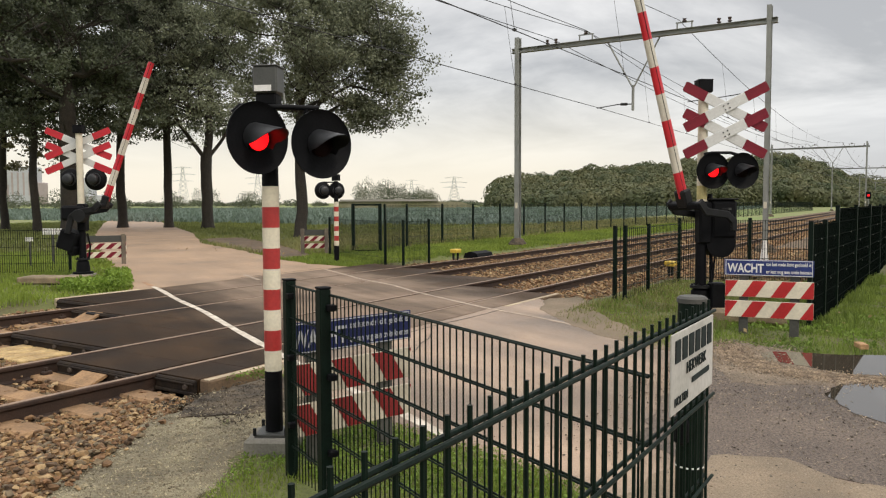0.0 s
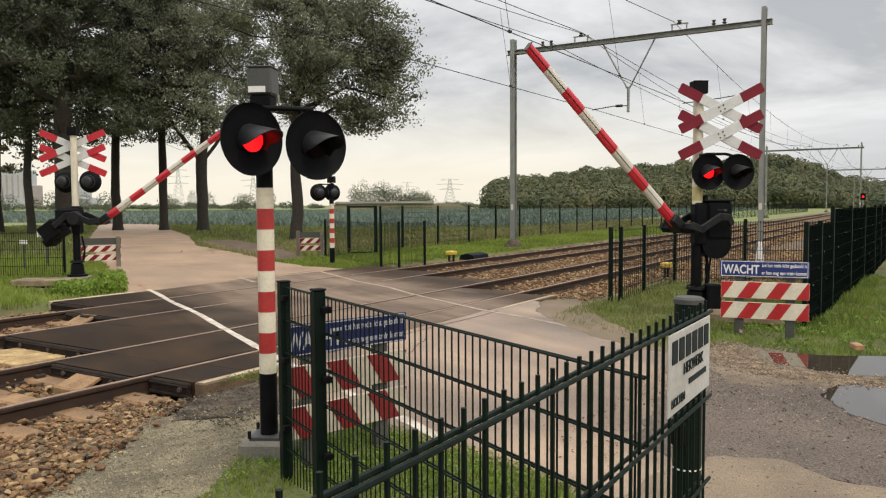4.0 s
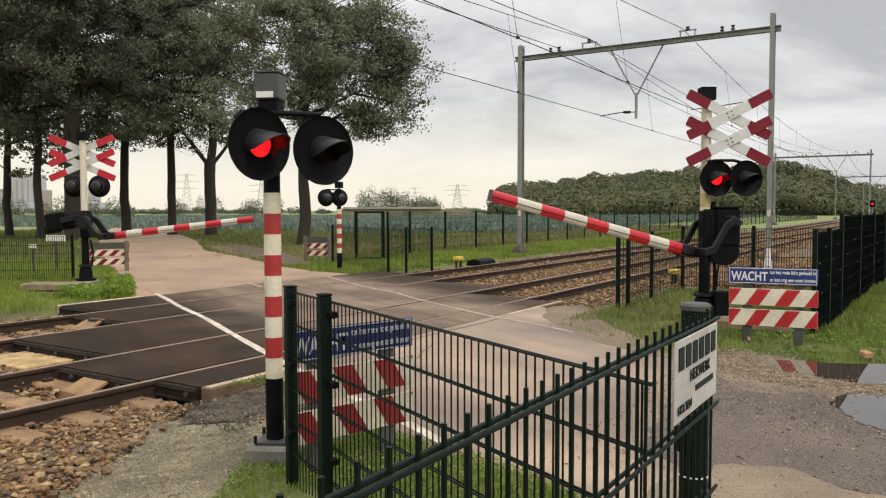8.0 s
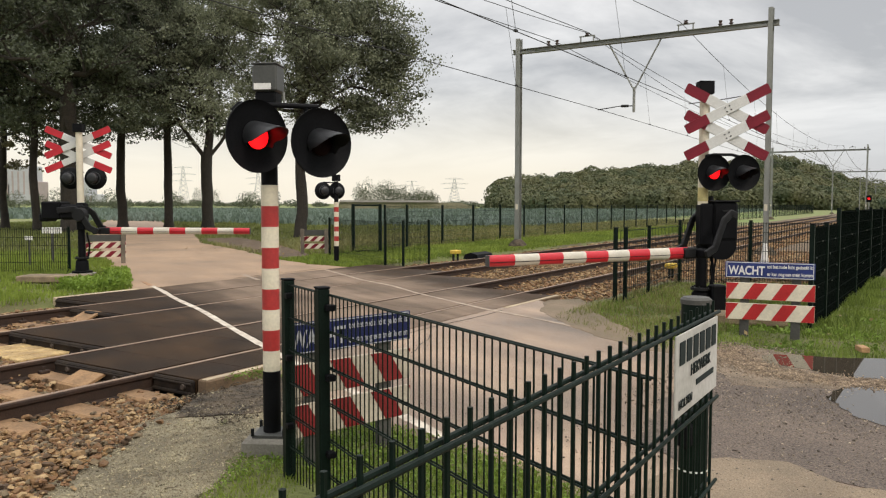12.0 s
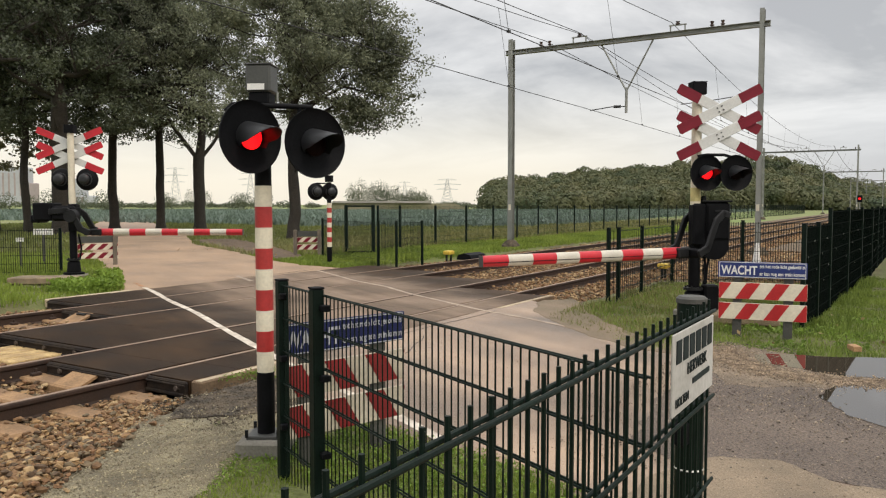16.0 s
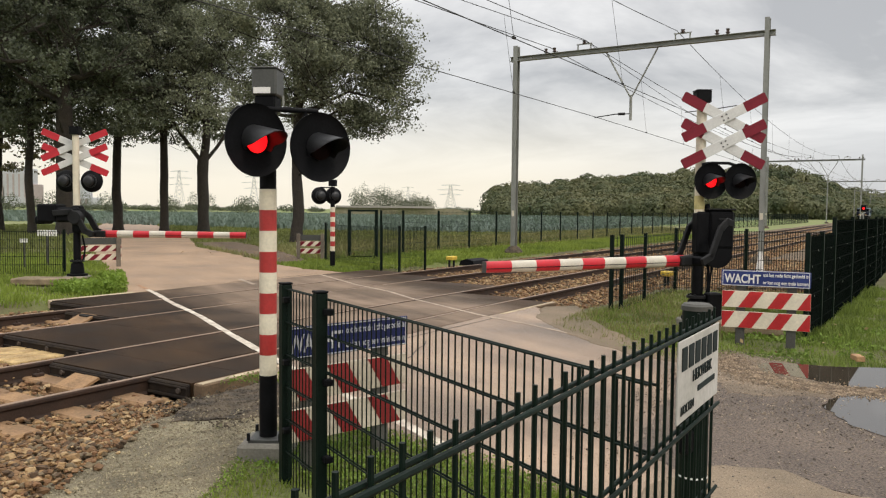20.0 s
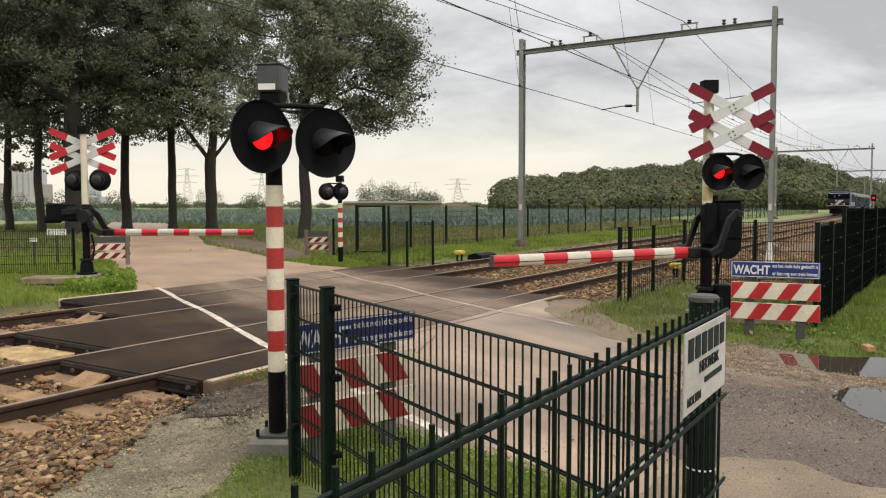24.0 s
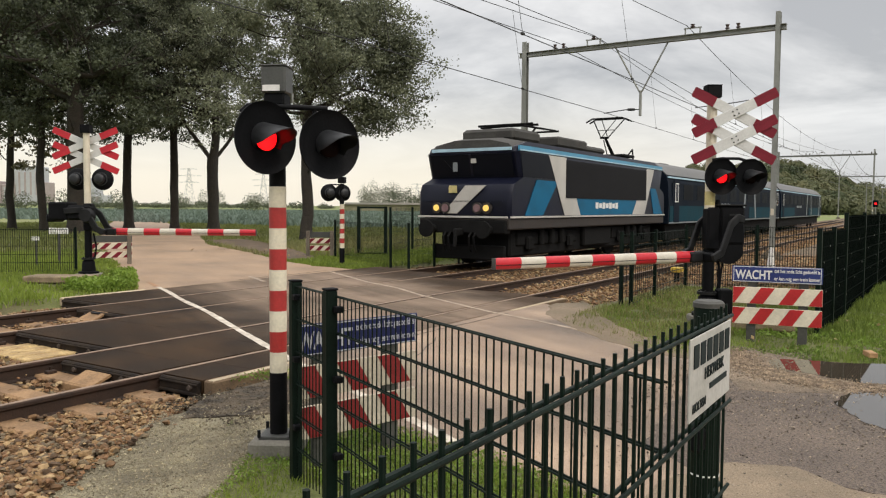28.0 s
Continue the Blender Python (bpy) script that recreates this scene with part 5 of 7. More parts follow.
def fence_post(owner, x, ztop, w=0.06, d=0.06, z0=-0.1, y=0.0):
    p = part("post", Shape().box((x, y, (z0 + ztop) / 2), (w, d, ztop - z0), bevel=0.006), M["green_paint"], owner)
    part("post_cap", Shape().box((x, y, ztop + 0.006), (w + 0.006, d + 0.006, 0.012), bevel=0.004), M["black_paint"], p)
    return p


def run(a, b):
    d = Vector((b[0] - a[0], b[1] - a[1], 0))
    return d.length, math.degrees(math.atan2(d.y, d.x))


def near_fence():
    ln, az = run((3.47, -3.13), (2.12, -5.84))
    f = thing("garden_fence", pose(3.47, -3.13, 0, 0, 0, az), "dark green welded rod fence panel on square posts", "fence")
    rod_mat(f, ln - 0.06, -0.03, 1.165, prong=0.0)
    fence_post(f, -0.01, 1.190, 0.065, 0.065)
    fence_post(f, 0.62, 1.200, 0.065, 0.065, y=-0.035)
    for x in (-0.01, 0.62):
        for zc in (0.3, 0.72, 1.1):
            part("clamp", Shape().box((x + 0.05, -0.01, zc), (0.05, 0.05, 0.035), bevel=0.005), M["black_paint"], f)
    g = thing("garden_fence", pose(-0.55, -5.975, 0), "dark green spiked rod fence panel tied to a corner post", "fence")
    rod_mat(g, 2.60, 0.0, 1.384, pitch=0.0530, rows=0.2195)
    c = thing("corner_post", pose(2.13, -5.905, 0), "dark green round corner post with a flat cap", "fence post")
    part("post", Shape().tube([(0, 0, -0.1), (0, 0, 1.39)], 0.038, 24), M["green_paint"], c, smooth=True)
    part("cap", Shape().tube([(0, 0, 1.39), (0, 0, 1.402), (0, 0, 1.408)], [0.041, 0.041, 0.034], 24), M["post_dark"], c, "flat round cap", True)
    part("cable_tie", Shape().tube([(0, 0, 0.934), (0, 0, 0.939)], 0.0395, 20, caps=False), M["sign_white"], c, "thin white cable tie")
    part("latch", Shape().box((-0.045, 0.01, 1.04), (0.05, 0.04, 0.07), bevel=0.01), M["black_paint"], c)
    s = thing("fence_sign", pose(1.63, -5.990, 1.2), "white fencing firm sign wired to the spiked fence", "sign")
    part("plate", Shape().box((0.185, 0, 0.09), (0.37, 0.004, 0.18), bevel=0.002), M["sign_plate"], s)
    up = pose(0, -0.0035, 0, 90, 0, 0)
    # the firm's name as plain bars
    for k in range(6):
        part("name_bar", Shape().box((0.045 + 0.056 * k, -0.0035, 0.138), (0.04, 0.002, 0.05)), M["sign_ink"], s)
    words("HEKWERK", 0.038, M["sign_ink"], s, pose(0.115, -0.0040, 0.076, 90, 0, 0), depth=0.001)
    part("text_bar", Shape().box((0.245, -0.0035, 0.052), (0.16, 0.002, 0.013)), M["sign_ink"], s)
    words("HOLTEN", 0.028, M["sign_ink"], s, pose(0.02, -0.0040, 0.018, 90, 0, 0), depth=0.001)


near_fence()


def warning_board(at, slope, label, w=1.16, red="board_red", blue="blue_sign", white="stripe_white", ink="sign_white"):
    """A blue warning sign over two striped boards on two legs. slope: which way the stripes lean."""
    b = thing("warning_board", at, label, "warning board", "warning boards at the crossing")
    k0 = w / 1.16
    for x in (0.25 * k0, 0.92 * k0):
        part("leg", Shape().box((x, 0.035, 0.38), (0.11, 0.05, 1.0), bevel=0.006), M["post_dark"], b)
    for zc in (0.32, 0.58):
        zc -= 0.02
        h = 0.21
        bd = part("striped_board", Shape().box((w / 2, 0, zc), (w, 0.022, h), bevel=0.003), M[white], b, "white board with red slanting stripes")
        n = 4
        p = w * 0.33
        for k in range(-1, n + 1):
            x0 = k * p - (0.14 * w if slope > 0 else 0.01 * w)
            lo, hi = (0.0, 0.13 * w) if slope > 0 else (0.13 * w, 0.0)
            pts = [(x0 + lo, -h / 2 + 0.003), (x0 + lo + p * 0.48, -h / 2 + 0.003), (x0 + hi + p * 0.48, h / 2 - 0.003), (x0 + hi, h / 2 - 0.003)]
            cl = clip_x(pts, 0.002, w - 0.002)
            if len(cl) < 3:
                continue
            part("red_stripe", Shape().prism(cl, lambda u, v: Vector((u, -0.0125, zc + v)), lambda u, v: Vector((u, -0.0145, zc + v))), M[red], bd)
    sg = part("blue_sign", Shape().box((w / 2 - 0.01, -0.01, 0.83), (w + 0.01, 0.02, 0.20), bevel=0.004), M[blue], b, "blue sign with white lettering")
    for cx, cz, sx, sz in ((w / 2 - 0.01, 0.922, w - 0.02, 0.007), (w / 2 - 0.01, 0.738, w - 0.02, 0.007), (0.004, 0.83, 0.007, 0.19), (w - 0.024, 0.83, 0.007, 0.19)):
        part("border", Shape().box((cx, -0.0212, cz), (sx, 0.0015, sz)), M[ink], sg)
    words("WACHT", 0.155, M[ink], sg, pose(0.03 * k0, -0.0225, 0.772, 90, 0, 0), fit_width=0.485 * k0, bold=0.0042)
    words("tot het rode licht gedoofd is", 0.062, M[ink], sg, pose(0.54 * k0, -0.0225, 0.858, 90, 0, 0), fit_width=0.58 * k0, bold=0.0014)
    words("er kan nog een trein komen", 0.062, M[ink], sg, pose(0.54 * k0, -0.0225, 0.765, 90, 0, 0), fit_width=0.58 * k0, bold=0.0014)
    return b


def clip_x(pts, lo, hi):
    for lim, keep in ((lo, 1), (hi, -1)):
        out = []
        for (ax, az_), (bx, bz) in zip(pts, pts[1:] + pts[:1]):
            ia, ib = keep * (ax - lim) >= 0, keep * (bx - lim) >= 0
            if ia:
                out.append((ax, az_))
            if ia != ib:
                t = (lim - ax) / (bx - ax)
                out.append((lim, az_ + t * (bz - az_)))
        pts = out
        if len(pts) < 3:
            return []
    return pts


ln, az = run((10.28, -4.24), (10.44, -5.30))
warning_board(pose(10.28, -4.235, 0, 0, 0, az), 1, "blue warning sign above two red-white striped boards on legs", 1.03)
# this board's dimness is put into its own darker copies of the colours
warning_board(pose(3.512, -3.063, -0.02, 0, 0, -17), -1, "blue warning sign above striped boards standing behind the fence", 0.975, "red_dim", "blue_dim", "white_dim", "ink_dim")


def small_board(x, y, yaw, label, w=1.15):
    """A grey-framed striped board seen from behind or afar."""
    b = thing("striped_board", pose(x, y, 0, 0, 0, yaw), label, "warning board", "warning boards at the crossing")
    for lx in (-w / 2 + 0.08, w / 2 - 0.08):
        part("leg", Shape().box((lx, -0.09, 0.34), (0.11, 0.09, 0.98), bevel=0.006), M["board_wood"], b, "weathered wooden leg")
    part("back_panel", Shape().box((0, -0.03, 0.70), (w, 0.02, 0.18), bevel=0.003), M["grey_box"], b)
    for zc in (0.26, 0.50):
        bd = part("board", Shape().box((0, -0.03, zc), (w, 0.02, 0.17), bevel=0.003), M["stripe_white"], b)
        for k in range(-1, 5):
            cl = clip_x([(k * 0.3 - w / 2, -0.08), (k * 0.3 - w / 2 + 0.15, -0.08), (k * 0.3 - w / 2 + 0.32, 0.08), (k * 0.3 - w / 2 + 0.17, 0.08)], -w / 2 + 0.002, w / 2 - 0.002)
            if len(cl) >= 3:
                part("red_stripe", Shape().prism(cl, lambda u, v: Vector((u, -0.0415, zc + v)), lambda u, v: Vector((u, -0.043, zc + v))), M["cross_red"], bd)


small_board(12.95, 12.83, -32, "grey-backed striped board on wooden legs in the grass")
small_board(19.2, 10.7, -60, "small red-white striped board on dark posts", 0.95)
for x, y, yw, w in ((11.45, -4.30, -80, 1.0), (9.42, 9.30, -57.6, 1.35)):
    tagged(part("concrete_slab", Shape().box((0, 0, 0), (w, 0.6, 0.14), bevel=0.02), M["slab"], at=pose(x, y, 0.06, 0, 0, yw)), "weathered tan concrete slab lying in the grass", "slab")


def fence_line(name, pts, ztop, label, gap=2.5, strips=False, pitch=0.05, post=0.06, group="", rod=0.011):
    """A mat fence with posts along a broken line; each leg of it a fence of its own."""
    for a, b in zip(pts, pts[1:]):
        ln, az = run(a, b)
        f = thing(name, pose(a[0], a[1], 0, 0, 0, az), label, "fence", group)
        n = max(1, round(ln / gap))
        for k in range(n + 1):
            fence_post(f, k * ln / n, ztop + 0.03, post, post, z0=-0.2)
        for k in range(n):
            x0, w = k * ln / n, ln / n
            s = Shape()
            m = int(w / pitch)
            for j in range(1, m):
                s.box((x0 + j * w / m, 0, ztop / 2 - 0.05), (0.006 if ztop > 1.3 or strips else rod, 0.006, ztop + 0.1))
            zz = ztop - 0.02
            while zz > 0:
                s.box((x0 + w / 2, 0, zz), (w, 0.018, min(rod, 0.010)))
                zz -= 0.2
            pn = tagged(part("mat_panel", s, M["green_strip" if strips else "green_paint"], f), kind="stuff")
            if strips:
                part("privacy_strip", Shape().box((x0 + w / 2, 0.004, ztop / 2), (w - post, 0.006, ztop - 0.04)), M["green_strip"], pn, "dark woven privacy strip")
                for j in range(5):
                    part("clip", Shape().box((x0 + w * (0.08 + 0.2 * j), -0.012, 0.3 + 0.21 * ((j * 3) % 5)), (0.012, 0.006, 0.02)), M["galv"], pn)


fence_line("trackside_fence", [(12.67, -1.9), (12.95, -1.98), (14.2, -2.0), (16.45, -1.95)], 1.22, "open green mesh fence beside the ballast", 6.0, pitch=0.1)
fence_line("trackside_fence", [(16.45, -1.95), (17.3, -3.2), (18.1, -5.3)], 1.28, "open green mesh fence closing the verge behind the barrier", 6.0)
fence_line("privacy_fence", [(11.3, -5.1), (13.6, -5.2)], 1.36, "dark green fence with privacy strips", 1.2, True)
fence_line("privacy_fence", [(13.6, -5.2), (21, -5.42), (45, -5.6), (90, -5.0)], 1.56, "tall dark green fence with privacy strips", 2.5, True)
fence_line("field_fence", [(21.3, 9.4), (23.9, 10.3), (60, 11.0), (160, 12.5)], 1.58, "thin green mesh fence along the field", 2.6, pitch=0.1, post=0.07)
fence_line("crossing_fence", [(19.0, 9.9), (17.15, 6.3), (16.96, 5.56), (18.02, 5.43)], 1.17, "low green mesh fence closing the verge", 6.0, rod=0.0045)
fence_line("meadow_fence", [(11.0, 11.3), (8.2, 14.2), (3.0, 19.0)], 1.05, "low green mesh fence around the meadow", 2.0)


def field_gate():
    g = thing("field_gate", pose(20.75, 10.34, 0, 0, 0, -61), "empty dark green gate frame standing open", "gate")
    for x in (0.0, 0.93):
        part("gate_post", Shape().box((x, 0, 0.78), (0.11, 0.11, 1.72), bevel=0.01), M["green_paint"], g)
    part("lintel", Shape().box((0.465, 0, 1.60), (0.83, 0.06, 0.06), bevel=0.006), M["green_paint"], g)
    part("threshold", Shape().box((0.465, 0, 0.03), (0.83, 0.05, 0.05), bevel=0.006), M["green_paint"], g)


field_gate()


def trackside_bits():
    for x, y in ((20.5, 6.07), (18.84, -1.1)):
        b = thing("track_box", pose(x, y, -0.12), "small yellow track equipment box on short legs", "track box")
        part("case", Shape().box((0, 0, 0.28), (0.32, 0.24, 0.12), bevel=0.02), M["yellow"], b)
        for lx in (-0.13, 0.13):
            part("leg", Shape().box((lx, 0, 0.1), (0.05, 0.05, 0.24)), M["dark_metal"], b)
    b = thing("cable_hood", pose(21.9, 6.05, -0.12), "low black cable hood beside the rail", "cable hood")
    part("hood", Shape().rings([[Vector((x, y * 0.28, zz)) for y, zz in ((-1, 0), (-0.8, 0.15), (0, 0.21), (0.8, 0.15), (1, 0))] for x in (-0.5, 0.5)]), M["black_paint"], b)
    tagged(part("marker_brick", Shape().box((0, 0, 0), (0.19, 0.09, 0.06), bevel=0.006), M["brick_tan"], at=pose(9.85, -5.82, 0.03, 0, 0, 25)), "loose orange-tan brick lying in the grass", "brick")
    c = thing("marker_cone", pose(23.66, -2.41, 0), "small white marker post", "marker")
    part("marker_body", Shape().tube([(0, 0, -0.05), (0, 0, 0.55)], [0.12, 0.05], 12), M["sign_white"], c, smooth=True)


trackside_bits()


def slatted_plate():
    """A white slatted plate on a thin post beyond the meadow fence."""
    p = thing("slatted_plate", pose(12.32, 14.23, 0, 0, 0, -57.6), "small white slatted plate on a thin post", "marker")
    part("post", Shape().box((0, 0.03, 0.45), (0.05, 0.05, 1.0)), M["post_dark"], p)
    for k in range(7):
        part("slat", Shape().box((-0.24 + 0.08 * k, 0, 0.9), (0.06, 0.015, 0.17), bevel=0.004), M["sign_white"], p)
    part("rail", Shape().box((0, 0.014, 0.9), (0.56, 0.012, 0.05)), M["sign_white"], p)


slatted_plate()


def meadow_marker():
    """A small white plate on a stake in the meadow."""
    p = thing("meadow_marker", pose(11.17, 13.36, 0, 0, 0, -57.6), "small white plate on a dark stake in the meadow", "marker")
    part("stake", Shape().box((0, 0.02, 0.374), (0.04, 0.03, 0.848)), M["post_dark"], p)
    part("plate", Shape().box((0, 0, 0.748), (0.20, 0.012, 0.10), bevel=0.003), M["sign_white"], p)


meadow_marker()


# ---- overhead line ----
def i_section(depth, flange, web=0.007, thick=0.016):
    """Half depth and half flange of a rolled steel section, as an outline."""
    a, b, c = depth, flange, depth - thick
    return [(-a, -b), (-c, -b), (-c, -web), (c, -web), (c, -b), (a, -b), (a, b), (c, b), (c, web), (-c, web), (-c, b), (-a, b)]


def portal(x, yl, yr, top=7.55, legs=8.05):
    p = thing("catenary_portal", pose(x, 0, 0), "galvanised steel portal carrying the overhead wires", "catenary portal", "portals over the track")
    for y in (yl, yr):
        part("concrete_foot", Shape().tube([(0, y, -0.25), (0, y, 0.05), (0, y, 0.22), (0, y, 0.28)], [0.42, 0.36, 0.22, 0.10], 14), M["dark_soil"], p, "mounded dark footing")
        fl = 0.095 if y == yl else 0.075
        h = Shape().prism(i_section(0.108, fl), lambda u, v: Vector((u, y + v, 0.2)), lambda u, v: Vector((u, y + v, legs)))
        part("column", h, M["galv"], p, "grey steel column")
        part("marker_plate", Shape().box((-0.115, y, 1.55), (0.006, 0.1, 0.22)), M["stripe_white"], p)
    yc, w = (yl + yr) / 2, abs(yl - yr) + 0.5
    b = Shape().prism(i_section(0.088, 0.10), lambda u, v: Vector((v, yc - w / 2, top + u)), lambda u, v: Vector((v, yc + w / 2, top + u)))
    part("beam", b, M["galv"], p, "long grey steel cross beam")
    for y in (yl, yr):
        s = 1 if y < yc else -1
        part("end_bracket", Shape().box((0, y + s * 0.35, top - 0.03), (0.1, 0.7, 0.10), bevel=0.02), M["galv"], p)
    # insulators and wire stands on the beam
    for y in (4.55, 0.95):
        part("wire_stand", Shape().box((0, y - 0.25, top + 0.2), (0.04, 0.04, 0.22)).box((0, y + 0.25, top + 0.2), (0.04, 0.04, 0.22)).box((0, y, top + 0.3), (0.05, 0.6, 0.04)), M["galv"], p)
        part("insulator", Shape().tube([(0, y, top + 0.3), (0, y, top + 0.34), (0, y, top + 0.38), (0, y, top + 0.42)], [0.05, 0.09, 0.05, 0.08], 10), M["insulator"], p)
    for y in (5.75, 6.1, -0.2, -0.55):
        part("insulator", Shape().tube([(0, y, top + 0.1), (0, y, top + 0.16), (0, y, top + 0.2), (0, y, top + 0.28)], [0.03, 0.08, 0.04, 0.07], 10), M["insulator"], p)
    # hanging V bracket with steady arm
    for a, c in (((0, 3.69, top - 0.1), (0, 2.78, 5.8)), ((0, 1.80, top - 0.1), (0, 2.70, 5.8))):
        part("v_strut", Shape().tube([a, c], 0.03, 8), M["galv"], p)
    part("drop_post", Shape().tube([(0, 2.74, 5.85), (0, 2.74, 4.95)], 0.05, 10), M["galv"], p)
    part("steady_arm", Shape().tube([(0, 2.74, 5.18), (0, 3.3, 5.2), (0, 4.1, 5.12)], 0.018, 8).tube([(0, 2.95, 5.19), (0, 3.2, 5.2)], 0.05, 8), M["wire"], p)
    part("steady_arm", Shape().tube([(0, yr + 0.1, 5.33), (0, -0.4, 5.2), (0, 0.8, 5.12)], 0.016, 8), M["wire"], p)
    return p


PORTALS = [-38.0, 27.3, 93.0, 155.0, 217.0, 279.0]
for k, x in enumerate(PORTALS):
    portal(x, 7.35 if k < 2 else 8.88, -1.80 if k < 2 else -0.48, 7.55 if k < 2 else 7.45, 8.05 if k < 2 else 7.98)


def wires():
    def sag(a, b, low, n=14):
        return [tuple(Vector(a).lerp(Vector(b), t) - Vector((0, 0, low * 4 * t * (1 - t)))) for t in (i / n for i in range(n + 1))]
    for tr, yc in ((0, 4.30), (1, 0.95)):
        cw = thing("contact_wire", pose(0, 0, 0), "taut dark overhead contact wire with hangers", "overhead wire", "overhead wires", "")
        for k, (a, b) in enumerate(zip(PORTALS, PORTALS[1:])):
            off = 0.2 if k % 2 else -0.2
            ya, yb = yc - off + float(bend(a)), yc + off + float(bend(b))
            r = 0.011 if a < 80 else 0.02
            part("wire", Shape().tube([(a, ya, 5.15), ((a + b) / 2, (ya + yb) / 2, 5.17), (b, yb, 5.15)], r, 5), M["wire"], cw)
            cat = sag((a, yc + 0.2 + float(bend(a)), 7.95), (b, yc + 0.2 + float(bend(b)), 7.95), 1.25)
            part("wire", Shape().tube(cat, r, 5), M["wire"], cw)
            if a < 100:
                for q in range(1, 10):
                    t = q / 10
                    cz = 7.95 - 1.25 * 4 * t * (1 - t)
                    part("hanger", Shape().tube([(a + (b - a) * t, yc + 0.2, cz), (a + (b - a) * t, ya + (yb - ya) * t, 5.16)], 0.006, 4), M["wire"], cw)
                    part("clamp", Shape().box((a + (b - a) * t, ya + (yb - ya) * t, 5.17), (0.1, 0.05, 0.05)), M["wire"], cw)
    for y, zc in ((5.92, 7.85), (4.55, 8.0)):
        fw = thing("feeder_wire", pose(0, 0, 0), "sagging dark feeder cable between portals", "overhead wire", "overhead wires")
        for a, b in zip(PORTALS[:4], PORTALS[1:5]):
            part("wire", Shape().tube(sag((a, y, zc), (b, y, zc), 0.7), 0.013, 5), M["wire"], fw)


wires()


def line_signal():
    s = thing("line_signal", pose(82, -1.42, 0), "railway signal showing red far along the line", "railway signal")
    part("mast", Shape().tube([(0, 0, -0.2), (0, 0, 1.9)], 0.06, 8), M["galv"], s)
    part("head", Shape().box((0, 0, 2.2), (0.2, 0.45, 0.65), bevel=0.05), M["black_paint"], s)
    part("red_light", Shape().tube([(-0.1, 0, 2.2), (-0.16, 0, 2.2)], 0.10, 12), M["red_glow"], s, "lit red lamp")


line_signal()


# ---- train ----
def build_loco():
    """Electric locomotive with a broken-nose cab. Its front buffer beam lies at x = 0, the body along +x, the rails at z = 0."""
    t = thing("locomotive", pose(300, 4.38, 0), "dark blue electric locomotive with cream and cyan stripes, headlights lit", "locomotive")
    L, hw = 13.4, 1.45
    # side profile of one end: (x, z) from the sill up over nose, screen and roof
    nose = [(0.05, 1.36), (0.0, 1.5), (0.02, 2.05), (0.12, 2.25), (0.62, 2.44), (0.40, 3.12), (0.50, 3.26), (1.1, 3.42)]
    prof = nose + [(L - x, z_) for x, z_ in reversed(nose)]
    body = Shape()
    inner = []
    # body shell: outline at several widths, rounded towards the sides
    for y, dx in ((-hw, 0.12), (-hw + 0.10, 0.03), (0, 0.0), (hw - 0.10, 0.03), (hw, 0.12)):
        ring = []
        for x, z_ in prof:
            e = dx if x < L / 2 else -dx
            zz = z_ - (0.16 if abs(y) == hw and z_ > 3.2 else 0.0)
            ring.append(Vector((x + e, y, zz)))
        inner.append(ring)
    body.rings(inner)
    part("body_shell", body, M["navy"], t, "dark blue body shell", True)
    # roof skin
    rf = Shape()
    rr = [(-hw + 0.06, 3.30), (-hw + 0.22, 3.44), (-0.6, 3.56), (0.6, 3.56), (hw - 0.22, 3.44), (hw - 0.06, 3.30)]
    rf.rings([[Vector((x, y * (0.93 if e else 1), zz - (0.10 if e else 0))) for y, zz in rr] for x, e in ((0.48, 1), (1.1, 0), (L - 1.1, 0), (L - 0.48, 1))])
    part("roof", rf, M["loco_roof"], t, "weathered grey roof", True)
    # underframe sill
    part("frame_sill", Shape().box((L / 2, 0, 1.20), (L - 0.1, 2.84, 0.30), bevel=0.03), M["sill"], t, "brown grimy frame sill")
    part("sill_line", Shape().box((L / 2, -hw - 0.004, 1.385), (L - 0.1, 0.03, 0.05)), M["cream"], t)
    part("sill_line", Shape().box((-0.02, 0, 1.385), (0.05, 2.8, 0.05)), M["cream"], t)
    part("roof_edge", Shape().box((L / 2, -hw + 0.01, 3.215), (L - 1.0, 0.05, 0.14)), M["cyan_line"], t, "bright blue edge line")
    part("roof_edge", Shape().box((L / 2, -hw - 0.004, 3.165), (L - 1.0, 0.05, 0.035)), M["roof_line"], t, "pale edge line")
    part("roof_edge", Shape().box((0.43, 0, 3.20), (0.05, 2.5, 0.085)), M["roof_line"], t)
    yy = -hw - 0.006

    def decal(name, pts, mat, d=0.012, label=""):
        part(name, Shape().prism(pts, lambda u, v: Vector((u, yy, v)), lambda u, v: Vector((u, yy - d, v))), M[mat], t, label)

    decal("livery_stripe", [(0.85, 1.42), (1.95, 1.42), (2.95, 2.40), (1.55, 2.40)], "cyan", label="cyan slanting stripe")
    decal("livery_stripe", [(3.45, 1.42), (4.65, 1.42), (3.5, 3.12), (2.3, 3.12)], "cream", 0.014, "cream slanting stripe")
    decal("livery_panel", [(4.65, 1.42), (9.4, 1.42), (9.9, 1.96), (4.3, 1.96)], "cyan", 0.010, "cyan lower panel")
    decal("side_grille", [(3.5, 1.93), (10.9, 1.93), (10.9, 3.05), (3.5, 3.05)], "loco_grille", 0.03, "dark louvred side grille")
    decal("livery_stripe", [(9.45, 1.42), (10.8, 1.42), (11.85, 3.12), (11.0, 3.12)], "cream", 0.014)
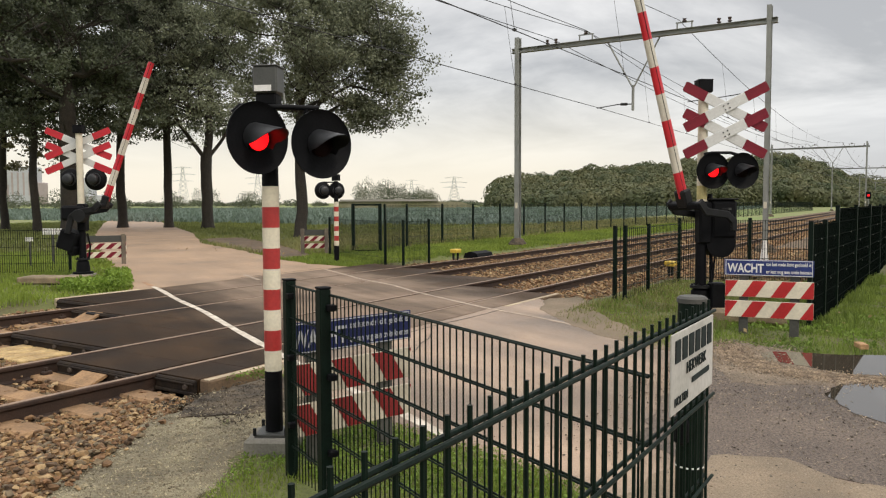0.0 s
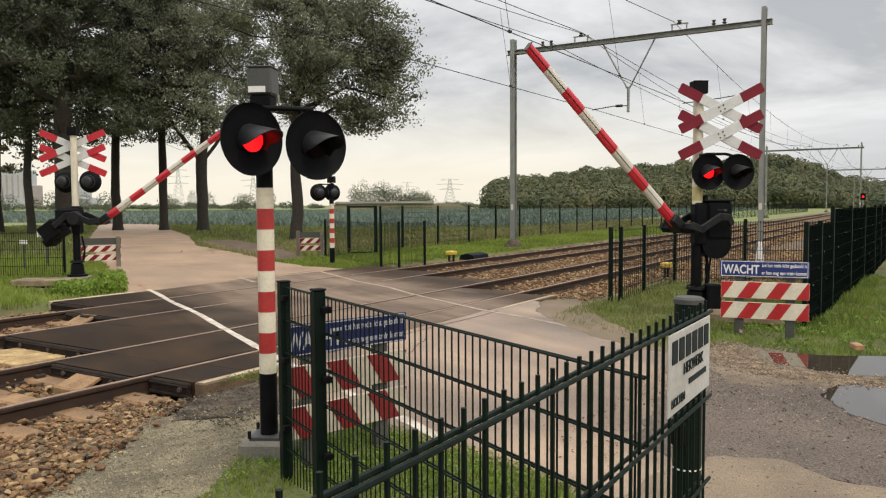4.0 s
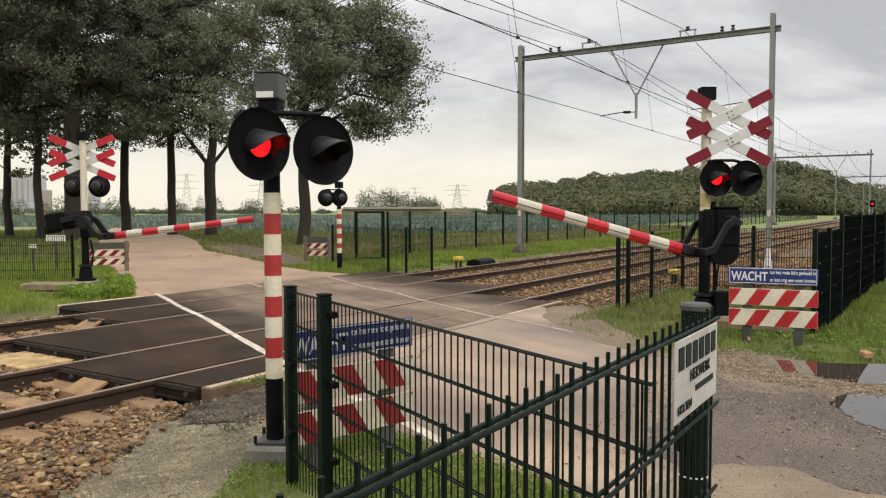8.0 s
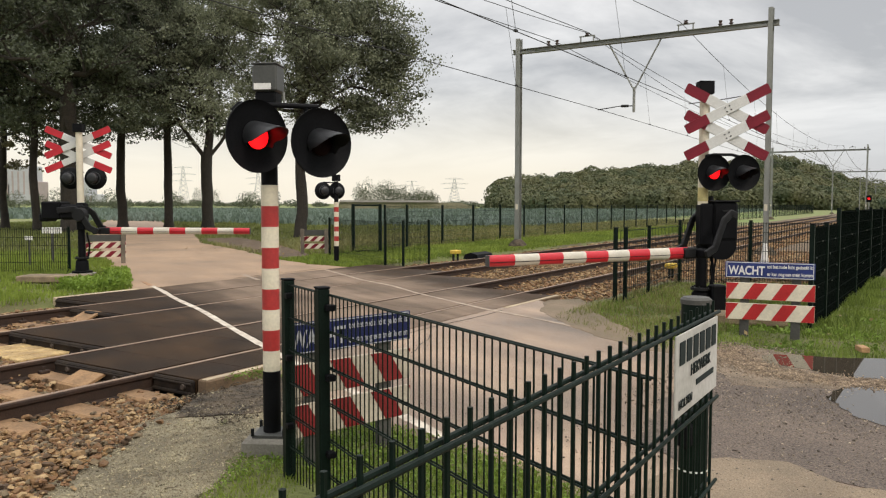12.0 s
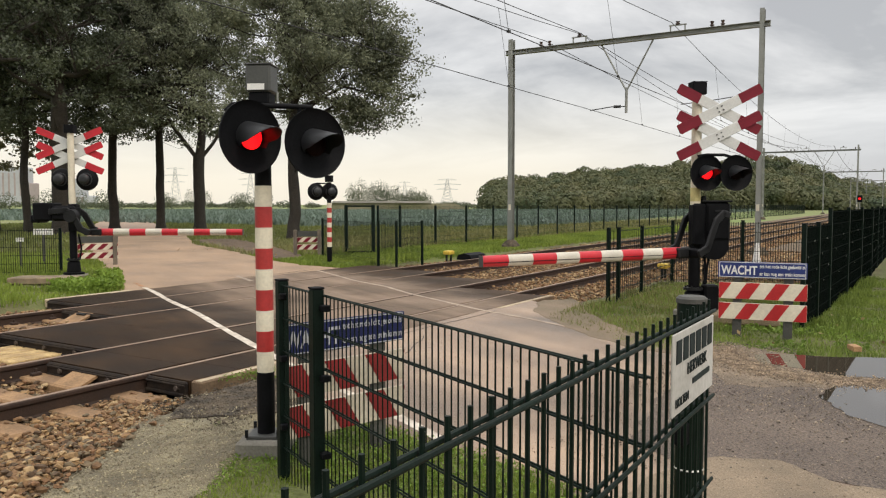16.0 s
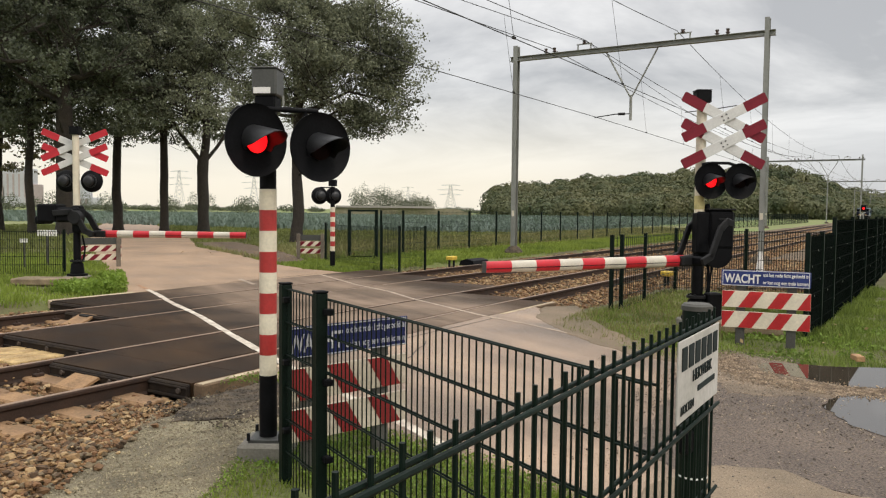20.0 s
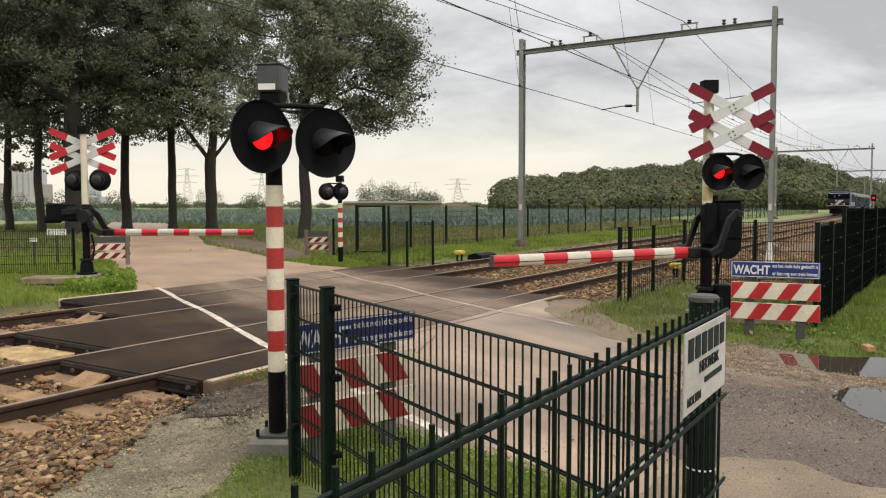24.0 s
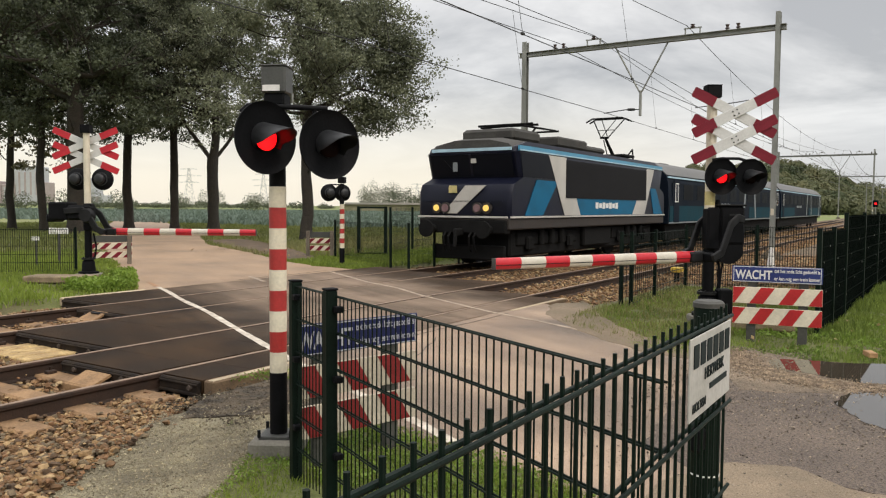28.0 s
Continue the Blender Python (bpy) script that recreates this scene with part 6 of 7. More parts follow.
    decal("livery_stripe", [(11.9, 1.42), (13.0, 1.42), (12.1, 2.4), (11.4, 2.4)], "cyan")
    decal("cab_side_window", [(0.72, 2.46), (2.75, 2.46), (2.33, 3.10), (0.56, 3.10)], "cab_glass", 0.01, "dark cab side window")
    for k in range(7):
        part("lettering_bar", Shape().box((6.0 + 0.3 * k, yy - 0.014, 1.72), (0.24, 0.006, 0.2 - 0.05 * (k % 2))), M["sign_white"], t)
    for k in range(13):
        part("louvre", Shape().box((7.2, yy - 0.034, 2.0 + 0.08 * k), (7.3, 0.014, 0.02)), M["loco_grille"], t)
    # windscreen, leaning forward
    a, b = Vector((0.595, 0, 2.50)), Vector((0.405, 0, 3.08))
    n = Vector((-(b.z - a.z), 0, b.x - a.x)).normalized()
    for y0, y1 in ((-1.28, -0.04), (0.04, 1.28)):
        q = [Vector((p.x, y, p.z)) + n * 0.015 for p, y in ((a, y0), (a, y1), (b, y1), (b, y0))]
        part("windscreen", Shape().rings([q, [p + n * 0.012 for p in q]]), M["cab_glass"], t, "dark raked windscreen")
    part("screen_pillar", Shape().rings([[Vector((p.x, y, p.z)) + n * d for p, y in ((a, -0.04), (a, 0.04), (b, 0.04), (b, -0.04))] for d in (0.012, 0.034)]), M["navy"], t)
    part("wiper", Shape().tube([Vector((0.55, 0.5, 2.52)), Vector((0.41, 0.85, 2.95))], 0.012, 5), M["black_paint"], t)
    part("cab_label", Shape().box((0.43, -0.1, 2.9), (0.03, 0.16, 0.12)), M["cream"], t)
    part("sun_blind", Shape().box((0.46, 0.5, 2.8), (0.03, 0.14, 0.36)), M["coach_grey"], t)
    # nose stripe
    st = [(0.14, 1.47), (0.56, 1.47), (-0.12, 2.22), (-0.76, 2.22)]
    part("nose_stripe", Shape().prism(st, lambda u, v: Vector((-0.035, u, v)), lambda u, v: Vector((-0.005, u, v))), M["cream"], t, "cream slanting nose stripe")
    part("front_panel", Shape().box((-0.02, -0.0, 1.8), (0.03, 2.5, 0.02)), M["navy"], t)
    part("badge", Shape().box((-0.03, 0.27, 2.12), (0.03, 0.26, 0.2), bevel=0.01), M["pale_yellow"], t, "yellow front badge")
    for y in (-0.78, 0.78):
        tl = y * 0.64
        h = part("lamp_cluster", Shape().tube([(0.02, y, 1.62), (-0.06, y, 1.62)], 0.15, 16).tube([(0.02, tl, 1.62), (-0.06, tl, 1.62)], 0.15, 16), M["sill"], t)
        part("headlight", Shape().tube([(-0.06, y - 0.0, 1.62), (-0.085, y, 1.62)], 0.085, 16), M["headlight"], h, "lit yellow headlight")
        part("tail_lamp", Shape().tube([(-0.06, tl, 1.62), (-0.08, tl, 1.62)], 0.105, 16), M["marker_glass"], h)
    # buffers and coupling
    part("buffer_beam", Shape().box((0.12, 0, 1.12), (0.3, 2.7, 0.36), bevel=0.03), M["underframe"], t)
    for y in (-0.88, 0.88):
        part("buffer", Shape().tube([(0.0, y, 1.06), (-0.36, y, 1.06), (-0.37, y, 1.06), (-0.43, y, 1.06)], [0.1, 0.1, 0.23, 0.23], 16), M["underframe"], t)
    part("coupling_hook", Shape().box((-0.15, 0, 0.98), (0.4, 0.12, 0.2), bevel=0.03).tube([(-0.3, 0, 0.95), (-0.36, 0, 0.6)], 0.05, 6), M["underframe"], t)
    for y in (-0.45, -0.3, 0.35, 0.5):
        part("hose", Shape().tube([(0.0, y, 0.98), (-0.14, y, 0.85), (-0.1, y, 0.55), (0.0, y, 0.45)], 0.03, 6), M["underframe"], t)
    part("snow_plough", Shape().box((0.35, 0, 0.42), (0.1, 2.3, 0.4), bevel=0.03), M["underframe"], t)
    # bogies
    wheel = Shape().tube([(0, -0.07, 0), (0, -0.06, 0), (0, 0.06, 0), (0, 0.07, 0)], [0.52, 0.62, 0.62, 0.52], 28)
    for xc in (3.1, L - 3.1):
        bg = part("bogie", Shape().box((xc, -1.05, 0.78), (4.2, 0.2, 0.42), bevel=0.05).box((xc, 1.05, 0.78), (4.2, 0.2, 0.42), bevel=0.05).box((xc, 0, 0.75), (1.0, 2.1, 0.3), bevel=0.05), M["underframe"], t, "grimy black bogie")
        for dx in (-1.4, 1.4):
            for y in (-0.75, 0.75):
                part("wheel", wheel, M["underframe"], bg, at=pose(xc + dx, y, 0.62))
            part("axle_box", Shape().box((xc + dx, -1.18, 0.64), (0.4, 0.14, 0.4), bevel=0.06), M["underframe"], bg)
        for dx in (-0.7, 0.0, 0.7):
            part("spring", Shape().tube([(xc + dx, -1.2, 0.6), (xc + dx, -1.2, 1.02)], 0.10, 12), M["underframe"], bg)
    part("battery_box", Shape().box((L / 2, 0, 0.72), (2.4, 2.5, 0.62), bevel=0.05), M["underframe"], t)
    # black block added in place of the shade between bogies and floor
    part("underbody", Shape().box((L / 2, 0, 0.66), (L - 1.4, 2.2, 0.74), bevel=0.05), M["underframe"], t)
    # roof equipment
    part("roof_housing", Shape().box((2.2, 0, 3.68), (1.7, 1.7, 0.34), bevel=0.08), M["loco_roof"], t, "grey roof housing")
    part("roof_housing", Shape().box((6.4, 0, 3.62), (4.0, 1.6, 0.22), bevel=0.08), M["loco_roof"], t)
    part("cooling_cover", Shape().box((4.9, -0.5, 3.64), (2.2, 1.2, 0.3), bevel=0.05), M["loco_roof"], t)
    for k in range(8):
        part("roof_insulator", Shape().tube([(3.6 + 1.0 * k, 0.35, 3.55), (3.6 + 1.0 * k, 0.35, 3.85)], [0.05, 0.04], 8), M["insulator"], t)
    part("busbar", Shape().tube([(3.6, 0.35, 3.88), (10.6, 0.35, 3.88)], 0.02, 6), M["wire"], t)
    pf = part("folded_pantograph", Shape().tube([(2.2, -0.7, 3.98), (4.4, -0.7, 4.02)], 0.03, 6).tube([(2.2, 0.7, 3.98), (4.4, 0.7, 4.02)], 0.03, 6).tube([(2.4, -0.9, 4.05), (2.4, 0.9, 4.05)], 0.035, 6).tube([(2.75, -0.9, 4.05), (2.75, 0.9, 4.05)], 0.035, 6).tube([(4.4, -0.8, 4.0), (4.4, 0.8, 4.0)], 0.03, 6).tube([(3.0, -0.7, 3.98), (4.2, 0.2, 3.8)], 0.03, 6), M["underframe"], t)
    up = part("raised_pantograph", Shape().tube([(11.4, 0, 3.62), (10.45, 0, 4.30)], [0.07, 0.05], 8).tube([(11.2, 0.18, 3.64), (10.5, 0.08, 4.22)], 0.022, 6).tube([(10.35, -0.16, 4.30), (10.35, 0.16, 4.30)], 0.045, 6).tube([(10.38, -0.14, 4.30), (10.8, -0.62, 5.02)], 0.022, 6).tube([(10.38, 0.14, 4.30), (10.8, 0.62, 5.02)], 0.022, 6).tube([(10.38, -0.12, 4.32), (10.8, 0.28, 5.02)], 0.016, 6).tube([(10.38, 0.12, 4.32), (10.8, -0.28, 5.02)], 0.016, 6).tube([(10.55, -0.36, 4.60), (10.55, 0.36, 4.60)], 0.014, 6).box((11.5, 0, 3.66), (1.2, 1.2, 0.1), bevel=0.02).tube([(11.6, -0.5, 3.7), (12.1, -0.5, 3.95), (12.5, -0.4, 3.6)], 0.03, 6), M["underframe"], t, "raised pantograph touching the wire")
    for dx in (-0.18, 0.18):
        part("collector", Shape().tube([(10.8 + dx, -0.85, 4.93), (10.8 + dx, -0.6, 5.06), (10.8 + dx, 0.6, 5.06), (10.8 + dx, 0.85, 4.93)], 0.03, 6), M["underframe"], up)
    return t


def build_coach(first):
    c = thing("coach", pose(300, 4.38, 0), "dark teal passenger coach with a blue-grey window band", "railway coach", "coaches of the train")
    L, hw = 26.2, 1.42
    sec = [(-hw, 1.0), (-hw - 0.02, 1.8), (-hw + 0.02, 2.70), (-hw + 0.12, 3.0), (-hw + 0.45, 3.36), (-0.5, 3.56), (0.5, 3.56), (hw - 0.45, 3.36), (hw - 0.12, 3.0), (hw - 0.02, 2.70), (hw + 0.02, 1.8), (hw, 1.0)]
    part("body", Shape().rings([[Vector((x, y, zz)) for y, zz in sec] for x in (0, L)]), M["coach_navy"], c, smooth=True)
    top = [(-hw + 0.09, 3.02), (-hw + 0.43, 3.38), (-0.5, 3.585), (0.5, 3.585), (hw - 0.43, 3.38), (hw - 0.09, 3.02), (hw - 0.3, 2.95), (-hw + 0.3, 2.95)]
    part("roof", Shape().rings([[Vector((x, y, zz)) for y, zz in top] for x in (0.02, L - 0.02)]), M["coach_roof"], c, "grey rounded roof", True)
    part("lower_panel", Shape().box((3.6, -hw - 0.010, 1.42), (6.8, 0.03, 0.66)).box((20.5, -hw - 0.010, 1.42), (9.0, 0.03, 0.66)), M["coach_teal"], c, "teal lower side panel")
    for k in range(9):
        part("lettering_bar", Shape().box((8.2 + 0.34 * k, -hw - 0.03, 1.83), (0.26, 0.006, 0.13 + 0.04 * (k % 2))), M["coach_grey"], c)
    part("window_band", Shape().box((L / 2, -hw - 0.012, 2.28), (L - 1.0, 0.03, 0.85)), M["coach_navy"], c)
    part("roof_edge", Shape().box((L / 2, -hw + 0.05, 2.93), (L - 0.2, 0.04, 0.07)), M["roof_line"], c)
    for k in range(10):
        x = 2.9 + 2.2 * k
        w = part("window", Shape().box((x, -hw - 0.030, 2.34), (1.55, 0.012, 0.66), bevel=0.005), M["coach_glass"], c)
    for x in (1.1, L - 1.1):
        d = part("door", Shape().box((x, -hw - 0.028, 1.95), (0.8, 0.02, 1.8), bevel=0.006), M["coach_navy"], c)
        part("door_window", Shape().box((x, -hw - 0.042, 2.3), (0.36, 0.008, 0.7)), M["glass_dark"], d)
        part("door_frame", Shape().box((x - 0.22, -hw - 0.042, 2.3), (0.04, 0.008, 0.75)).box((x + 0.22, -hw - 0.042, 2.3), (0.04, 0.008, 0.75)).box((x, -hw - 0.042, 2.68), (0.48, 0.008, 0.04)).box((x, -hw - 0.042, 1.92), (0.48, 0.008, 0.04)), M["sign_white"], d)
    for x, lean in ((14.2, 0.5), (17.6, -0.5), (23.6, 0.4)):
        part("livery_stripe", Shape().prism([(x, 1.1), (x + 0.35, 1.1), (x + 0.35 + lean, 2.92), (x + lean, 2.92)], lambda u, v: Vector((u, -hw - 0.02, v)), lambda u, v: Vector((u, -hw - 0.038, v))), M["coach_grey"], c)
    # skirt made a solid black block, so it also holds the underfloor shade
    part("skirt", Shape().box((L / 2, 0, 0.66), (L - 1.0, 2.3, 0.7), bevel=0.05), M["underframe"], c)
    part("sill_line", Shape().box((L / 2, -hw - 0.02, 1.04), (L - 0.2, 0.03, 0.06)), M["coach_grey"], c)
    wheel = Shape().tube([(0, -0.07, 0), (0, -0.06, 0), (0, 0.06, 0), (0, 0.07, 0)], [0.38, 0.46, 0.46, 0.38], 24)
    for xc in (3.4, L - 3.4):
        bg = part("bogie", Shape().box((xc, -1.05, 0.6), (3.4, 0.18, 0.3), bevel=0.05).box((xc, 1.05, 0.6), (3.4, 0.18, 0.3), bevel=0.05).box((xc, 0, 0.6), (0.8, 2.0, 0.3)), M["underframe"], c)
        for dx in (-1.25, 1.25):
            for y in (-0.75, 0.75):
                part("wheel", wheel, M["underframe"], bg, at=pose(xc + dx, y, 0.46))
    for x in (-0.25, L + 0.25):
        part("gangway", Shape().box((x, 0, 2.3), (0.45, 1.1, 2.1), bevel=0.04), M["underframe"], c)
    for k in range(5):
        part("roof_vent", Shape().box((3 + 5 * k, 0, 3.6), (1.2, 0.7, 0.10), bevel=0.03), M["loco_roof"], c)
    return c


loco = build_loco()
coach_a = build_coach(True)
coach_b = copy_thing(coach_a, pose(330, 4.38, 0))


# ---- trees ----
def tree(x, y, trunk_h, r0, crown_r, crown_z0, top, seed, label, leaf="shaded_oak_leaf", lean=(0, 0), fork=None, leaves=16000, size=0.16, lobes=()):
    rng = np.random.default_rng(seed)
    t = thing("tree", pose(x, y, 0), label, "tree", "trees along the lane")
    wood = Shape()
    tips = []

    def limb(p, d, ln, r, depth):
        pts, rad = [p], [r]
        n = 5
        for k in range(n):
            d = (d + Vector(rng.normal(0, 0.13, 3)) + Vector((0, 0, 0.05))).normalized()
            p = p + d * ln / n
            pts.append(p)
            rad.append(r * (1 - 0.62 * (k + 1) / n))
        wood.tube(pts, rad, 7 if depth < 2 else 5, caps=False)
        if depth >= 3 or ln < 0.8:
            tips.extend((q, ln) for q in pts[2:])
            return
        for k in range(4 if depth < 2 else 3):
            q = pts[int(rng.integers(2, n + 1))]
            a = rng.uniform(0, 2 * math.pi)
            out = Vector((math.cos(a), math.sin(a), rng.uniform(-0.15, 0.7)))
            limb(q, (d * 0.7 + out).normalized(), ln * rng.uniform(0.5, 0.75), rad[pts.index(q)] * 0.65, depth + 1)
        tips.extend((q, ln) for q in pts[4:])

    base = Vector((0, 0, -0.1))
    bow = rng.normal(0, 0.13, (6, 2)).cumsum(0) * (0.16 if r0 == 0.29 and trunk_h < 5 else 0.36)
    stem = [base, Vector((0, 0, 0.25)), Vector((0, 0, 0.7))]
    rad0 = [r0 * 1.42, r0 * 1.12, r0]
    for k in range(1, 7):
        f = k / 6
        wob = bow[k - 1] * (1 - f) * 1.6
        stem.append(Vector((lean[0] * f + wob[0], lean[1] * f + wob[1], 0.7 + (trunk_h - 0.7) * f)))
        rad0.append(r0 * (1 - (0.17 if not fork else 0.03) * f) * rng.uniform(0.96, 1.04))
    wood.tube(stem, rad0, 14)
    # short dead stubs and low twigs on the trunk
    for k in range(1 if not fork else 0):
        q = stem[7 + k]
        a = rng.uniform(0, 2 * math.pi)
        wood.tube([q, q + Vector((math.cos(a) * 0.5, math.sin(a) * 0.5, 0.3)), q + Vector((math.cos(a) * 1.1, math.sin(a) * 1.1, 0.9))], [r0 * 0.22, r0 * 0.14, r0 * 0.04], 6, caps=False)
    heads = fork or [(0, 0, 1)]
    for h in heads:
        d = Vector(h[:3]).normalized()
        p = stem[-1] - Vector((0, 0, 0.0 if len(heads) == 1 else 0.35))
        ln = (top - trunk_h) * (0.8 if len(heads) == 1 else 0.8)
        pts, rad = [p], [r0 * (0.85 if len(heads) == 1 else h[3])]
        for k in range(7):
            d = (d + Vector(rng.normal(0, 0.07, 3)) + Vector((0, 0, 0.12))).normalized()
            p = p + d * ln / 7
            pts.append(p); rad.append(rad[0] * (1 - 0.8 * (k + 1) / 7))
        wood.tube(pts, rad, 10, caps=False)
        for k in range(1, 8):
            if pts[k].z < crown_z0 - 0.5:
                continue
            for j in range(4):
                a = rng.uniform(0, 2 * math.pi)
                rel = (pts[k].z - crown_z0) / max(top - crown_z0, 1)
                reach = crown_r * (1.0 - 0.55 * max(0, rel) ** 1.5) * rng.uniform(0.5, 0.72)
                limb(pts[k], Vector((math.cos(a), math.sin(a), rng.uniform(-0.15, 0.35) if k < 4 else rng.uniform(-0.1, 0.4))).normalized(), reach, rad[k] * 0.5, 1)
    for cx, cy, cz, r, m in lobes:
        mid = Vector((cx * 0.5, cy * 0.5, cz + 0.6))
        wood.tube([(0, 0, cz - 0.6), mid, (cx, cy, cz)], [0.10, 0.06, 0.03], 6, caps=False)
        for k in range(7):
            wood.tube([mid.lerp(Vector((cx, cy, cz)), 0.3 + 0.1 * k), Vector((cx, cy, cz)) + Vector(rng.normal(0, 0.5 * r, 3))], [0.03, 0.01], 4, caps=False)
    part("trunk", wood, M["bark"], t, "dark furrowed trunk with limbs", True)
    q = np.array([p for p, _ in tips])
    ragged = np.array([noise.noise((a * 0.55, b * 0.55, seed)) for a, b in q[:, :2]])
    q = q[q[:, 2] > crown_z0 - 1.5 + 1.2 * ragged]
    q = q[np.hypot(q[:, 0], q[:, 1]) < crown_r * 0.97]
    for cx, cy, cz, r, m in lobes:
        q = np.concatenate([q, np.array([cx, cy, cz]) + rng.normal(0, 0.5, (m, 3)) * np.array([r, r, r * 0.75])])
    per = 46
    pick = q[rng.integers(0, len(q), leaves // per)].copy()
    pick[:, :2] *= rng.uniform(0.2, 1, (len(pick), 1)) ** 0.4
    low = len(pick) // (6 if not lobes else 14)
    a, r = rng.uniform(0, 2 * math.pi, low), crown_r * 0.88 * np.sqrt(rng.uniform(0.05, 1, low))
    skirt = np.stack([r * np.cos(a), r * np.sin(a), crown_z0 + rng.uniform(-0.35, 1.4, low)], 1)
    gaps = np.array([noise.noise((p[0] * 0.5, p[1] * 0.5, seed + 7 + 0.4 * p[2])) for p in skirt])
    pick = np.concatenate([pick, skirt[gaps > -0.05]])
    pick = pick + rng.normal(0, 0.16, pick.shape)
    # holes between the boughs
    hole = np.array([noise.noise((p[0] * 0.62, p[1] * 0.62, p[2] * 0.8 + seed)) for p in pick])
    pick = pick[hole > (-0.15 if leaf == "lit_leaf" else -0.20)]
    spread = np.repeat(rng.uniform(0.55, 1.35, (len(pick), 1)), per, 0)
    c = np.repeat(pick, per, 0)
    off = np.clip(rng.normal(0, 1, c.shape), -1.7, 1.7) * spread * np.array([0.30, 0.30, 0.17])
    c = c + off
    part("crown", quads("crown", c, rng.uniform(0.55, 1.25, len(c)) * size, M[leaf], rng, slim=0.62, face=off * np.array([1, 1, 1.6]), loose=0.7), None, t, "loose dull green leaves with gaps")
    return t


TREES = [(37.5, -6.86, 3.6, 0.29, 6.2, 5.9, 14.5, 3, "broad tree with an airy dull green crown", "lit_leaf", None, 124000, 0.070),
         (52, -15.76, 4.9, 0.37, 6.5, 6.8, 18, 4, "forked tree with an open crown beside the lane", "lit_leaf", [(-0.5, 0.55, 0.9, 0.42), (0.12, -0.12, 0.95, 0.84), (0.5, -0.6, 0.9, 0.34)], 46000, 0.092),
         (54, -19.09, 7.0, 0.29, 6.0, 6.9, 18, 5, "tall straight oak tree with a dark crown", "shaded_oak_leaf", None, 60000, 0.098),
         (54, -22.3, 6.0, 0.32, 6.0, 6.7, 18, 6, "tall oak tree with a leaning dark trunk", "shaded_oak_leaf", None, 60000, 0.098),
         (44, -21.13, 6.5, 0.52, 6.0, 6.4, 17, 7, "thick-trunked oak tree behind the barrier", "shaded_oak_leaf", None, 64000, 0.092),
         (46, -24.1, 5.5, 0.24, 6.0, 5.7, 16, 8, "oak tree at the edge of the meadow", "shaded_oak_leaf", None, 50000, 0.092),
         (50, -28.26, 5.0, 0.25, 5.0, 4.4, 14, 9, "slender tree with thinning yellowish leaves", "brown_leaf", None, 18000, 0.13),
         (33, -21.11, 5.5, 0.4, 6.5, 7.6, 17, 10, "overhanging oak tree beside the meadow", "shaded_oak_leaf", None, 60000, 0.080)]
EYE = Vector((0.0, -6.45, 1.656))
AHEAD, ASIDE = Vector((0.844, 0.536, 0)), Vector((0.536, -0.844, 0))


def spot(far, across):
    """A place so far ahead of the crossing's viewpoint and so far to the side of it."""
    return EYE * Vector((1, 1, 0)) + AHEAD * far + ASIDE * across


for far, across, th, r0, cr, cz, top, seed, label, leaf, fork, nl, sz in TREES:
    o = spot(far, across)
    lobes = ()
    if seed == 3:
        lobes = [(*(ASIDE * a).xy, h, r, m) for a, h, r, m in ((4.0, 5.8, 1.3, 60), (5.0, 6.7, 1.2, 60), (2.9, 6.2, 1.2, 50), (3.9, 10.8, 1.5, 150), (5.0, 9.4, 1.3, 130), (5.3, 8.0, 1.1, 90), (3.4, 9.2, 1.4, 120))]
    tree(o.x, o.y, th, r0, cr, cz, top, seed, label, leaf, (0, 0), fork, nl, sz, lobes)


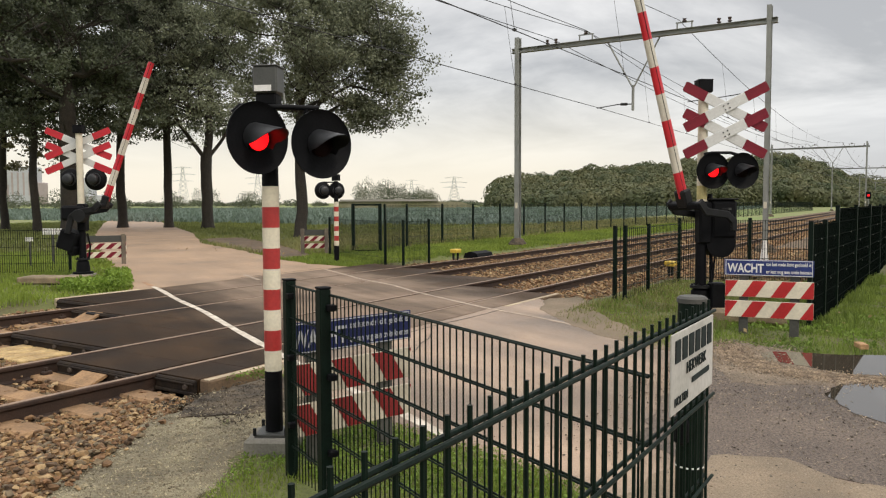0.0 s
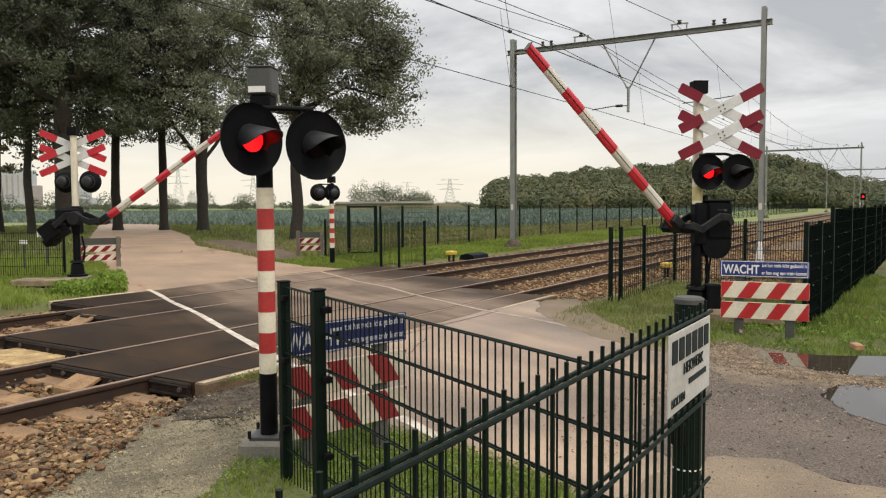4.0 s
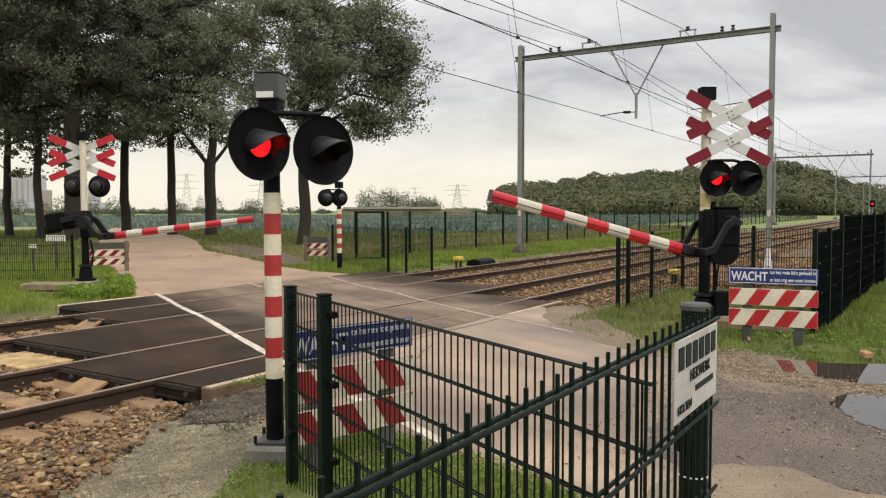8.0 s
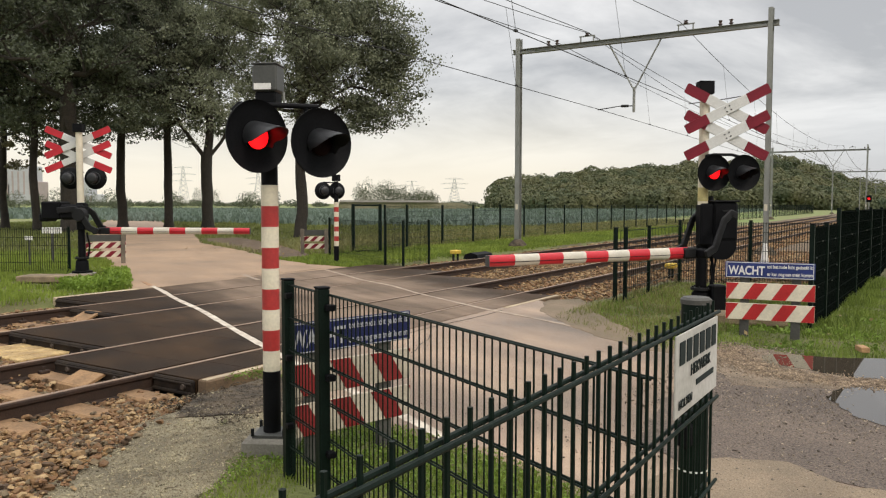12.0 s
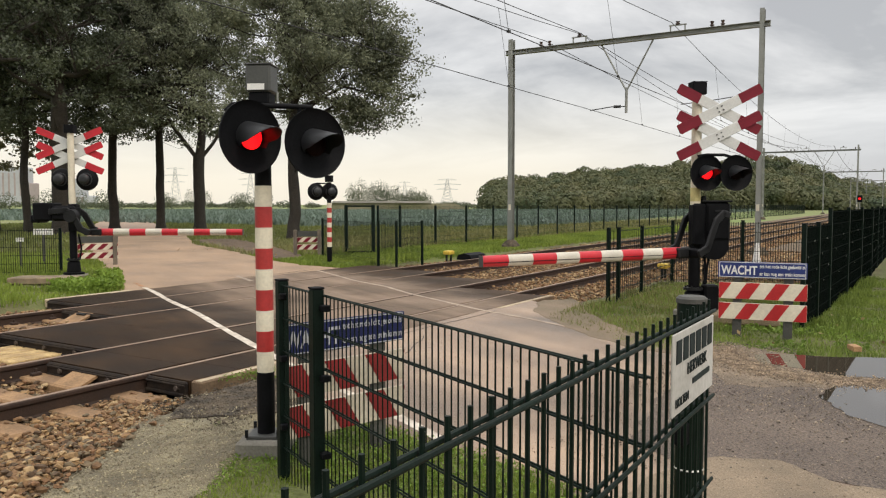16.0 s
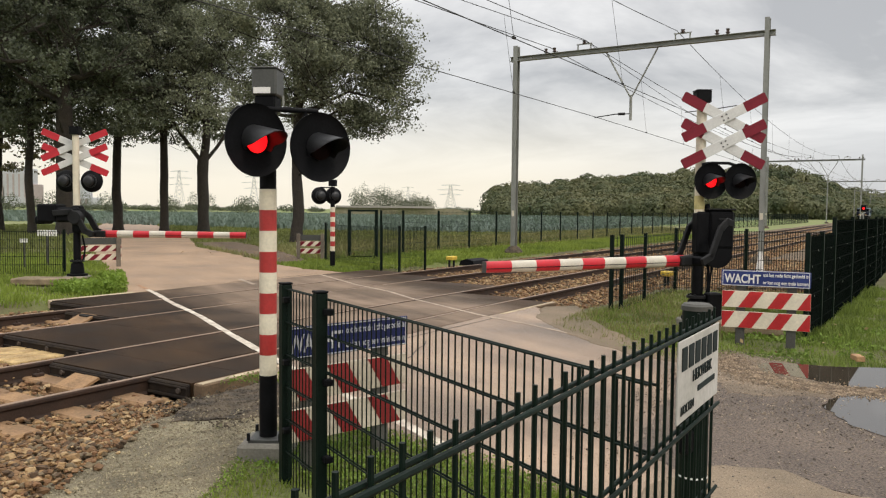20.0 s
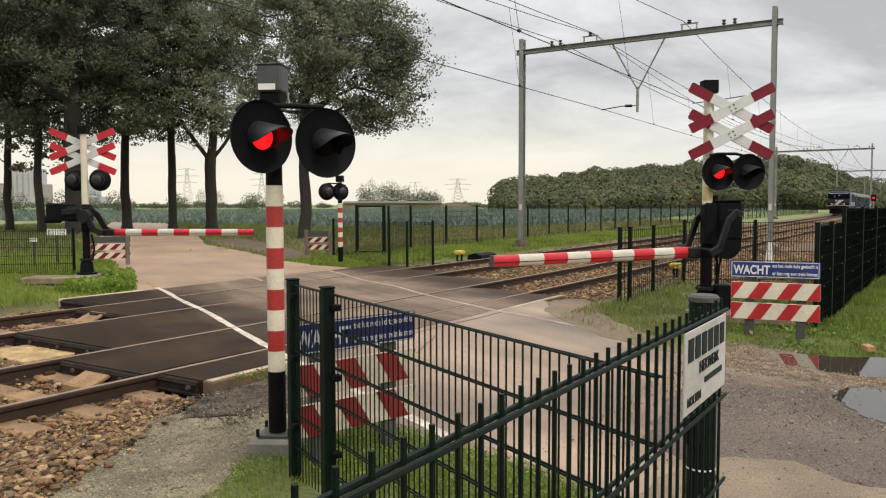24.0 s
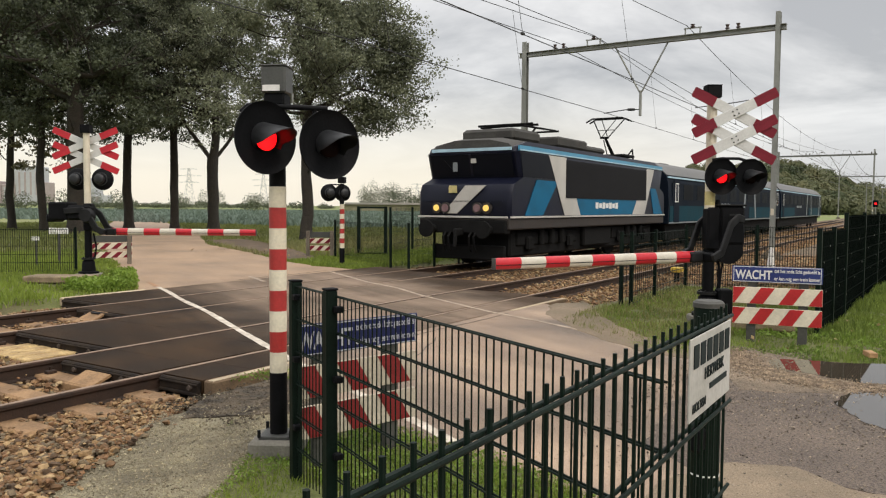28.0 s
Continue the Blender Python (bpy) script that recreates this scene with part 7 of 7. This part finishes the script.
# ---- distance ----
def far_woods():
    rng = np.random.default_rng(21)
    c, s, face = [], [], []
    prof = [(14, 6.5), (17, 8.9), (33, 10.6), (44, 11.8), (55, 12.9), (75, 14.2), (98, 15.2), (106, 14.6), (111, 12.6), (118, 9.4), (130, 7.6), (190, 7)]
    xs, hs = [p[0] for p in prof], [p[1] for p in prof]
    for row in range(8):
        far = 225 + 9.5 * row
        n = 76
        for k in range(n):
            a = 16 + (185 - 16) * (k + rng.uniform(0, 1)) / n
            h = np.interp(a, xs, hs) * (0.45 + 0.077 * row) * (far / 225) * rng.uniform(0.90, 1.06)
            o = spot(far + rng.uniform(-4, 4), a * far / 225)
            r = rng.uniform(2.6, 5.6)
            m = 760
            u = rng.normal(size=(m, 3)); u /= np.linalg.norm(u, axis=1)[:, None]
            u = u[u[:, 2] > -0.45]
            lump = 1 + 0.10 * np.sin(u[:, :1] * 5 + row) * np.cos(u[:, 1:2] * 6 + k)
            q = u * lump * rng.uniform(0.90, 1.01, (len(u), 1)) * np.array([r, r, r * 0.85]) + np.array([o.x, o.y, h - 0.85 * r])
            u, q = u[q[:, 2] > 0], q[q[:, 2] > 0]
            c.append(q); s.append(rng.uniform(0.28, 0.52, len(q))); face.append(u)
            m = 60
            q = np.stack([o.x + rng.uniform(-r, r, m), o.y + rng.uniform(-r, r, m), rng.uniform(0, max(h - r, 1), m)], 1)
            c.append(q); s.append(rng.uniform(0.3, 0.6, m)); face.append(np.array([-0.84, -0.54, 0.0]) + rng.normal(0, 0.3, (m, 3)))
    c, s, face = np.concatenate(c), np.concatenate(s), np.concatenate(face)
    stuff("woodland", quads("woodland", c, s, M["wood_leaf"], rng, slim=0.75, face=face, loose=0.35), "dense green woodland on a low rise beyond the field", "woodland")
    hill = Shape()
    ring0 = [spot(222, a * 0.99) for a in range(14, 215, 20)]
    ring1 = [spot(300, a * 1.33) for a in range(14, 215, 20)]
    n = len(ring0)
    vs = [(p.x, p.y, -0.1) for p in ring0] + [(p.x, p.y, 7.0) for p in ring1] + [(p.x * 1.1, p.y * 1.1, -0.1) for p in ring1]
    hill.add(vs, [(i, i + 1, n + i + 1, n + i) for i in range(n - 1)] + [(n + i, n + i + 1, 2 * n + i + 1, 2 * n + i) for i in range(n - 1)])
    tagged(new("hillside", hill.mesh("hillside", M["soil"])), "dark wooded slope under the trees", "hill", "", "structure")


far_woods()


def far_bushes():
    rng = np.random.default_rng(31)
    c, s, face = [], [], []

    def clump(o, h, r, m):
        u = rng.normal(size=(m, 3)); u /= np.linalg.norm(u, axis=1)[:, None]
        q = u * rng.uniform(0.5, 1.05, (m, 1)) * np.array([r, r, h * 0.5]) + np.array([o.x, o.y, h * 0.52])
        c.append(q[q[:, 2] > 0]); face.append(u[q[:, 2] > 0]); s.append(rng.uniform(0.05, 0.10, len(c[-1])) * r)

    for k in range(110):
        far = rng.uniform(330, 420)
        a = rng.uniform(-0.60, 0.06) * far
        clump(spot(far, a), rng.uniform(1.4, 3.6), rng.uniform(2, 5.0), 240)
    for k in range(26):
        far = 300
        a = -33 + 31 * (k / 26)
        h = 12.8 - 0.45 * abs(k - 8) if k < 16 else 8.4 - 0.25 * abs(k - 20)
        clump(spot(far + rng.uniform(-8, 8), a), h * rng.uniform(0.72, 1.05), rng.uniform(1.9, 3.2), 460)
    for k in range(19):
        far = rng.uniform(150, 220)
        clump(spot(far, rng.uniform(-0.58, -0.22) * far), rng.uniform(2.4, 6.0), rng.uniform(1.4, 2.6), 420)
    c2, s2, f2 = np.concatenate(c), np.concatenate(s), np.concatenate(face)
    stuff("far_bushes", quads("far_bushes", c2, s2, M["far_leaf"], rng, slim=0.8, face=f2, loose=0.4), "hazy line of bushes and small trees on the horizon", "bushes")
    # low pale embankment wall
    w = thing("embankment", spot(205, 0) and Matrix.Translation(spot(205, -16)) @ pose(0, 0, 0, 0, 0, -57.6), "long low pale earth bank with a straight top", "embankment", "", "structure")
    part("bank", Shape().rings([[Vector((x, y, z_)) for x, z_ in ((-12, 0), (-11, 2.3), (21, 1.9), (27, 0))] for y in (0, 10)]), M["bank_earth"], w)
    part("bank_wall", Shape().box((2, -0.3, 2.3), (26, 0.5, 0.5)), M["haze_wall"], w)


far_bushes()


def power_plant():
    p = thing("power_plant", Matrix.Translation(spot(1100, -594)) @ pose(0, 0, 0, 0, 0, -57.6), "hazy grey power station block on the horizon", "building")
    for x, w, h, mat in ((0, 40, 54, "plant_grey"), (-22, 22, 29, "plant_brick"), (-52, 36, 33, "plant_brick"), (22, 12, 32, "plant_brick"), (95, 6, 38, "plant_grey"), (100, 22, 14, "plant_grey")):
        blk = part("block", Shape().box((x, 0, h / 2), (w, 30, h), bevel=1.0), M[mat], p)
        for k in range(int(w // 8)):
            part("window_strip", Shape().box((x - w / 2 + 5 + 8 * k, -15.2, h * 0.55), (2.5, 0.5, h * 0.6)), M["plant_grey" if mat == "plant_brick" else "plant_brick"], blk)


power_plant()


def pylon(far, across, h):
    p = thing("power_pylon", Matrix.Translation(spot(far, across)) @ pose(0, 0, 0, 0, 0, -50), "pale lattice electricity pylon on the horizon", "pylon", "pylons on the horizon")
    s, r = Shape(), 0.14
    w = lambda z_: 4.0 * (1 - z_ / h) ** 1.3 + 0.7
    zs = [h * k / 9 for k in range(10)]
    for a, b in zip(zs, zs[1:]):
        for sx, sy in ((1, 1), (1, -1), (-1, 1), (-1, -1)):
            s.tube([(sx * w(a), sy * w(a), a), (sx * w(b), sy * w(b), b)], r, 4)
        for sy in (1, -1):
            s.tube([(w(a), sy * w(a), a), (-w(b), sy * w(b), b)], r * 0.7, 4)
            s.tube([(-w(a), sy * w(a), a), (w(b), sy * w(b), b)], r * 0.7, 4)
    part("lattice", s, M["pylon"], p)
    for zz, ln in ((h * 0.97, 7), (h * 0.80, 10), (h * 0.63, 8)):
        part("cross_arm", Shape().tube([(-ln, 0, zz), (0, 0, zz + 1.0), (ln, 0, zz)], r, 4).tube([(-ln, 0, zz), (ln, 0, zz)], r, 4), M["pylon"], p)


pylon(620, -207, 31)
pylon(640, -152, 28)
pylon(560, 9, 20)
pylon(900, -35, 28)


# ---- field and grass ----
def vegetation():
    rng = np.random.default_rng(41)

    def inside(p, poly):
        x, y = p.T
        ok = np.zeros(len(p), bool)
        for (ax, ay), (bx, by) in zip(poly, poly[1:] + poly[:1]):
            cond = (ay > y) != (by > y)
            ok ^= cond & (x < (bx - ax) * (y - ay) / ((by - ay) if by != ay else 1e-9) + ax)
        return ok

    roads = [ROAD_NEAR, ROAD_FAR]
    bare = [[(17.2, 10.2), (18.6, 12.4), (21.5, 17.8), (24.5, 22.6), (26.5, 22.2), (23.2, 16.6), (20.2, 12.4), (18.3, 10.0)],
            [(1.2, -5.6), (2.6, -4.9), (3.7, -4.85), (4.7, -5.15), (5.3, -5.6), (4.7, -7.6), (3, -9.5), (-1, -11), (-1.5, -8)],
            [(0.6, -3.0), (2.39, -1.95), (4.36, -1.15), (5.7, -0.7), (5.2, -1.75), (4.4, -2.4), (3.6, -2.6), (2.9, -2.98), (2.2, -3.6), (1.4, -4.4), (0.2, -4.2)],
            [(7.35, -4.95), (9.0, -4.3), (9.1, -4.9), (9.55, -6.0), (9.7, -7.6), (8.4, -7.7)]]

    def open_ground(p):
        ok = (p[:, 1] < -1.75) | (p[:, 1] > 6.6)
        ok &= ~((p[:, 1] > -5.25) & (p[:, 1] < 0) & (p[:, 0] > 16.5 + np.clip(-1.95 - p[:, 1], 0, 4) * 0.5))
        for poly in roads + bare:
            ok &= ~inside(p, poly)
        return ok

    def patch(name, label, box, n, h, w, mat, category="grass", edge=None):
        p = np.stack([rng.uniform(box[0], box[1], n), rng.uniform(box[2], box[3], n)], 1)
        p = p[open_ground(p)]
        p = p[~((np.abs(p[:, 0] - 9.42) < 0.75) & (np.abs(p[:, 1] - 9.30) < 0.8))]
        if edge is not None:
            p = p[edge(p)]
        lumps = np.array([noise.noise((x * 0.9, y * 0.9, 3.0)) for x, y in p])
        hh = h * (0.75 + 0.6 * lumps) * rng.uniform(0.5, 1.25, len(p))
        hh = np.clip(hh, h * 0.2, None)
        stuff(name, blades(name, p, height(p[:, 0], p[:, 1]) - 0.01, hh, w * rng.uniform(0.6, 1.3, len(p)), M[mat], rng), label, category)

    patch("grass", "short fresh grass beside the fence", (0.3, 5.0, -6.6, -1.6), 60000, 0.062, 0.008, "grass")
    patch("grass", "rough grass beside the warning board and fence", (8.6, 20, -9, -1.7), 120000, 0.085, 0.009, "verge_grass")
    patch("grass", "longer tufts along the foot of the fence", (10.5, 20, -6.2, -4.6), 12000, 0.17, 0.010, "verge_grass", edge=lambda p: np.abs(p[:, 1] + 5.3) < 0.35)
    patch("dry_grass", "pale dry grass in the trackside verge", (9.5, 22, -4.2, -1.5), 9000, 0.16, 0.014, "dry_grass")
    patch("grass", "rough grass around the barrier", (2, 16, 6.5, 20), 60000, 0.16, 0.025, "grass")
    patch("grass", "mown green verge before the field fence", (15, 60, 6.6, 12.5), 90000, 0.13, 0.04, "grass")
    patch("dry_grass", "pale unmown grass along the field fence", (17, 80, 10.2, 18), 30000, 0.27, 0.045, "dry_grass")
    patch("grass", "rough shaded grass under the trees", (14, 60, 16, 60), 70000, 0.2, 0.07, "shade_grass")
    # broad weeds near the barrier and the boards
    for box, n, s in (((8.6, 12.6, 6.9, 9.4), 22000, 0.036), ((9.0, 13.5, -7.5, -3.2), 15000, 0.019), ((9.2, 12.6, -7.0, -3.6), 1600, 0.032), ((1.6, 5.0, -5.4, -2.2), 30000, 0.0125), ((2.4, 5.0, -4.6, -2.4), 1500, 0.018), ((4.5, 5.7, -1.25, -0.78), 700, 0.016)):
        p = np.stack([rng.uniform(box[0], box[1], n), rng.uniform(box[2], box[3], n)], 1)
        p = p[open_ground(p) | (n == 700)]
        p = p[~((np.abs(p[:, 0] - 9.35) < 0.95) & (np.abs(p[:, 1] - 9.15) < 1.0))]
        p = p[np.array([noise.noise((x * 1.4 + 9, y * 1.4, 1.0)) > (-0.15 if s < 0.015 else 0.02 if s < 0.035 else -0.12) for x, y in p])]
        z_ = (height(p[:, 0], p[:, 1]) if n != 700 else -0.02) + rng.uniform(0.0, 0.24 if s > 0.035 else 0.10 if s > 0.03 else 0.05, len(p))
        stuff("weeds", quads("weeds", np.concatenate([p, z_[:, None]], 1), rng.uniform(0.6, 1.3, len(p)) * s, M["weed" if s > 0.035 else "clover"], rng, up=(0, 0, 0.6)), "low broad-leaved weeds", "weeds")
    # fallen leaves
    for n, box in ((34, (9.2, 13.0, -7.5, -3.4)), (14, (2.2, 4.6, -4.8, -3.2)), (90, (18.4, 23.0, 10.4, 17.0))):
        p = np.stack([rng.uniform(box[0], box[1], n), rng.uniform(box[2], box[3], n), np.full(n, 0.04 if n == 34 else 0.02)], 1)
        stuff("fallen_leaves", quads("fallen_leaves", p, rng.uniform(0.02, 0.042, n) * {34: 1.0, 14: 0.4, 90: 1.6}[n], M["fallen_leaf"], rng, lean=0.4, up=(0.6, 0.5, 0)), "scattered dry brown leaves", "leaves")
    # crop field in rows
    n = 90000
    far = 40 + 190 * rng.uniform(0, 1, n) ** 1.8
    a = rng.uniform(-0.62, 0.52, n) * far
    base = np.array([(0.844, 0.536), (0.536, -0.844)])
    p = np.array([0.0, -6.45]) + far[:, None] * base[0] + a[:, None] * base[1]
    row = np.round(p[:, 1] / 0.75) * 0.75
    p[:, 1] = row + rng.normal(0, 0.12, n)
    keep = (p[:, 1] > 15 + 0.07 * p[:, 0]) & (far > 58) & ~((p[:, 0] < 45) & (p[:, 1] > 34))
    p, far = p[keep], far[keep]
    hh = rng.uniform(0.25, 0.7, len(p))
    stuff("crop_field", blades("crop_field", p, np.full(len(p), -0.05), hh, 0.10 + 0.0012 * far, M["crop"], rng, 0.5), "blue-green leek crop standing in rows", "crop field")


vegetation()


# ---- what moves ----
def lit(t):
    """Whether the first lamp of each pair is lit."""
    return (t - 0.18) % 0.6652 > 0.27


def motions():
    dt = 1 / 30
    n = int(28 * 30)
    for first, (ob, on, off) in BLINK:
        rows = []
        was = lit(0.0) == first
        rows.append((0.0, on if was else off))
        for k in range(1, n + 1):
            now = lit(k * dt) == first
            if now != was:
                rows.append(((k - 1) * dt, on if was else off))
                rows.append((k * dt, on if now else off))
                was = now
        rows.append((28.0, on if was else off))
        clean = []
        for r in rows:
            if not clean or r[0] - clean[-1][0] > 0.5 * dt:
                clean.append(r)
        walk(ob, clean)
    swing_r = [(0, 71.3), (1, 63.3), (2, 55.3), (3, 48.3), (4, 40.8), (5, 33.6), (6, 26.6), (7, 19.7), (8, 12.9), (9, 6.2), (9.6, 2), (10.1, 0), (12, 0), (20, 0), (28, 0)]
    swing_l = [(0, 70.1), (1, 61), (2, 52.3), (3, 44.0), (4, 35.5), (5, 27), (6, 19.1), (7, 12.6), (8, 6.6), (8.6, 2.8), (9.2, 0), (12, 0), (20, 0), (28, 0)]
    walk(boom_r, [(t, pose(0.0, -0.135, 1.396, 0, -a, 152)) for t, a in swing_r])
    walk(boom_l, [(t, pose(0.042, -0.031, 1.396, 0, -a, -58.4)) for t, a in swing_l])
    speed, end = 27.0, 17.3
    for ob, back in ((loco, 0.45), (coach_a, 14.4), (coach_b, 41.1)):
        rows = []
        for t in (0, 7, 14, 21, 24, 25, 25.5, 26, 26.3, 26.6, 27, 27.5, 28):
            x = end + back + speed * (28 - t)
            y0, y1 = float(bend(x)), float(bend(x + 15))
            rows.append((t, pose(x, 4.38 + y0, 0, 0, 0, math.degrees(math.atan2(y1 - y0, 15)))))
        walk(ob, rows)


motions()
